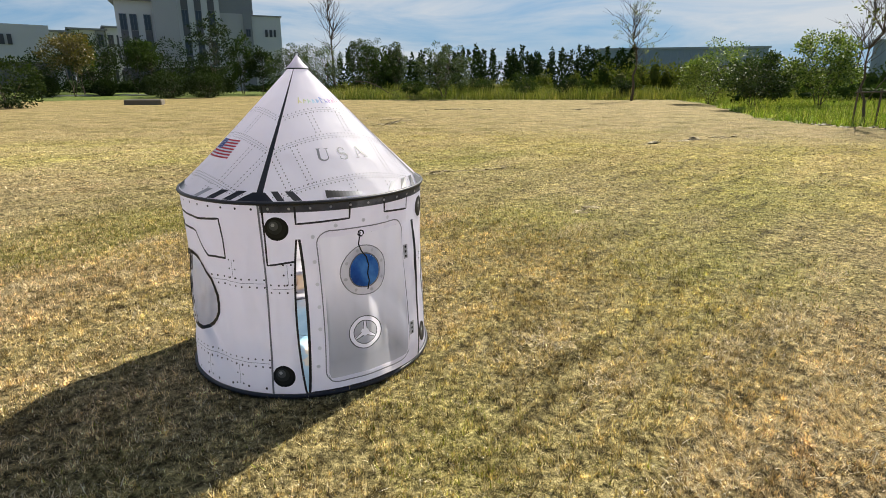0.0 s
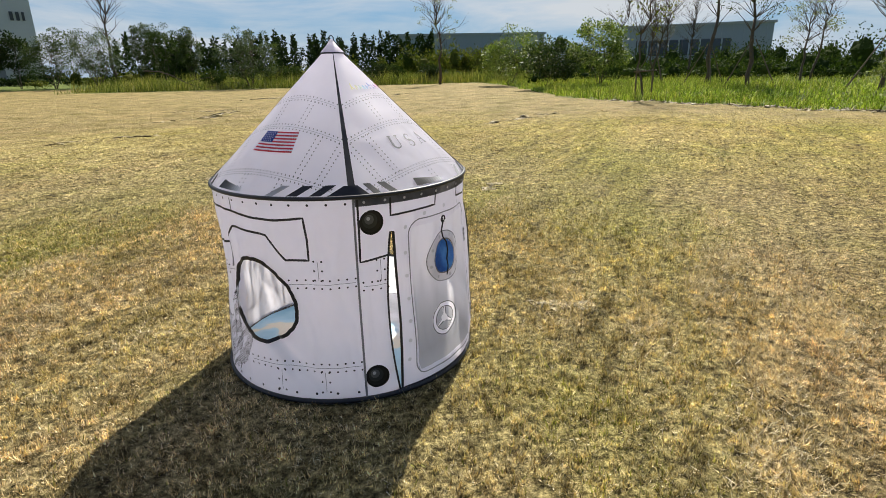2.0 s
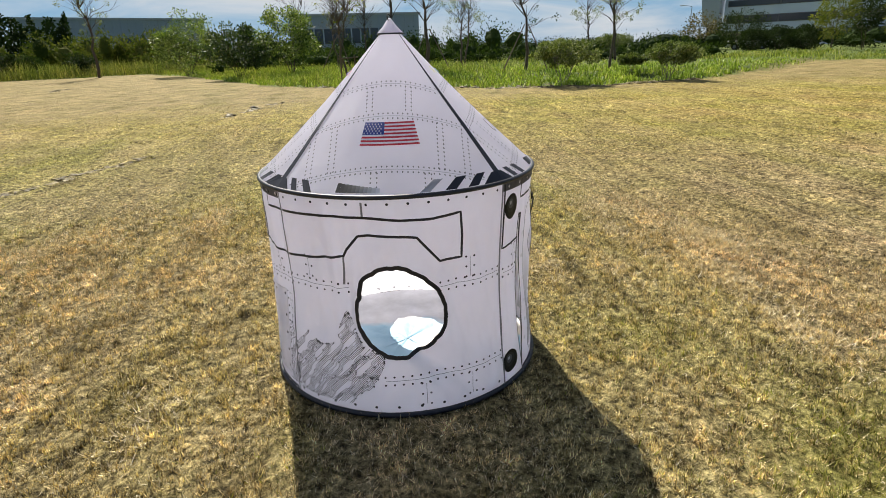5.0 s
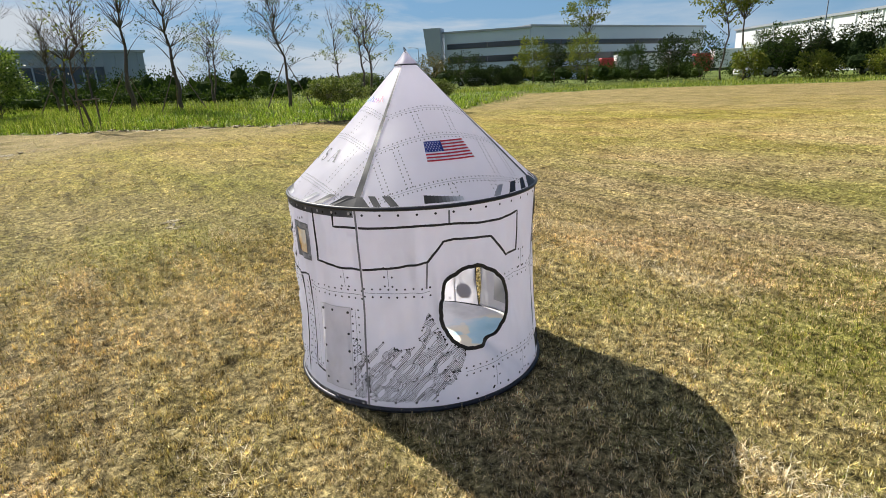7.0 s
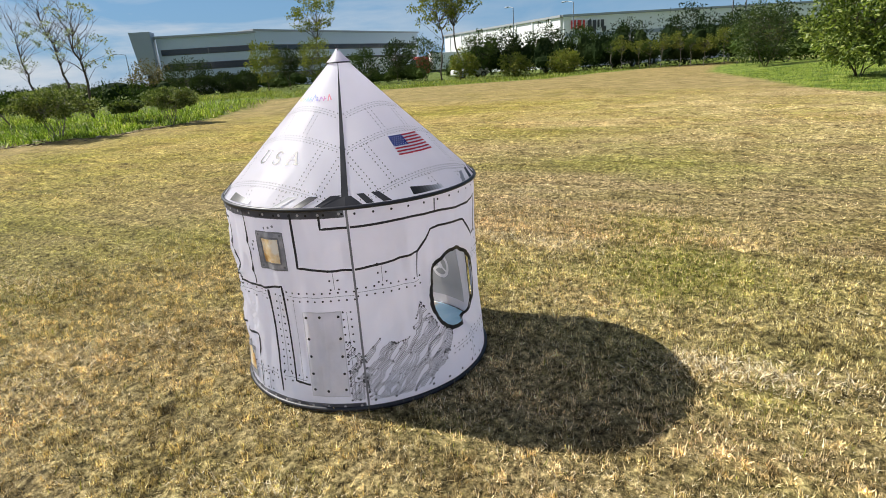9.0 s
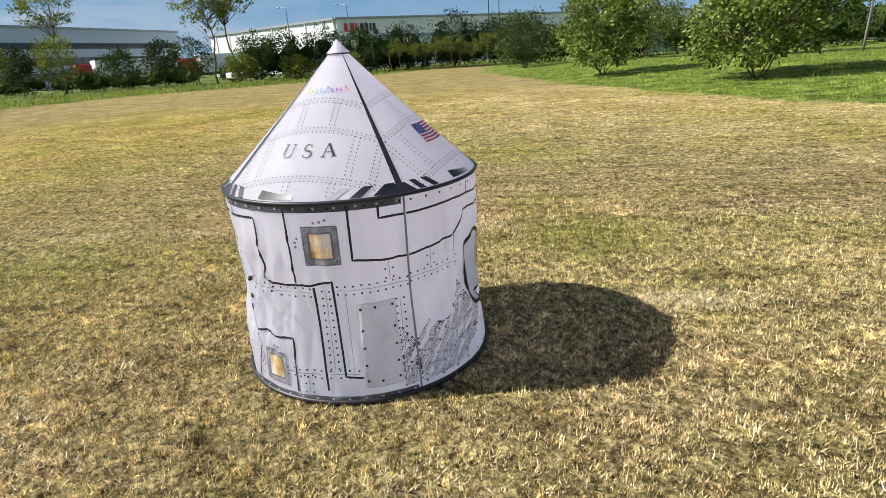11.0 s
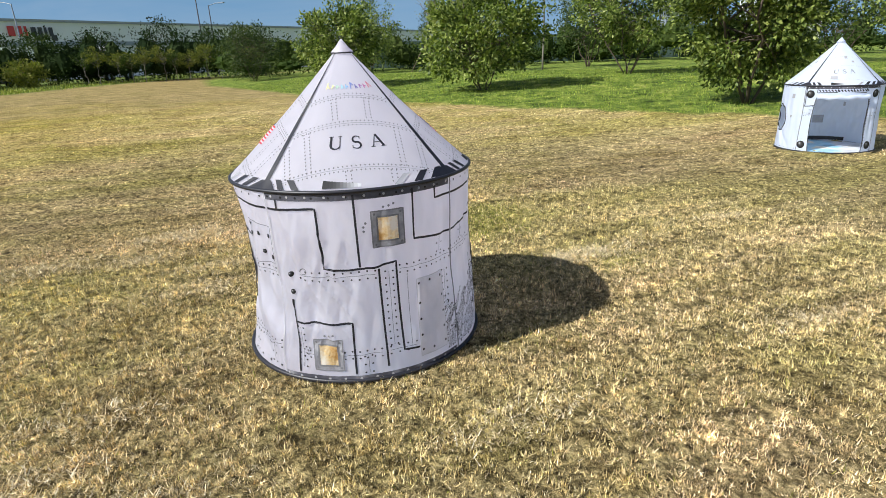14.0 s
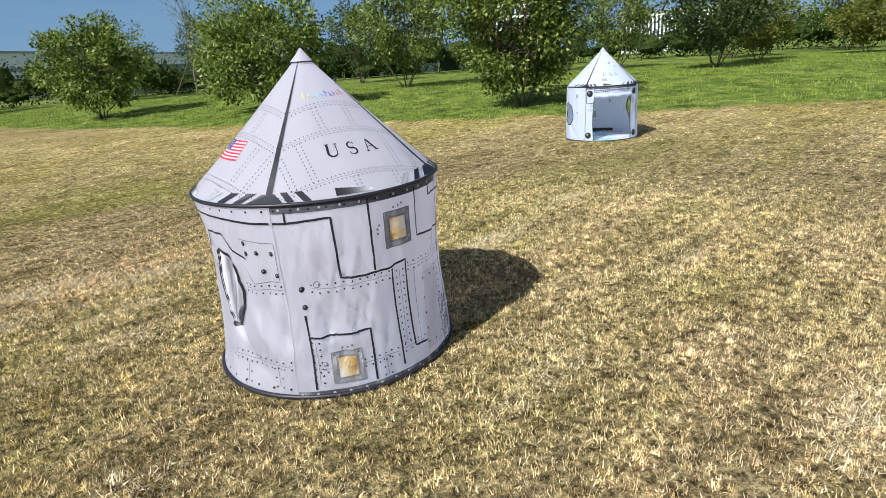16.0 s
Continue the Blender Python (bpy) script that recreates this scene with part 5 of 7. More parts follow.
def scatter(k, x0, x1, y0, y1, seed, keep, tuft=1, spread=0.03):
    """Random places in a rectangle, in tufts, kept with the chance that keep gives."""
    r = np.random.RandomState(seed)
    c = k // tuft
    x, y = np.repeat(r.uniform(x0, x1, c), tuft), np.repeat(r.uniform(y0, y1, c), tuft)
    if tuft > 1:
        x, y = x + r.normal(0, spread, c * tuft), y + r.normal(0, spread, c * tuft)
    k = len(x)
    s = r.uniform(0, 1, k) < keep(x, y)
    return x[s], y[s]


def grass_material(name, stops, patch, patch_stops):
    m, n, l, p, o = material(name)
    g = n.new("ShaderNodeNewGeometry")
    c = ramp(n, l, g.outputs["Random Per Island"], stops)
    big = noise_node(n, l, patch, 4.0, 0.6)
    c = blend(n, l, 1.0, c, ramp(n, l, big, patch_stops), "MULTIPLY")
    clump = noise_node(n, l, 40.0, 2.0, 0.6)
    c = blend(n, l, 1.0, c, ramp(n, l, clump, [(0.36, (0.27, 0.25, 0.21)), (0.47, (0.90, 0.90, 0.89)), (0.56, (1.13, 1.13, 1.11)), (0.64, (1.50, 1.48, 1.43))]), "MULTIPLY")
    if name in ("dry_grass", "green_turf"):
        c = backlit_tint(n, l, c)
        c = swaths(n, l, c)
        c = blend(n, l, 1.0, c, tussocks(n, l), "MULTIPLY")
        c = worn(n, l, c, (0.42, 0.32, 0.165))
    l.new(c, p.inputs["Base Color"])
    p.inputs["Roughness"].default_value, p.inputs["Specular IOR Level"].default_value = 0.6, 0.25
    t = n.new("ShaderNodeBsdfTranslucent")
    l.new(blend(n, l, 1.0, c, (1.0, 0.95, 0.55), "MULTIPLY"), t.inputs["Color"])
    mx = n.new("ShaderNodeMixShader")
    mx.inputs[0].default_value = 0.25 if name != "dry_grass" else 0.14
    l.new(p.outputs[0], mx.inputs[1])
    l.new(t.outputs[0], mx.inputs[2])
    l.new(mx.outputs[0], o.inputs["Surface"])
    return m


STRAW = grass_material("dry_grass", [(0.0, (0.30, 0.235, 0.12)), (0.2, (0.54, 0.44, 0.24)), (0.5, (0.78, 0.655, 0.41)), (0.8, (0.90, 0.79, 0.54)), (1.0, (0.98, 0.91, 0.74))], 0.9, [(0.36, (1.02, 0.955, 0.96)), (0.46, (0.99, 0.955, 0.99)), (0.54, (0.99, 0.965, 0.96)), (0.62, (0.88, 0.89, 0.80)), (0.72, (0.78, 0.83, 0.66))])
LAWNGRASS = grass_material("lawn_grass", [(0.0, (0.11, 0.18, 0.018)), (0.5, (0.25, 0.37, 0.04)), (1.0, (0.48, 0.54, 0.13))], 1.3, [(0.38, (0.45, 0.5, 0.45)), (0.5, (0.9, 0.9, 0.9)), (0.66, (1.2, 1.1, 1.0))])
TALLGRASS = grass_material("tall_grass", [(0.0, (0.10, 0.15, 0.025)), (0.45, (0.26, 0.34, 0.055)), (0.85, (0.43, 0.48, 0.11)), (1.0, (0.62, 0.58, 0.30))], 0.4, [(0.35, (0.8, 0.9, 0.7)), (0.65, (1.25, 1.15, 1.0))])

NORTHGRASS = grass_material("rough_weeds", [(0.0, (0.10, 0.14, 0.03)), (0.5, (0.22, 0.27, 0.06)), (0.85, (0.34, 0.37, 0.10)), (1.0, (0.50, 0.47, 0.24))], 0.4, [(0.35, (0.7, 0.8, 0.65)), (0.65, (1.25, 1.1, 1.0))])
outside = lambda x, y: (np.hypot(x - TENT[0], y - TENT[1]) > RAD - 0.02).astype(float)
walk_d = lambda x, y: np.hypot(x + 1.15, y - 2.4)
near_d = lambda x, y: np.hypot(x - TENT[0], y - TENT[1])
GREENTURF = grass_material("green_turf", [(0.0, (0.11, 0.13, 0.03)), (0.4, (0.25, 0.275, 0.065)), (0.8, (0.42, 0.42, 0.135)), (1.0, (0.66, 0.60, 0.32))], 0.9, [(0.35, (0.9, 0.9, 0.85)), (0.65, (1.1, 1.1, 1.0))])


def turf(x, y, length, width, seed, lean=1.1):
    """Short mown turf at the given places: dry blades, and green ones where the sward is lush."""
    green = np.random.RandomState(seed + 500).uniform(0, 1, len(x)) < sward(x, y)
    blades("mown_grass", x[~green], y[~green], length, width, lean, STRAW, "short dry straw-coloured mown grass", seed, False)
    blades("green_grass", x[green], y[green], length * 1.1, width, lean, GREENTURF, "short green turf among the dry grass", seed + 1, False)


x, y = scatter(1150000, -5.0, 3.0, -1.8, 6.6, 21, lambda x, y: outside(x, y) * (0.03 + 0.97 * np.exp(-(np.maximum(walk_d(x, y) - 2.35, 0) / 0.85) ** 2)), 9, 0.011)
turf(x, y, 0.026, 0.0052, 22)
x, y = scatter(700000, -13, 14, -9, 15, 23, lambda x, y: (1 - lawn_mask(x, y)) * (1 - meadow_mask(x, y)) * sstep(2.1, 3.5, walk_d(x, y)) * np.exp(-(np.maximum(near_d(x, y) - 4, 0) / 6.0) ** 2), 8, 0.03)
turf(x, y, 0.026, 0.0066, 24, 1.2)
x, y = scatter(300000, -19, 20, -12, 22, 41, lambda x, y: (1 - lawn_mask(x, y)) * (1 - meadow_mask(x, y)) * sstep(4.5, 6.5, near_d(x, y)) * np.exp(-(np.maximum(near_d(x, y) - 8, 0) / 7.0) ** 2), 7, 0.05)
turf(x, y, 0.028, 0.016, 42, 1.2)
HAY = grass_material("loose_hay", [(0.0, (0.46, 0.37, 0.22)), (0.4, (0.68, 0.57, 0.37)), (0.75, (0.86, 0.76, 0.56)), (1.0, (0.98, 0.93, 0.80))], 2.0, [(0.3, (1.0, 0.97, 0.92)), (0.7, (1.0, 1.0, 1.0))])
x, y = scatter(340000, -5.0, 3.4, -2.0, 6.8, 33, lambda x, y: outside(x, y) * np.exp(-(np.maximum(walk_d(x, y) - 2.4, 0) / 1.0) ** 2) * (0.45 + 0.55 * (waves(x, y, 5.0, 34) + 0.7 * waves(x, y, 23.0, 38) > 0.1)))
blades("loose_hay", x, y, 0.023, 0.0024, 1.2, HAY, "loose curled pale clippings lying on the mown grass", 35, True, 0.28)
_r = np.random.RandomState(36)
_hx, _hy = [], []
for cx, cy, k in ((0.0, 4.87, 700), (-0.13, 3.84, 1100), (-1.4, 2.76, 450), (-1.19, 0.95, 1500), (0.63, 2.37, 700), (1.65, 1.73, 3200), (0.62, 1.0, 500), (0.0, 3.46, 500), (2.6, 3.4, 600), (-2.4, 1.4, 350), (1.2, 4.6, 500), (-1.9, -0.3, 400), (1.05, 1.45, 1600), (0.9, 2.05, 500), (1.9, 2.6, 700), (-1.0, 5.2, 500), (-3.2, 2.5, 600), (0.59, 1.02, 900), (1.42, 2.23, 700), (-2.45, 3.0, 700), (-0.5, 3.73, 700), (-2.2, 4.1, 500)):
    along, across = _r.normal(0, 0.17, 3 * k), _r.normal(0, 0.06, 3 * k)
    _hx.append(cx + along * MOW[0] - across * MOW[1])
    _hy.append(cy + along * MOW[1] + across * MOW[0])
blades("loose_hay", np.concatenate(_hx), np.concatenate(_hy), 0.040, 0.0060, 1.2, HAY, "pale heaps of dry clippings on the field", 37, False)
x, y = scatter(95000, -16, 24, -24, -6, 25, lambda x, y: lawn_mask(x, y))
blades("lawn_grass", x, y, 0.10, 0.014, 0.8, LAWNGRASS, "short green lawn grass", 26, False)
x, y = scatter(105000, 11, 46, 5, 46, 27, lambda x, y: meadow_mask(x, y) * np.exp(-np.maximum(x - meadow_edge(y) - 3, 0) / 9.0))
blades("tall_grass", x, y, 0.52, 0.02, 0.6, TALLGRASS, "tall green meadow grass", 28)
WEEDS = grass_material("broad_weeds", [(0.0, (0.13, 0.21, 0.03)), (0.45, (0.30, 0.42, 0.06)), (0.85, (0.50, 0.60, 0.14)), (1.0, (0.72, 0.74, 0.40))], 0.7, [(0.35, (0.75, 0.85, 0.7)), (0.65, (1.25, 1.2, 1.0))])
x, y = scatter(90000, 11, 40, 5, 40, 61, lambda x, y: meadow_mask(x, y) * np.exp(-np.maximum(x - meadow_edge(y) - 2.5, 0) / 5.0), 14, 0.12)
blades("broad_weeds", x, y, 0.19, 0.05, 0.75, WEEDS, "low leafy weeds among the meadow grass", 62)
x, y = scatter(70000, -14, 40, 44, 62, 29, lambda x, y: meadow_mask(x, y) * np.exp(-np.maximum(y - 49, 0) / 7.0))
blades("tall_grass", x, y, 0.85, 0.04, 0.35, NORTHGRASS, "tall green meadow grass", 30)
x, y = scatter(40000, 34, 64, -44, 14, 31, lambda x, y: green_mask(x, y) * np.exp(-np.maximum(x - 42, 0) / 9.0))
blades("verge_grass", x, y, 0.22, 0.05, 0.4, TALLGRASS, "rough green verge grass", 32)


# ---- trees and shrubs ----
LEAF = foliage("glossy_leaves", [(0.15, (0.014, 0.03, 0.006)), (0.40, (0.06, 0.095, 0.017)), (0.60, (0.17, 0.225, 0.042)), (0.85, (0.38, 0.42, 0.12))], 0.5, 0.30, 0.6, 0.3)
WOODD = foliage("far_dark_foliage", [(0.15, (0.0074, 0.0174, 0.0056)), (0.5, (0.0186, 0.0341, 0.0099)), (0.9, (0.0403, 0.0589, 0.0174))], 0.9, 0.15, 0.25, 0.08)
WOODG = foliage("far_green_foliage", [(0.15, (0.0155, 0.031, 0.0074)), (0.5, (0.0372, 0.062, 0.0136)), (0.9, (0.0806, 0.1054, 0.0279))], 0.9, 0.2, 0.25, 0.08)
WOODY = foliage("far_yellow_foliage", [(0.15, (0.04, 0.06, 0.0112)), (0.5, (0.088, 0.108, 0.02)), (0.9, (0.176, 0.168, 0.04))], 0.9, 0.25, 0.25, 0.08)
LEAFD = foliage("dark_leaves", [(0.15, (0.016, 0.032, 0.01)), (0.5, (0.04, 0.068, 0.018)), (0.9, (0.12, 0.15, 0.04))], 0.52, 0.22, 0.6, 0.28)
ROADLEAF = foliage("roadside_leaves", [(0.15, (0.0136, 0.0279, 0.0062)), (0.5, (0.0341, 0.0589, 0.0124)), (0.9, (0.0806, 0.1054, 0.0279))], 0.75, 0.3, 0.3, 0.12)
ROADDARK = foliage("dark_roadside_leaves", [(0.15, (0.0087, 0.0186, 0.0056)), (0.5, (0.0217, 0.0372, 0.0099)), (0.9, (0.0496, 0.0651, 0.0186))], 0.75, 0.25, 0.3, 0.12)
LEAFY = foliage("yellow_green_leaves", [(0.15, (0.06, 0.08, 0.012)), (0.5, (0.13, 0.15, 0.025)), (0.9, (0.28, 0.26, 0.06))], 0.65, 0.35, 0.6, 0.15)
LEAFO = foliage("rusty_leaves", [(0.15, (0.045, 0.045, 0.012)), (0.5, (0.11, 0.09, 0.022)), (0.9, (0.2, 0.14, 0.04))], 0.5, 0.3)
SHRUBLEAF = foliage("pale_shrub_leaves", [(0.15, (0.025, 0.045, 0.01)), (0.45, (0.09, 0.12, 0.03)), (0.7, (0.2, 0.23, 0.07)), (0.95, (0.42, 0.43, 0.2))], 0.6, 0.25, 0.6, 0.2)
LEAFP = foliage("pale_leaves", [(0.15, (0.10, 0.12, 0.06)), (0.5, (0.2, 0.22, 0.12)), (0.9, (0.36, 0.36, 0.24))], 0.5, 0.35)


def leaves(points, out, size, r, flat=0.5):
    """Leaf blades at points: folded diamonds of four corners, as verts and faces."""
    k = len(points)
    P = np.asarray(points)
    d = np.asarray(out) + r.normal(0, 0.7, (k, 3))
    d /= np.linalg.norm(d, axis=1)[:, None] + 1e-9
    s = np.cross(d, r.normal(0, 1, (k, 3)))
    s /= np.linalg.norm(s, axis=1)[:, None] + 1e-9
    L = size * r.uniform(0.6, 1.25, k)[:, None]
    V = np.stack([P, P + d * L * 0.5 + s * L * 0.26, P + d * L, P + d * L * 0.5 - s * L * 0.26], 1).reshape(-1, 3)
    return V


def leaf_mesh(name, V, mat, parent):
    k = len(V) // 4
    me = bpy.data.meshes.new(name)
    me.vertices.add(len(V))
    me.vertices.foreach_set("co", V.astype(np.float32).ravel())
    me.loops.add(k * 4)
    me.loops.foreach_set("vertex_index", np.arange(k * 4, dtype=np.int32))
    me.polygons.add(k)
    me.polygons.foreach_set("loop_start", np.arange(k, dtype=np.int32) * 4)
    me.polygons.foreach_set("loop_total", np.full(k, 4, dtype=np.int32))
    me.update(calc_edges=True)
    me.materials.append(mat)
    ob = new(name, me)
    ob.parent = parent
    return ob


def limb(a, b, r0, r1, rr, bendy=0.12, sides=5, n=4):
    a, b = Vector(a), Vector(b)
    L = (b - a).length
    pts = []
    for i in range(n + 1):
        k = i / n
        q = a.lerp(b, k)
        if 0 < i < n:
            q += Vector((rr.normal(0, 1), rr.normal(0, 1), rr.normal(0, 0.5) + 0.6)) * L * bendy * math.sin(math.pi * k) * 0.5
        pts.append(q)
    return pts, tube(pts, [r0 + (r1 - r0) * i / n for i in range(n + 1)], sides)


def tree(name, x, y, h, w, mat, bark, label, category, seed, stems=1, fork=0.35, low=0.2, clumps=70, per=45, leaf=0.08, clump_r=0.16, bare=0, group="", thick=0.03, lift=0.0, lean=0.03):
    """A tree: tapered stems from the ground, limbs out to clumps of leaves in an uneven crown; bare: twigs without leaves at the top."""
    t = thing(name, x, y, hgt(x, y) - 0.03 + lift, label, category, group, seed * 37 % 360)
    r = np.random.RandomState(seed)
    ch, twigs = [], []
    crown_c = h * (low + 1) / 2
    crown_h = h * (1 - low) / 2
    lobes = [(r.normal(0, 1, 3), r.uniform(0.7, 1.25)) for _ in range(9)]

    def reach(d):
        k = 1.0
        for v, s in lobes:
            v = v / np.linalg.norm(v)
            k += (s - 1) * max(0.0, float(v @ d)) ** 3
        return k
    pts_c = []
    for i in range(clumps):
        d = r.normal(0, 1, 3)
        d /= np.linalg.norm(d)
        rho = reach(d) * r.uniform(0.35, 1.0) ** 0.6
        q = np.array([d[0] * w / 2 * rho, d[1] * w / 2 * rho, crown_c + d[2] * crown_h * rho])
        if q[2] < 0.09 * h:
            q[2] = 0.09 * h + r.uniform(0, 0.1) * h
        pts_c.append((q, d))
    heads = []
    for s in range(stems):
        a = 2 * math.pi * s / stems + r.uniform(-0.4, 0.4)
        spread = 0.0 if stems == 1 else w * (0.26 if stems == 5 else 0.16)
        b0 = (math.cos(a) * 0.05 * (stems > 1), math.sin(a) * 0.05 * (stems > 1), -0.05)
        top = (math.cos(a) * spread + r.normal(0, lean * h), math.sin(a) * spread + r.normal(0, lean * h), h * (fork if stems > 1 else max(fork, 0.3)))
        p1, g1 = limb(b0, top, thick * h / 3.5 * (1.0 if stems == 1 else 0.7), thick * 0.6 * h / 3.5 * (1.0 if stems == 1 else 0.8), r, 0.06, 7, 5)
        ch.append(g1)
        end = (top[0] * 1.3 + r.normal(0, 1.6 * lean * h), top[1] * 1.3 + r.normal(0, 1.6 * lean * h), h * 0.86)
        p2, g2 = limb(top, end, thick * 0.58 * h / 3.5 * (1.0 if stems == 1 else 0.8), 0.006, r, 0.1, 6, 5)
        ch.append(g2)
        heads.append(p1[3:] + p2)
    for i, (q, d) in enumerate(pts_c):
        if i % 2 and clumps > 40:
            continue
        hp = heads[r.randint(stems)]
        st = min(hp, key=lambda v: abs(v.z - q[2] * 0.72) + 0.3 * (v - Vector(q)).length)
        pp, g = limb(st, q, 0.0085 * h / 3.0, 0.003, r, 0.14, 4, 3)
        ch.append(g)
        twigs.append(pp)
    for i in range(bare):
        hp = heads[r.randint(stems)]
        st = hp[r.randint(max(1, len(hp) - 5), len(hp))]
        d = Vector((r.normal(0, 0.5), r.normal(0, 0.5), r.uniform(0.5, 1.2))).normalized()
        e = st + d * h * r.uniform(0.15, 0.42)
        pp, g = limb(st, e, 0.008 * h / 3, 0.0025, r, 0.12, 4, 4)
        ch.append(g)
        for j in range(2):
            s2 = pp[2 + j]
            pp2, g2 = limb(s2, s2 + (d + Vector((r.normal(0, 0.6), r.normal(0, 0.6), 0.2))).normalized() * h * 0.13, 0.005 * h / 3, 0.002, r, 0.1, 3, 3)
            ch.append(g2)
    obj("trunk", *merge(ch), bark, t, smooth=True)
    if per:
        P, O = [], []
        for q, d in pts_c:
            c = r.normal(0, 1, (per, 3))
            c /= np.linalg.norm(c, axis=1)[:, None]
            rho = r.uniform(0, 1, (per, 1)) ** 0.5
            P.append(q + c * rho * clump_r * w * np.array([1, 1, 0.75]))
            O.append(c + np.array(d) * 0.5)
        P, O = np.concatenate(P), np.concatenate(O)
        leaf_mesh("crown", leaves(P, O, leaf, r), mat, t)
    return t


def stake_frame(x, y, h=1.1, s=0.35):
    t = thing("tree_stake", x, y, hgt(x, y), "dark timber stakes with a cross rail round a sapling", "tree stake", "tree stakes")
    for a in (-s, s):
        V, F = tube([(a, 0.12, -0.05), (a, 0.12, h)], [0.03, 0.028], 7)
        obj("stake", V, F, STAKE, t)
    V, F = tube([(-s - 0.12, 0.08, h * 0.9), (s + 0.12, 0.08, h * 0.93)], [0.025, 0.025], 7)
    obj("rail", V, F, STAKE, t)
    return t


def props(x, y, h, seed):
    """Three slanting props that hold a young tree."""
    t = thing("tree_prop", x, y, hgt(x, y), "slanting timber props holding a young tree", "tree stake", "tree props", seed * 50)
    for k in range(3):
        a = 2 * math.pi * k / 3
        V, F = tube([(math.cos(a) * h * 0.6, math.sin(a) * h * 0.6, -0.05), (math.cos(a) * 0.08, math.sin(a) * 0.08, h)], [0.028, 0.022], 6)
        obj("prop", V, F, STAKE, t)
    return t


DENSE = "broad multi-stemmed evergreen tree with glossy dark green leaves"
# the lawn to the south
for i, (x, y, h, w, per, kk) in enumerate(((27.6, -23.4, 3.6, 4.0, 46, LEAFD), (13.4, -15.0, 3.5, 3.5, 62, LEAF), (6.0, -12.8, 3.4, 4.0, 64, LEAF), (2.6, -18.4, 4.2, 4.3, 58, LEAF), (-1.74, -9.3, 5.0, 3.5, 96, LEAF), (-8.9, -17.4, 4.2, 3.7, 60, LEAFD), (-17, -22.8, 2.5, 2.6, 46, LEAFY), (12.5, -24.5, 5.2, 4.0, 46, LEAF), (21, -27, 4.6, 4.2, 46, LEAF), (-4.5, -26, 5.0, 4.6, 46, LEAFD), (-13, -27, 4.4, 3.6, 40, LEAFY), (-19, -28, 4.6, 4.2, 40, LEAF), (-24, -24, 4.0, 4.0, 40, LEAFD), (7, -29, 4.8, 4.0, 40, LEAFD), (-6.5, -23, 4.0, 3.6, 44, LEAF), (-12, -21.5, 2.6, 2.8, 40, LEAFY), (26, -33, 4.6, 4.4, 40, LEAFD), (18, -33, 5.0, 4.4, 40, LEAFD))):
    tree("tree", x, y, h, w, kk, BARK, DENSE if kk is not LEAFY else "small tree with yellowing green leaves", "tree", 100 + i, stems=5, fork=0.4, low=0.0 if i == 4 else 0.14, clumps=200 if i == 4 else 140, per=int(per * (1.5 if i in (1, 2, 3, 4, 5) else 1.0)), leaf=0.11 if i == 4 else 0.14, clump_r=0.10, group="lawn trees")
# a thin upright pole, drawn as a slim straight tree
tree("tree", 8.4, -25.3, 7.0, 2.2, LEAFO, BARKPALE, "tall slim pale-trunked tree in place of a pole", "tree", 131, clumps=26, per=30, leaf=0.14, low=0.62, fork=0.6, thick=0.026, lean=0.001)
tree("tree", 16.6, -27.6, 6.5, 2.8, LEAFP, BARKPALE, "tall thin bare-branched tree on props", "tree", 132, clumps=16, per=8, leaf=0.12, low=0.4, bare=26, thick=0.03)
props(16.6, -27.6, 2.0, 3)
# meadow to the east
for i, (x, y, h, w, kk) in enumerate(((16.6, 38, 3.7, 4.4, LEAF), (15.1, 29.3, 2.9, 3.4, LEAFD), (17.5, 28.0, 3.7, 3.5, LEAF), (-1.0, 47.3, 4.3, 4.0, LEAFD), (-8.3, 59.3, 5.8, 4.0, ROADLEAF), (-13.3, 56.4, 5.0, 4.8, LEAFD), (-17, 58, 4.8, 4.4, LEAFD), (-6.2, 60.5, 5.4, 2.4, LEAFD), (-10.2, 60.5, 5.6, 2.6, LEAFD))):
    tree("tree", x, y, h, w, kk, BARK, "bushy evergreen tree with many stems", "tree", 140 + i, stems=6, fork=0.3, low=0.12, clumps=110, per=70, leaf=0.13, clump_r=0.10, group="meadow shrubs")
for i, (x, y, h, w) in enumerate(((5.9, 49.6, 1.9, 2.7), (1.1, 50.5, 1.6, 2.2), (2.5, 49.4, 1.5, 1.8), (9.2, 49.0, 1.8, 2.0), (10.7, 48.6, 1.6, 1.8), (13.6, 47.6, 1.7, 2.2), (-3.6, 48.8, 1.5, 2.0))):
    tree("bush", x, y, h, w, ROADDARK if i % 2 else WOODG, BARK, "low rounded bush in the rough grass", "bush", 400 + i, stems=6, fork=0.4, low=0.1, clumps=70, per=44, leaf=0.12, clump_r=0.11, group="rough grass bushes")
tree("sapling", 12.7, 17.8, 4.6, 2.2, LEAFY, BARK, "young staked tree with few yellow leaves", "tree", 150, clumps=24, per=12, leaf=0.11, low=0.42, fork=0.4, bare=22, thick=0.036)
stake_frame(12.7, 17.7)
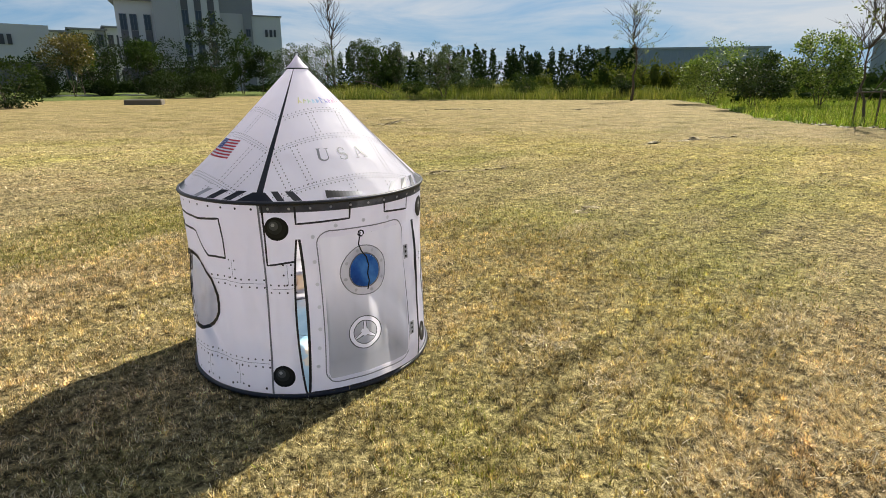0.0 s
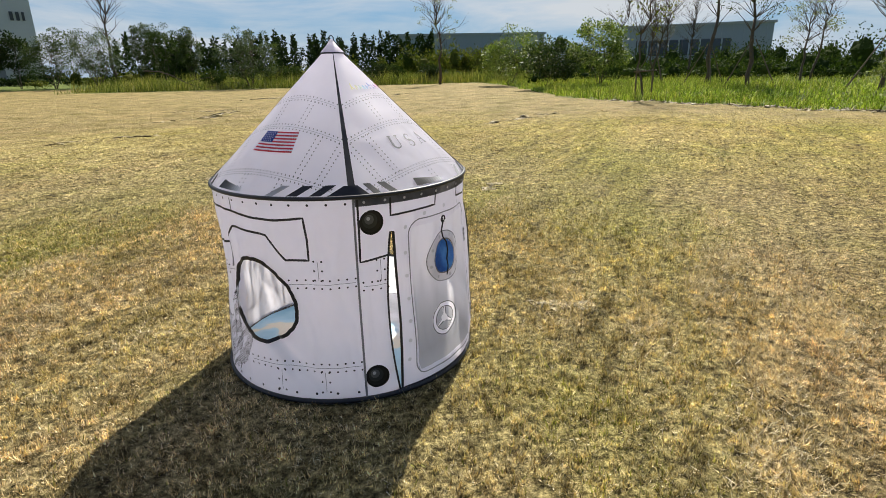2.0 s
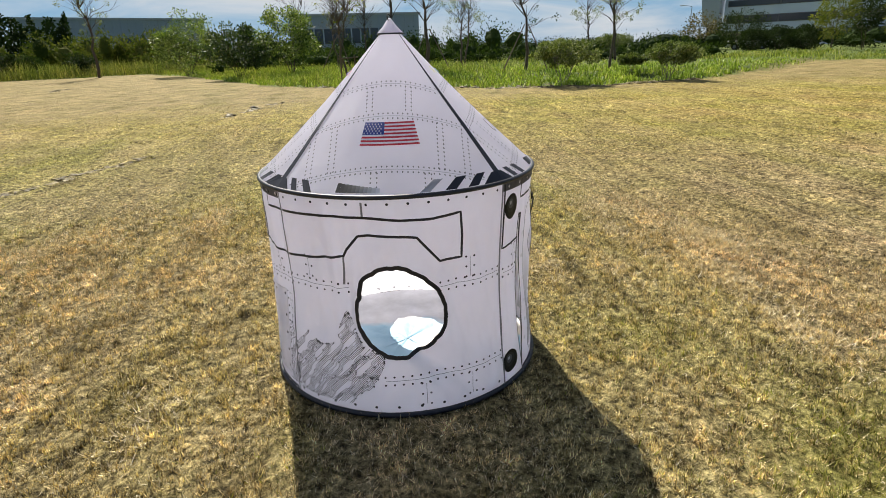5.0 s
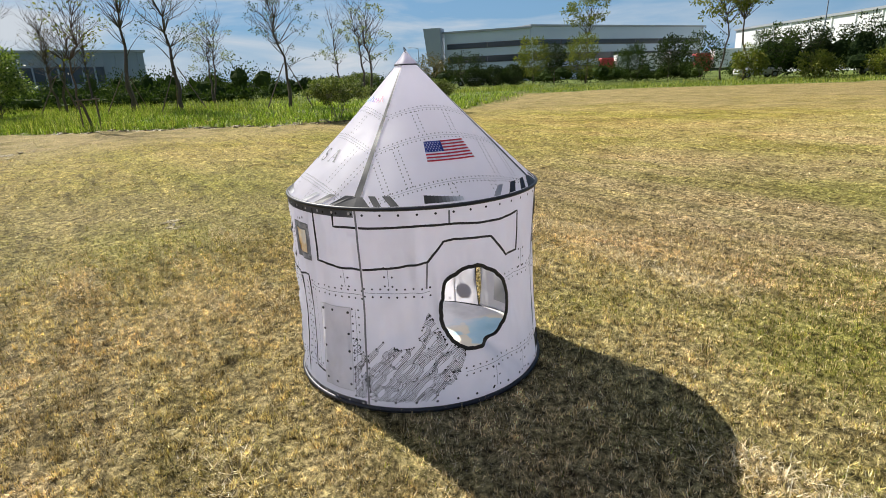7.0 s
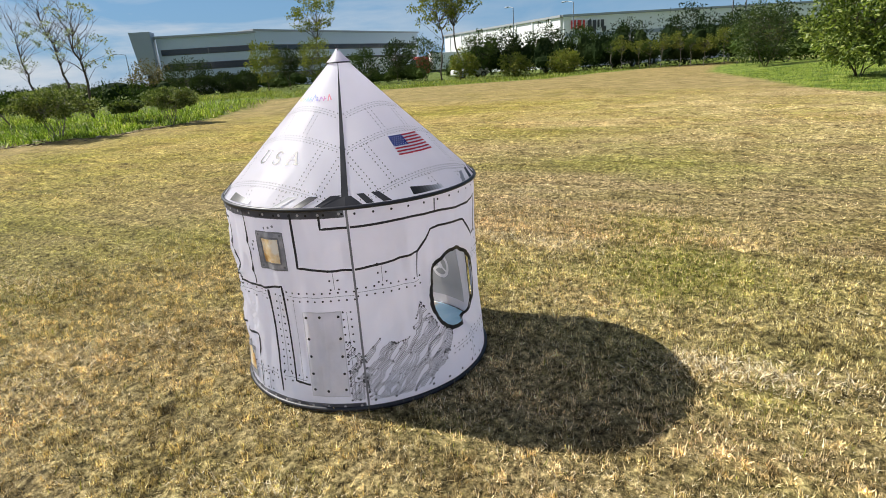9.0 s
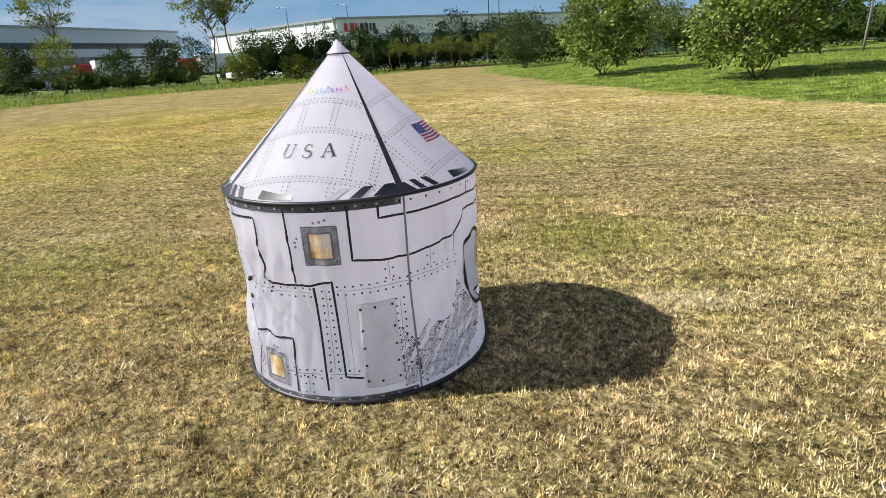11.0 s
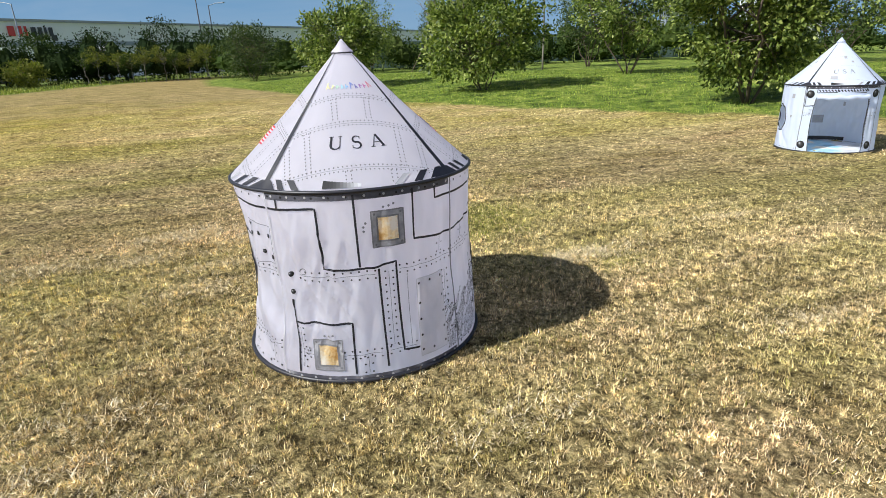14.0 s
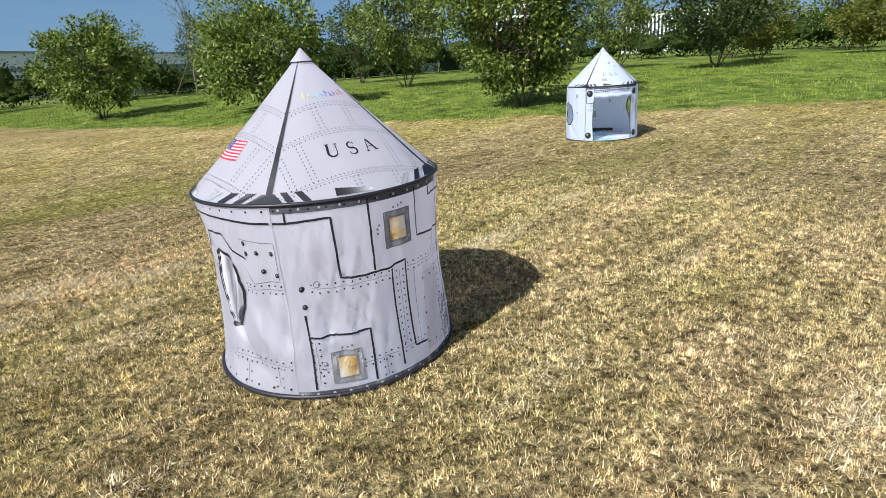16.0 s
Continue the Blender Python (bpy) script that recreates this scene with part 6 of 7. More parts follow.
for i, (x, y, h, w, b, per) in enumerate(((20.6, 23.5, 7.5, 3.0, 40, 4), (19.0, 19.3, 6.6, 3.8, 40, 11), (25.5, 22.4, 4.7, 3.2, 16, 16), (20.1, 14.6, 5.2, 3.0, 34, 12), (21.0, 11.1, 4.2, 2.2, 20, 14), (22.5, 30, 5.0, 2.4, 30, 3), (28.5, 34, 5.5, 3.0, 30, 2), (34.5, 16.8, 6.2, 2.0, 30, 0), (36, 19.5, 5.4, 3.2, 12, 22), (13.3, 44, 7.2, 3.6, 30, 22), (20.3, 27.2, 5.0, 2.2, 26, 0), (26, 39, 6.4, 3.2, 36, 1), (30.5, 26, 5.2, 3.0, 26, 6), (-12.7, 60.5, 10.5, 3.6, 30, 0), (34, 44, 6.6, 3.0, 30, 5))):
    tree("tree", x, y, h, w, LEAFP if per > 12 else LEAFD if i < 4 else LEAFO, BARK, "slender tree with bare upper branches" if per < 12 else "slender tree with sparse pale leaves", "tree", 160 + i, clumps=30, per=int(per * 2.2), leaf=0.09, clump_r=0.065, low=0.38, fork=0.42, bare=b, thick=0.052, group="young trees")
    if i in (0, 1, 3, 10):
        props(x, y, 1.9, i)
for i, (x, y, h, w) in enumerate(((14.65, 9.8, 1.32, 2.1), (17.75, 7.6, 1.25, 1.75), (37.5, 18.5, 1.7, 3.0), (18.6, 9.2, 0.7, 1.0))):
    tree("shrub", x, y, h, w, SHRUBLEAF, BARKPALE, "low spreading shrub with visible pale stems", "shrub", 190 + i, stems=9, fork=0.5, low=0.5, clumps=130, per=76, leaf=0.072, clump_r=0.065, group="spreading shrubs", thick=0.04)


def round_bush(x, y, h, w, seed):
    t = thing("round_bush", x, y, hgt(x, y) - 0.05, "clipped round dark green bush", "bush", "clipped bushes")
    r = np.random.RandomState(seed)
    k = 3600
    d = r.normal(0, 1, (k, 3))
    d /= np.linalg.norm(d, axis=1)[:, None]
    rho = r.uniform(0.72, 1.03, (k, 1)) * (1 + 0.06 * np.sin(d[:, :1] * 5 + seed) + 0.05 * np.sin(d[:, 1:2] * 7))
    P = d * rho * np.array([w / 2, w / 2, h * 0.5]) + np.array([0, 0, h * 0.52])
    leaf_mesh("foliage", leaves(P, d, 0.16, r), ROADDARK, t)
    pts = [((0, 0, -0.1), (math.cos(a) * w * 0.25, math.sin(a) * w * 0.25, h * 0.5)) for a in (0, 1.3, 2.6, 3.9, 5.2)]
    obj("stems", *merge([tube(q, [0.05, 0.02], 5) for q in pts]), BARK, t)
    return t


for i, (x, y, h, w) in enumerate(((60, 14.6, 2.0, 2.3), (60.5, 12.4, 2.1, 2.4), (60, 10.2, 2.1, 2.5), (-24.4, 48.6, 2.2, 3.3), (-21.7, 49.6, 2.1, 3.0), (-24.0, 30.2, 2.6, 3.6), (-36.4, 49.9, 1.8, 2.8), (-33.0, 53.5, 1.5, 1.9), (-29.5, 55.5, 1.7, 2.2))):
    round_bush(x, y, h, w, i)

# verge trees to the east, before the halls
EAST = [(59, 8.0, 5.0, 3.4, LEAFY, 0.15), (60, 2.9, 5.2, 3.8, LEAFY, 0.15), (61, -2.2, 4.2, 4.2, ROADLEAF, 0.2), (60, -8.4, 4.6, 4.2, ROADLEAF, 0.2), (58, -5.2, 4.4, 3.6, ROADDARK, 0.2), (48, -10.0, 2.8, 2.6, LEAFY, 0.12), (58, -14.5, 4.8, 4.2, ROADLEAF, 0.25), (59, -17.5, 5.0, 4.2, ROADDARK, 0.25), (58, -21.5, 5.2, 4.2, ROADDARK, 0.25), (57, -25.5, 4.8, 4.0, ROADLEAF, 0.2), (55, -29.5, 5.0, 4.2, ROADDARK, 0.25), (52, -34.5, 6.0, 4.4, ROADDARK, 0.25), (49, -38, 5.0, 4.0, ROADLEAF, 0.25), (62, 6, 5.0, 3.8, ROADDARK, 0.2), (66, 17, 4.2, 5.0, ROADDARK, 0.15), (70, 22, 4.0, 5.4, LEAFO, 0.15), (50, -15.5, 2.2, 3.2, LEAFY, 0.1), (49, -20, 2.0, 3.0, LEAFY, 0.1)]
for i, (x, y, h, w, kk, lo) in enumerate(EAST):
    tree("tree", x, y, h, w, kk, BARK, "leafy green roadside tree with a low crown", "tree", 200 + i, stems=2, fork=0.35, low=lo, clumps=80, per=29, leaf=0.22, clump_r=0.12, group="roadside trees")
for i, (x, y, h) in enumerate(((66, 2.8, 10.5), (54.5, -9.2, 9.6), (54.2, -11.0, 10.2))):
    tree("tree", x, y, h, 5.2, LEAFY, BARK, "tall slim tree with a high light crown", "tree", 230 + i, clumps=72, per=30, leaf=0.26, low=0.55, fork=0.5, clump_r=0.09, thick=0.034, group="tall roadside trees")
for i in range(13):
    k = i / 12
    x, y = 49.5 - 12.5 * k, -25.0 - 8.5 * k + 0.3 * math.sin(i * 2.1)
    tree("tree", x, y, 2.7 + 0.3 * math.sin(i * 1.7), 1.9, LEAFY if i % 3 else ROADLEAF, BARKPALE, "small round-headed tree in a row", "tree", 240 + i, clumps=34, per=24, leaf=0.15, low=0.52, fork=0.48, clump_r=0.13, thick=0.045, group="tree row")
# north west, before the flats
for i, (x, y, h, w, kk, lo, st) in enumerate(((-34.6, 51.6, 5.6, 4.4, LEAFO, 0.4, 3), (-35.6, 54.5, 5.8, 3.8, ROADLEAF, 0.35, 2), (-31.2, 57.6, 5.6, 3.4, ROADLEAF, 0.4, 2), (-37.5, 60, 5.8, 5.0, ROADDARK, 0.08, 3), (-34.0, 61, 5.6, 5.0, ROADDARK, 0.08, 3), (-31.0, 62, 5.2, 5.0, ROADDARK, 0.08, 3), (-23.4, 55.6, 7.0, 3.7, ROADDARK, 0.3, 2), (-22.3, 60.0, 5.4, 2.6, ROADLEAF, 0.25, 4), (-20.2, 60.0, 5.0, 2.8, ROADDARK, 0.2, 3), (-27.5, 62, 3.6, 3.4, ROADDARK, 0.05, 3), (-25.5, 63, 3.0, 3.4, ROADDARK, 0.05, 3), (-40, 63, 5.0, 4.4, ROADDARK, 0.1, 3), (-43, 60, 4.6, 4.0, ROADDARK, 0.1, 3))):
    tree("tree", x, y, h, w, kk, BARK, "dark green garden tree before the flats" if kk is not LEAFO else "garden tree with rusty autumn leaves", "tree", 260 + i, stems=st, fork=0.4, low=lo, clumps=90, per=34, leaf=0.22, clump_r=0.11, group="garden trees")


def woods(name, path, hmin, hmax, depth, mat, label, seed, k=9000, leaf=0.5, spire=False, crowns=60, rad=1.6):
    """A far belt of growth as one mass of leaves: many crowns of their own height and width, with gaps."""
    r = np.random.RandomState(seed)
    path = np.asarray(path, float)
    cum = np.concatenate([[0], np.cumsum(np.hypot(*(path[1:] - path[:-1]).T))])
    s = np.sort(r.uniform(0, cum[-1], crowns))
    cx, cy = np.interp(s, cum, path[:, 0]) + r.normal(0, depth / 3, crowns), np.interp(s, cum, path[:, 1]) + r.normal(0, depth / 3, crowns)
    ch = hmin + (hmax - hmin) * r.uniform(0, 1, crowns) ** 1.3
    cr = rad * r.uniform(0.6, 1.3, crowns)
    w = r.randint(0, crowns, k)
    d = r.normal(0, 1, (k, 3))
    d /= np.linalg.norm(d, axis=1)[:, None]
    u = r.uniform(0.2, 0.97, k) ** 0.7
    if spire:
        lv = r.uniform(0.05, 1.0, k)
        rr = cr[w] * (1.02 - lv) ** 0.8 * u * (0.75 + 0.25 * np.sin(lv * 40))
        a = r.uniform(0, 6.283, k)
        x, y, z = cx[w] + np.cos(a) * rr, cy[w] + np.sin(a) * rr, lv * ch[w]
    else:
        lump = 1 + 0.22 * np.sin(d[:, 0] * 5 + w) * np.sin(d[:, 2] * 6 + 2 * w)
        x, y = cx[w] + d[:, 0] * u * cr[w] * lump, cy[w] + d[:, 1] * u * cr[w] * lump
        z = ch[w] * 0.52 + d[:, 2] * u * ch[w] * 0.5 * lump
    P = np.stack([x, y, height(x, y) + np.maximum(z, 0.03)], 1)
    V = leaves(P, d + np.array([0, 0, 0.3]), leaf, r)
    # dense dark hearts inside the crowns
    F = np.arange(len(V)).reshape(-1, 4).tolist()
    V = V.tolist()
    if not spire:
        for i in range(crowns):
            g0 = hgt(cx[i], cy[i])
            o = len(V)
            for a in range(5):
                for b in range(9):
                    la, lo = -1.2 + 2.6 * a / 4, 2 * math.pi * b / 9
                    j = r.uniform(0.38, 0.6)
                    V.append((cx[i] + math.cos(la) * math.cos(lo) * cr[i] * j, cy[i] + math.cos(la) * math.sin(lo) * cr[i] * j, g0 + ch[i] * 0.5 + math.sin(la) * ch[i] * 0.5 * j))
            for a in range(4):
                for b in range(9):
                    F.append((o + a * 9 + b, o + a * 9 + (b + 1) % 9, o + a * 9 + 9 + (b + 1) % 9, o + a * 9 + 9 + b))
            F.append(tuple(o + 36 + b for b in range(9)))
    return tagged(obj(name, V, F, mat), label, "woods", kind="stuff")


def ring(a0, a1, d0, d1, n=12):
    return [(math.sin(radians(a0 + (a1 - a0) * i / n)) * (d0 + (d1 - d0) * i / n) - 1.5, math.cos(radians(a0 + (a1 - a0) * i / n)) * (d0 + (d1 - d0) * i / n) + 2) for i in range(n + 1)]


woods("conifer_belt", ring(-9, 18, 86, 82), 4.0, 6.2, 7, WOODD, "dark row of distant conifers", 1, 32000, 0.44, True, 170, 1.5)
woods("undergrowth", ring(-14, 30, 60, 57), 0.5, 1.7, 6, WOODY, "green undergrowth beyond the field", 2, 16000, 0.2, False, 70, 1.1)
woods("young_wood", ring(12, 34, 70, 60), 1.8, 4.0, 8, WOODY, "belt of young yellow-green trees", 3, 16000, 0.3, False, 60, 1.1)
woods("undergrowth", ring(30, 56, 58, 54), 1.4, 3.4, 7, WOODG, "green undergrowth before the low hall", 10, 16000, 0.22, False, 60, 1.4)
woods("far_hedge", ring(28, 74, 66, 70), 1.2, 2.4, 10, WOODD, "distant dark hedge beyond the meadow", 4, 27000, 0.18, False, 170, 1.8)
woods("meadow_growth", ring(36, 72, 46, 44), 0.5, 1.6, 9, WOODG, "brown and green growth behind the meadow", 5, 12000, 0.24, False, 90, 1.0)
woods("roadside_hedge", ring(70, 104, 76, 70), 1.0, 2.6, 6, WOODG, "dark hedge along the road", 6, 20000, 0.22, False, 100, 1.5)
woods("roadside_hedge", ring(104, 133, 66, 58), 2.2, 5.0, 6, WOODD, "dark hedge along the road", 7, 30000, 0.24, False, 90, 1.5)
woods("garden_hedge", ring(-42, -14, 80, 84), 0.7, 2.0, 5, WOODD, "dark hedge before the flats", 8, 16000, 0.26, False, 70, 1.5)
woods("far_wood", ring(130, 216, 46, 44), 1.2, 3.8, 9, WOODG, "belt of green trees behind the lawn", 9, 31000, 0.23, False, 130, 1.7)


# ---- buildings ----
RENDERW = plain("pale_render", (0.56, 0.55, 0.57), 0.85, vary=0.08, scale=0.6, bumpy=0.15)
RENDERM = plain("mid_grey_render", (0.40, 0.39, 0.41), 0.85, vary=0.08, scale=0.6, bumpy=0.15)
RENDERG = plain("grey_render", (0.24, 0.24, 0.26), 0.85, vary=0.10, scale=0.6, bumpy=0.15)
RENDERD = plain("dark_render", (0.11, 0.11, 0.125), 0.85, vary=0.12, scale=0.6)
CLADW = plain("white_cladding", (0.84, 0.85, 0.86), 0.5, vary=0.06, scale=0.4)
CLADB = plain("blue_grey_cladding", (0.50, 0.57, 0.66), 0.45, vary=0.06, scale=0.4)
CLADG = plain("grey_cladding", (0.30, 0.34, 0.40), 0.45, vary=0.08, scale=0.4)
GLASSD = plain("dark_window_glass", (0.03, 0.04, 0.055), 0.12, vary=0.3, scale=0.5)
FENCEG = plain("green_fence_mesh", (0.022, 0.05, 0.036), 0.7, vary=0.2)
ROOFG = plain("roof_sheet", (0.33, 0.35, 0.38), 0.5, vary=0.08, scale=0.4)
SIGNR = plain("red_sign", (0.55, 0.05, 0.05), 0.5)
SIGND = plain("dark_sign", (0.05, 0.05, 0.06), 0.5)
TRUCKR = plain("red_truck_paint", (0.42, 0.03, 0.03), 0.35)
CARW = plain("white_car_paint", (0.7, 0.7, 0.72), 0.3)
TYRE = plain("tyre_rubber", (0.02, 0.02, 0.02), 0.8)
OLDCONC = plain("weathered_concrete", (0.17, 0.145, 0.11), 0.9, vary=0.3, bumpy=0.4)
CONCRETE = plain("concrete", (0.4, 0.39, 0.37), 0.85, vary=0.12, bumpy=0.3)


def block(t, name, x0, y0, z0, x1, y1, z1, mat, label="", bevel=0.0):
    return part(name, box_bm(x0, y0, z0, x1, y1, z1, bevel), mat, t, label)


def window(t, x, z, w, h, y, parts=2):
    """A window on a front that faces -y at depth y: frame, panes, set into a shallow reveal."""
    f = block(t, "window", x - w / 2 - 0.08, y - 0.06, z - 0.08, x + w / 2 + 0.08, y + 0.1, z + h + 0.08, RENDERD)
    for i in range(parts):
        a = x - w / 2 + w * i / parts + 0.03
        block(f, "pane", a, y - 0.09, z, a + w / parts - 0.06, y - 0.05, z + h, GLASSD)
    return f


def bars(t, x, z, widths, h, y, mat):
    """Writing stood in for by plain bars."""
    for w in widths:
        block(t, "sign_bar", x, y - 0.12, z, x + w, y, z + h, mat)
        x += w + h * 0.25


def flats():
    t = thing("apartment_building", -51.4, 85.6, 0, "grey and white rendered block of flats", "building", turn=24)
    block(t, "wall", 1.6, 0, 0, 6.7, 12, 3.7, RENDERD, "dark grey plinth storey")
    block(t, "wall", 1.6, 0.02, 3.7, 6.7, 12, 13.1, RENDERW, "pale rendered wall")
    block(t, "wall", 6.7, -1.4, 0, 10.4, 12, 3.7, RENDERD, "dark grey plinth storey")
    # the mid grey render carries this side's shade in its colour
    block(t, "wall", 6.7, -1.38, 4.0, 10.0, 12, 16.2, RENDERM, "blank rendered wall, its shade put into grey")
    block(t, "trim", 6.6, -1.5, 3.7, 10.6, 11.9, 4.0, RENDERW, "white band over the plinth")
    block(t, "wall", 10.0, -0.9, 4.0, 15.9, 12, 16.2, RENDERW, "pale rendered wall with tall windows")
    block(t, "wall", 10.4, -0.88, 0, 15.9, 12, 4.0, RENDERD, "dark grey plinth storey")
    block(t, "wall", 15.9, -0.5, 11.9, 20.8, 12, 17.4, RENDERG, "dark grey roof storey")
    block(t, "wall", 15.9, -0.6, 0, 19.2, 12, 11.9, RENDERM, "pale rendered wall")
    block(t, "wall", 19.2, -0.9, 0, 20.5, 12, 12.4, RENDERG, "grey rendered stair wall")
    block(t, "wall", 20.5, -0.6, 0, 24.9, 11, 11.6, RENDERW, "pale rendered lower wing")
    block(t, "roof", 0.8, -1.0, 13.1, 6.68, 12.5, 13.4, RENDERG)
    block(t, "roof", 6.4, -1.9, 16.2, 16.1, 12.5, 16.6, RENDERG)
    block(t, "roof", 20.52, -0.75, 11.6, 25.1, 11.3, 11.8, RENDERG)
    for xs, y, zs in (((2.55, 3.9, 5.75), 0.0, (9.1, 5.4)), ((11.0, 12.85, 14.7), -0.9, (13.6, 9.9, 5.6, 1.3))):
        for x in xs:
            for z in zs:
                window(t, x, z, 0.8, 2.1, y)
                block(t, "window_panel", x - 0.48, y - 0.05, z - 1.5, x + 0.48, y + 0.1, z - 0.1, RENDERD)
    window(t, 19.85, 8.6, 0.6, 1.0, -0.9)
    bars(t, 22.4, 8.6, (0.4, 0.4, 0.3), 1.1, -0.6, SIGND)
    return t


def flats_west():
    t = thing("apartment_building", -58.6, 67.6, 0, "pale block of flats with a dark ground floor", "building", turn=40)
    block(t, "wall", -8, 0, 0, 9.4, 12, 4.0, RENDERD, "dark grey plinth storey")
    block(t, "wall", 1.6, 0.02, 4.0, 9.4, 12, 8.4, RENDERW, "pale rendered wall")
    block(t, "wall", -8, -0.5, 4.0, 1.6, 12, 13.0, RENDERW, "pale rendered wall")
    block(t, "roof", -8.5, -1.0, 13.0, 2.0, 12.4, 13.4, RENDERG)
    for x in (-6.5, -3.6, -0.6):
        for z in (1.0, 5.0, 9.0):
            window(t, x, z, 1.3, 2.4, -0.5 if z > 4 else 0.0)
    bars(t, 3.4, 6.0, (0.3, 0.7, 0.45), 1.2, 0.0, SIGND)
    return t


def terrace(x, y, turn, h):
    t = thing("apartment_building", x, y, 0, "distant pale flats with flat roofs", "building", "distant flats", turn)
    block(t, "wall", -3, 0, 0, 3, 9, h, RENDERW)
    block(t, "roof", -3.6, -0.8, h, 3.6, 9.4, h + 0.35, RENDERG)
    block(t, "wall", 1.4, -0.4, 0, 3.02, 9, h - 0.05, RENDERG)
    for wx in (-2.2, -0.6, 2.2):
        for z in (2.0, 5.4, 8.8):
            window(t, wx, z, 0.9, 2.2, -0.4 if wx > 1 else 0.0)
    return t


flats()
flats_west()
for i in range(3):
    terrace(-79.5 + i * 5.2, 114 + i * 3.4, 34, 11.2 + 0.6 * i)


def hall(name, a, b, h, depth, wall_mat, label, strips=(), fins=0):
    """A long low hall whose front runs from a to b."""
    a, b = Vector(a), Vector(b)
    L = (b - a).length
    turn = math.degrees(math.atan2(b.y - a.y, b.x - a.x))
    t = thing(name, a.x, a.y, 0, label, "building", turn=turn)
    block(t, "wall", 0, 0, 0, L, depth, h, wall_mat)
    block(t, "roof", -0.3, -0.3, h, L + 0.3, depth + 0.3, h + 0.35, ROOFG)
    for z0, z1, x0, x1 in strips:
        k = max(1, int((x1 - x0) / 6.0))
        st = block(t, "window_band", x0, -0.08, z0, x1, 0.1, z1, RENDERD)
        for i in range(k):
            w = (x1 - x0) / k
            block(st, "pane", x0 + i * w + 0.12, -0.14, z0 + 0.1, x0 + (i + 1) * w - 0.12, -0.06, z1 - 0.1, GLASSD)
    for i in range(fins):
        x = L * (i + 0.5) / fins
        block(t, "pilaster", x - 0.12, -0.16, 0.2, x + 0.12, 0.0, h - 0.02, wall_mat)
    return t


# fronts are given from left to right as seen from the field
hall("long_hall", (26.4, 110), (54, 104), 7.4, 14, CLADG, "long low grey hall beyond the trees", [(2.4, 4.6, 14, 22)], 24)
hall("long_hall", (58, 84), (75, 70.5), 7.0, 14, CLADG, "long low grey hall with a window band", [(2.6, 5.0, 2, 16)], 14)
hall("office_hall", (107.7, 30.0), (106.6, 13.5), 9.3, 30, CLADB, "pale office building with dark window bands", [(1.4, 2.6, 0.5, 16.4), (3.8, 5.0, 0.5, 16.4), (6.4, 7.4, 0.5, 16.4)], 0)
hall("office_hall", (106.7, 13.4), (137.5, -20.6), 9.6, 30, CLADB, "pale office building with dark window bands", [(1.4, 2.6, 0.5, 45), (3.8, 5.0, 0.5, 45), (6.4, 7.4, 0.5, 45)], 0)
t = thing("stair_tower", 106.4, 30.3, 0, "slanted grey glazed tower at the building's corner", "building", turn=-87)
bm = box_bm(-3.3, -0.6, 3.4, 0.0, 3, 10.3)
for v in bm.verts:
    if v.co.z < 5:
        v.co.x += 0.8 if v.co.x < -2 else 0
part("wall", bm, CLADG, t)
block(t, "column", -3.2, 0, 0, -2.8, 0.5, 3.4, CLADG)
block(t, "column", -0.9, 0, 0, -0.4, 0.5, 3.4, CLADG)
block(t, "wall", -2.0, 0.6, 0, 0.0, 5, 3.38, GLASSD)
hall("logistics_hall", (127, -25), (89.6, -36.6), 7.9, 20, CLADW, "white end wall of the logistics hall", [], 8)
HALL_TURN = math.degrees(math.atan2(-150, -4))
hall("logistics_hall", (89.2, -37), (85.2, -187), 7.9, 60, CLADW, "long white logistics hall with a grey stripe", [(1.2, 3.4, 12, 140)], 0)
t = thing("wall_stripe", 89.2, -37, 0, "grey stripe panel along the white hall", "cladding", turn=HALL_TURN)
block(t, "panel", 0.5, -0.2, 4.7, 149, -0.003, 5.3, CLADG)
t = thing("hall_sign", 89.2, -37, 0, "red and dark sign on the white hall", "sign", turn=HALL_TURN)
bars(t, 1.2, 6.0, (0.8, 0.6, 0.3), 1.3, -0.21, SIGNR)
bars(t, 4.1, 6.0, (0.6, 0.5, 0.3, 0.5), 1.2, -0.21, SIGND)
bars(t, 4.8, 5.4, (0.7,), 0.8, -0.21, SIGND)
bars(t, 6.6, 5.4, (0.7,), 0.8, -0.21, SIGND)
hall("office_block", (22, -150), (14, -152), 27, 12, CLADG, "tall grey glazed office block", [(2 + 3 * k, 4 + 3 * k, 0.5, 7.7) for k in range(8)], 6)
hall("office_block", (4, -118), (-9, -118), 13, 12, CLADW, "white gridded office block", [(1.6 + 2.4 * k, 3.2 + 2.4 * k, 0.3, 12.6) for k in range(5)], 14)
hall("finned_hall", (-18, -82), (-30, -78), 5.4, 12, CLADW, "white hall with close upright fins", [(0.6, 4.8, 0.2, 12.4)], 26)
hall("finned_hall", (-45, -72), (-62, -60), 4.0, 12, CLADW, "white hall with close upright fins", [(0.6, 3.4, 0.2, 20)], 22)

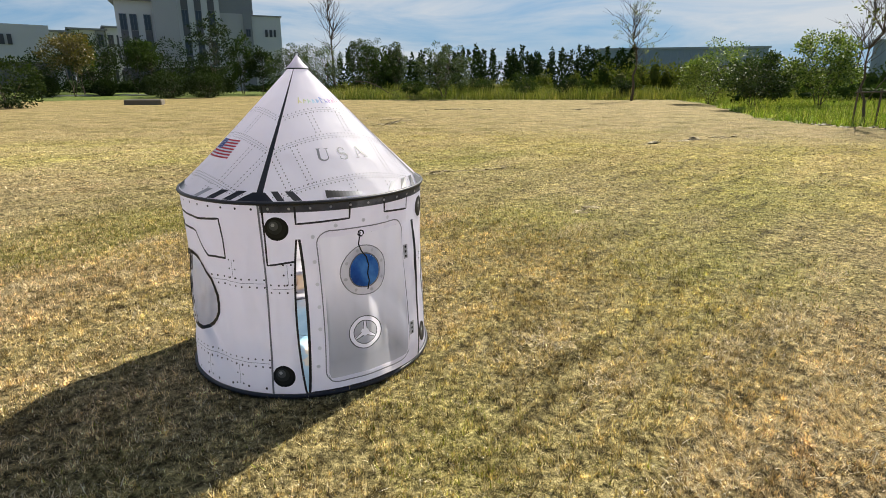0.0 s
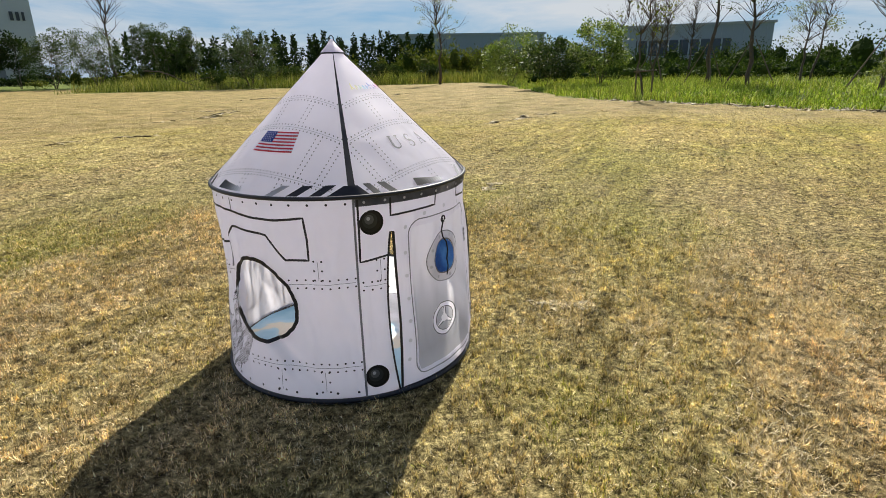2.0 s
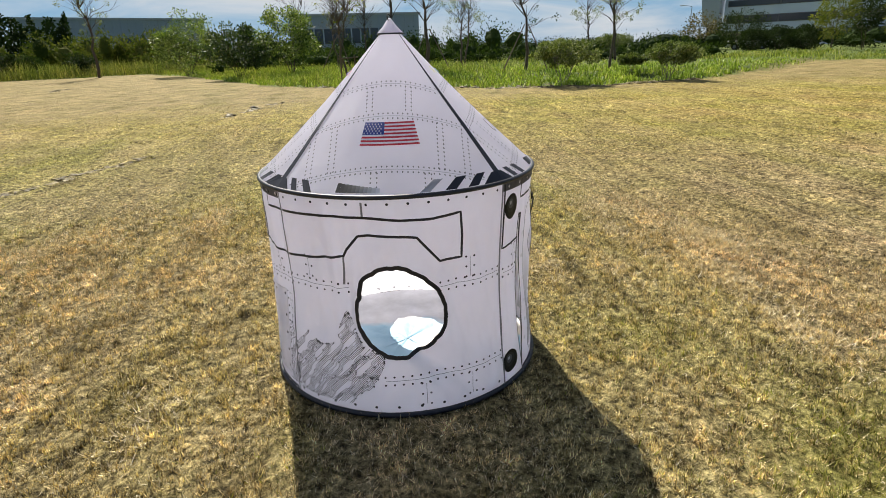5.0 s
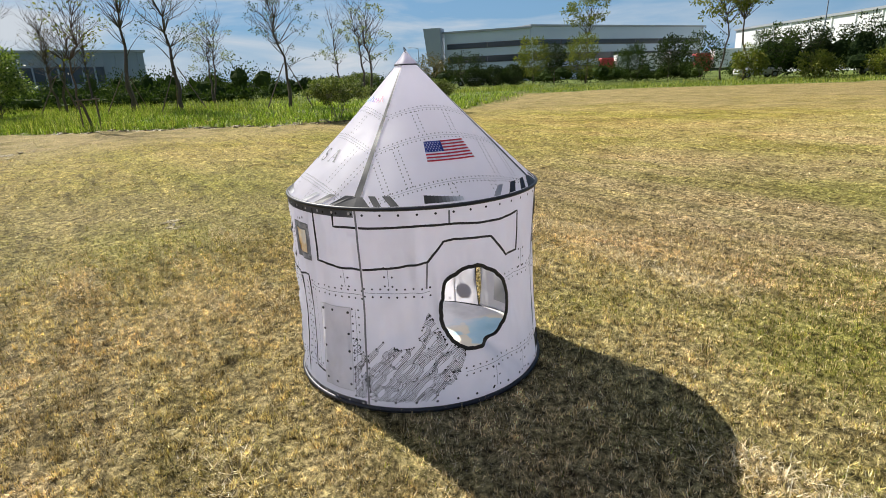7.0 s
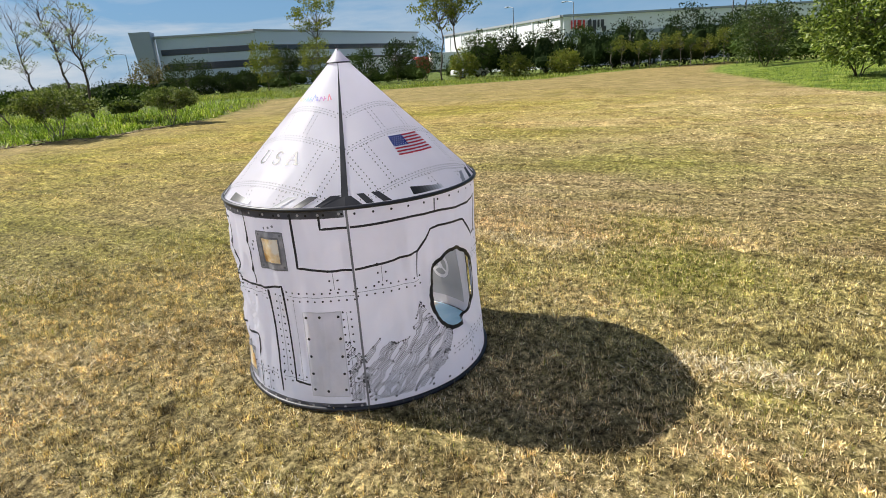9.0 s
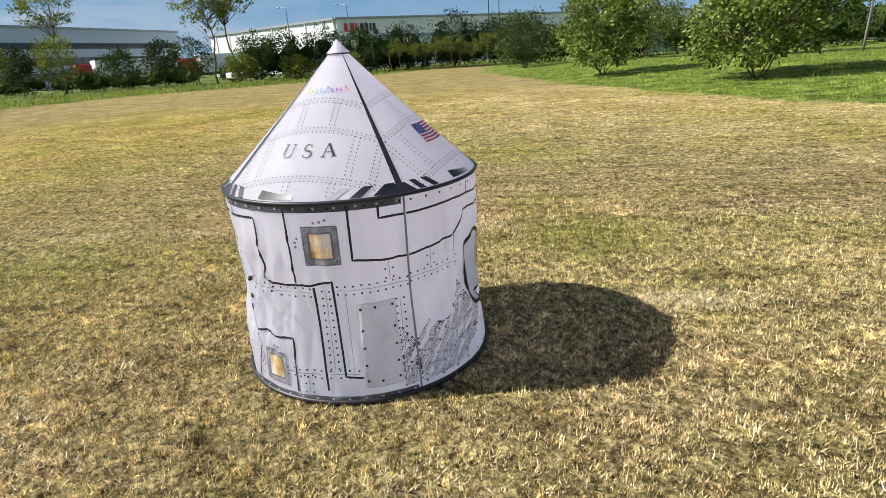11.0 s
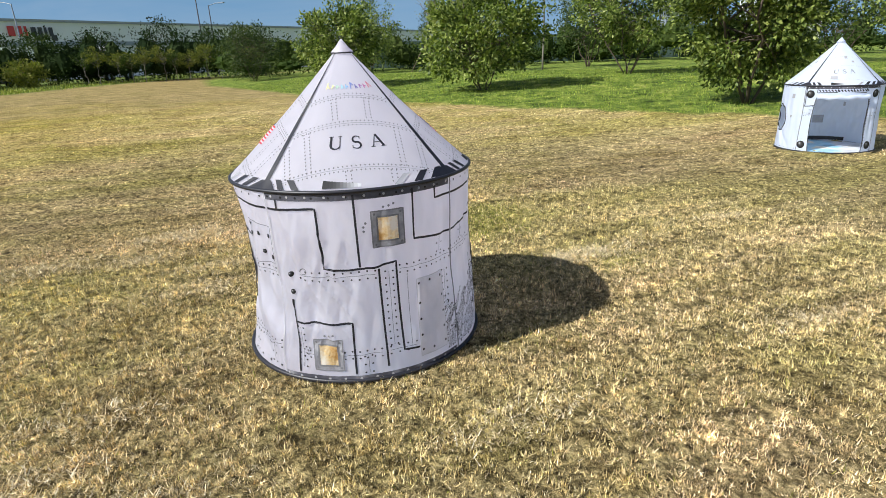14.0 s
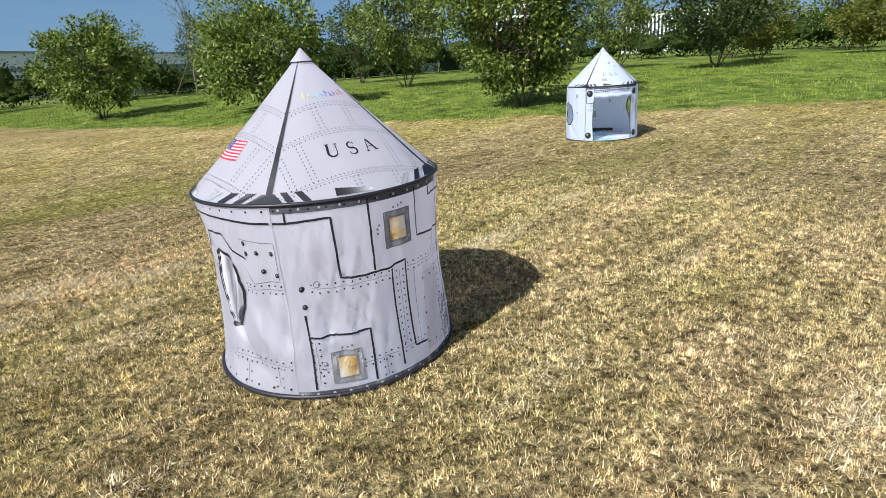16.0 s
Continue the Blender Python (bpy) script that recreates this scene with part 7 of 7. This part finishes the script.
# green fence behind the lawn
t = thing("fence", 0, 0, 0, "green mesh fence panels behind the lawn trees", "fence")
fx = [(30, -38), (24, -40.5), (18, -42), (12, -43), (6, -43.5), (0, -43.5)]
for (ax, ay), (bx, by) in zip(fx, fx[1:]):
    L = math.hypot(bx - ax, by - ay)
    for i in range(3):
        k0, k1 = i / 3, (i + 1) / 3
        p0 = Vector((ax + (bx - ax) * k0, ay + (by - ay) * k0, hgt(ax, ay)))
        p1 = Vector((ax + (bx - ax) * k1, ay + (by - ay) * k1, hgt(ax, ay)))
        V, F = tube([p0 + Vector((0, 0, -0.1)), p0 + Vector((0, 0, 2.3))], [0.045, 0.045], 6)
        obj("post", V, F, FENCEG, t)
        d = (p1 - p0).normalized() * 0.08
        q = Vector((-d.y, d.x, 0)) * 0.25
        a, b = p0 + d, p1 - d
        V = [a - q, b - q, b + q, a + q]
        V = [v + Vector((0, 0, 0.1)) for v in V] + [v + Vector((0, 0, 2.2)) for v in V]
        obj("panel", V, [(0, 1, 2, 3)[::-1], (4, 5, 6, 7), (0, 1, 5, 4), (1, 2, 6, 5), (2, 3, 7, 6), (3, 0, 4, 7)], FENCEG, t)


def wheel(t, x, y, z, r, w):
    bm = bmesh.new()
    bmesh.ops.create_cone(bm, cap_ends=True, segments=16, radius1=r, radius2=r, depth=w, matrix=Matrix.Translation((x, y, z)) @ Matrix.Rotation(math.pi / 2, 4, "X"))
    p = part("wheel", bm, TYRE, t)
    bm = bmesh.new()
    bmesh.ops.create_cone(bm, cap_ends=True, segments=12, radius1=r * 0.55, radius2=r * 0.5, depth=w * 1.06, matrix=Matrix.Translation((x, y, z)) @ Matrix.Rotation(math.pi / 2, 4, "X"))
    part("rim", bm, CLADG, p)


def truck(x, y, turn, label, paint):
    t = thing("truck", x, y, hgt(x, y), label, "truck", "parked trucks", turn)
    bm = box_bm(-1.1, -1.2, 0.7, 1.1, 1.2, 3.1, 0.14)
    for v in bm.verts:
        if v.co.x > 0.6 and v.co.z > 1.9:
            v.co.x -= 0.3
    part("cab", bm, paint, t)
    block(t, "windscreen", 0.72, -1.0, 1.95, 0.98, 1.0, 2.75, GLASSD)
    block(t, "side_window", -0.5, -1.22, 1.9, 0.5, -1.19, 2.6, GLASSD)
    block(t, "bumper", 0.9, -1.2, 0.45, 1.25, 1.2, 0.85, RENDERD, bevel=0.05)
    block(t, "cargo_box", -9.0, -1.25, 1.1, -1.5, 1.25, 3.5, CLADW, "white box body", 0.04)
    block(t, "chassis", -9.0, -0.5, 0.75, 0.9, 0.5, 1.08, RENDERD)
    for wx in (0.2, -5.8, -7.4):
        for wy in (-1.05, 1.05):
            wheel(t, wx, wy, 0.5, 0.5, 0.32)
    return t


truck(86, 0.5, 100, "red lorry with a white box body, parked", TRUCKR)
truck(84, -12, 95, "red lorry with a white box body, parked", TRUCKR)
truck(60, -32, 130, "dark lorry with a white box body, parked", RENDERD)


def car(x, y, turn, label, paint):
    t = thing("car", x, y, hgt(x, y), label, "car", "parked cars", turn)
    bm = box_bm(-2.1, -0.85, 0.3, 2.1, 0.85, 0.95, 0.14)
    part("body", bm, paint, t)
    bm = box_bm(-1.3, -0.75, 0.93, 1.0, 0.75, 1.45, 0.1)
    for v in bm.verts:
        if v.co.z > 1.2:
            v.co.x *= 0.75
            v.co.y *= 0.9
    part("cabin", bm, GLASSD, t)
    block(t, "roof", -0.85, -0.62, 1.44, 0.62, 0.62, 1.49, paint)
    for wx in (-1.3, 1.3):
        for wy in (-0.78, 0.78):
            wheel(t, wx, wy, 0.32, 0.32, 0.2)
    return t


car(68, 16.5, 95, "white saloon car parked by the hedge", CARW)
car(62, -14, 100, "white van-like car behind the hedge", CARW)
car(60, -24, 110, "pale car behind the hedge", CARW)


def street_lamp(x, y, h, turn):
    t = thing("street_lamp", x, y, hgt(x, y), "tall grey street lamp with one arm", "street lamp", "street lamps", turn)
    obj("pole", *tube([(0, 0, -0.1), (0, 0, h * 0.6), (0, 0, h)], [0.09, 0.07, 0.05], 8), RENDERD if y < -40 else CLADG, t)
    obj("arm", *tube([(0, 0, h - 0.05), (0.8, 0, h + 0.15), (1.4, 0, h + 0.2)], [0.04, 0.035, 0.03], 6), CLADG, t)
    block(t, "lamp_head", 1.2, -0.13, h + 0.12, 1.9, 0.13, h + 0.24, CLADG, bevel=0.03)


for x, y, h, a in ((64, -20, 7.4, 10), (63, -27, 7.6, 20), (100, 33, 6.4, 90), (53.2, -40.5, 8.6, 30), (52.4, -41.4, 7.4, 200)):
    street_lamp(x, y, h, a)

t = thing("footpath", -32.0, 55.2, hgt(-32, 55.2), "pale concrete footpath before the flats", "path", turn=26)
block(t, "slab", -7.5, -0.7, -0.1, 5.0, 0.7, 0.06, CONCRETE, bevel=0.02)
# drain cover by the flats and a fallen branch
t = thing("concrete_block", -20.0, 36.5, hgt(-20, 36.5), "weathered concrete drain cover in the grass", "concrete block", turn=15)
block(t, "slab", -1.1, -0.5, -0.05, 1.1, 0.5, 0.32, OLDCONC, bevel=0.05)
t = thing("fallen_branch", -6.0, 47, hgt(-6, 47), "fallen bare branch lying in the grass", "branch")
rr = np.random.RandomState(5)
ch = [limb((-2.2, 0, 1.4), (1.6, -0.6, 0.1), 0.05, 0.03, rr, 0.1)[1], limb((1.6, -0.6, 0.1), (4.2, 0.2, 0.4), 0.03, 0.01, rr)[1], limb((0.4, -0.4, 0.5), (2.4, -1.2, 0.9), 0.025, 0.008, rr)[1]]
obj("branch", *merge(ch), BARK, t)

# ---- the tents ----
play_tent(TENT[0], TENT[1], 0.0, 0.0, "white rocket play tent printed with rivets, hatches and a flag", 3, 0.042, False, WHITE, "play tents")
play_tent(-2.77, -4.26, hgt(-2.77, -4.26) + 0.005, -211.0, "white rocket play tent with its door rolled open", 9, 0.016, True, WHITE2, "play tents")


# clods and rubble along the step where the field meets the meadow
SOIL = grass_material("clods", [(0.0, (0.14, 0.10, 0.06)), (0.5, (0.3, 0.24, 0.15)), (0.8, (0.46, 0.41, 0.31)), (1.0, (0.66, 0.62, 0.54))], 3.0, [(0.3, (0.8, 0.8, 0.8)), (0.7, (1.0, 1.0, 1.0))])
r = np.random.RandomState(77)
V, F = [], []
ys = r.uniform(6.9, 21, 110)
for cy in ys:
    cx = float(meadow_edge(cy)) + 0.1 + r.normal(0, 0.4)
    s = r.uniform(0.018, 0.05)
    z = hgt(cx, cy)
    o = len(V)
    for px, py, pz in ((-1, -1, -0.4), (1, -1, -0.4), (1, 1, -0.4), (-1, 1, -0.4), (-0.6, -0.7, 0.6), (0.7, -0.5, 0.75), (0.6, 0.6, 0.5), (-0.5, 0.6, 0.8)):
        V.append((cx + (px + r.normal(0, 0.2)) * s * 1.4, cy + (py + r.normal(0, 0.2)) * s * 1.4, z + (pz + r.normal(0, 0.12)) * s))
    F += [(o, o + 1, o + 5, o + 4), (o + 1, o + 2, o + 6, o + 5), (o + 2, o + 3, o + 7, o + 6), (o + 3, o, o + 4, o + 7), (o + 4, o + 5, o + 6, o + 7), (o + 3, o + 2, o + 1, o)]
tagged(obj("rubble", V, F, SOIL), "clods and pale rubble along the meadow's edge", "rubble", kind="stuff")


def turf_ridge(points, k, seed, size=0.05):
    """A broken lip of turf along a line: uneven dark sods lying side by side."""
    r = np.random.RandomState(seed)
    P = np.asarray(points, float)
    cum = np.concatenate([[0], np.cumsum(np.hypot(*(P[1:] - P[:-1]).T))])
    V, F = [], []
    for q in np.sort(r.uniform(0, cum[-1], k)):
        cx, cy = float(np.interp(q, cum, P[:, 0])) + r.normal(0, size * 1.6), float(np.interp(q, cum, P[:, 1])) + r.normal(0, size * 1.6)
        w, z, a = size * r.uniform(0.5, 1.6), hgt(cx, cy), r.uniform(0, 6.28)
        o = len(V)
        for px, py, pz in ((-1, -1, -0.4), (1, -1, -0.4), (1, 1, -0.4), (-1, 1, -0.4), (-0.7, -0.7, 0.35), (0.7, -0.6, 0.5), (0.6, 0.7, 0.3), (-0.6, 0.6, 0.55)):
            dx, dy = (px + r.normal(0, 0.25)) * w * 1.8, (py + r.normal(0, 0.25)) * w * 0.8
            V.append((cx + dx * math.cos(a) - dy * math.sin(a), cy + dx * math.sin(a) + dy * math.cos(a), z + (pz + r.normal(0, 0.12)) * w * 0.45))
        F += [(o, o + 1, o + 5, o + 4), (o + 1, o + 2, o + 6, o + 5), (o + 2, o + 3, o + 7, o + 6), (o + 3, o, o + 4, o + 7), (o + 4, o + 5, o + 6, o + 7), (o + 3, o + 2, o + 1, o)]
    tagged(obj("broken_turf", V, F, SODS), "broken lip of dry turf and clods on the field", "turf", kind="stuff")


SODS = grass_material("dry_sods", [(0.0, (0.14, 0.11, 0.05)), (0.5, (0.30, 0.235, 0.105)), (0.85, (0.44, 0.35, 0.17)), (1.0, (0.56, 0.46, 0.25))], 3.0, [(0.3, (0.8, 0.8, 0.8)), (0.7, (1.0, 1.0, 1.0))])
for i, (pts, k, size) in enumerate((([(-3.6, 16.2), (-2.5, 17.2), (-1.6, 19.4), (-0.4, 20.6)], 90, 0.055), ([(-1.2, 28.8), (0.2, 29.7), (2.0, 29.5)], 60, 0.075), ([(5.8, 28.5), (7.3, 30.7)], 36, 0.07), ([(-1.5, 7.2), (-0.6, 7.5), (0.2, 8.0), (1.05, 8.4)], 110, 0.028),
                                    ([(-3.4, 20.5), (-1.3, 21.3)], 44, 0.05), ([(1.35, 5.25), (1.65, 5.5)], 26, 0.02), ([(0.5, 2.42), (0.75, 2.3)], 26, 0.018), ([(14.4, 10.3), (13.2, 11.8)], 40, 0.05), ([(4.2, 12.0), (6.0, 13.4), (7.4, 14.0)], 40, 0.05), ([(-4.5, 12.5), (-2.8, 13.2)], 30, 0.05))):
    turf_ridge(pts, k, 300 + i, size)
turf_ridge([(float(meadow_edge(y)) - 0.12, y) for y in (6.9, 7.6, 8.5, 9.5, 10.5, 12, 14, 16, 18.5)], 420, 320, 0.06)
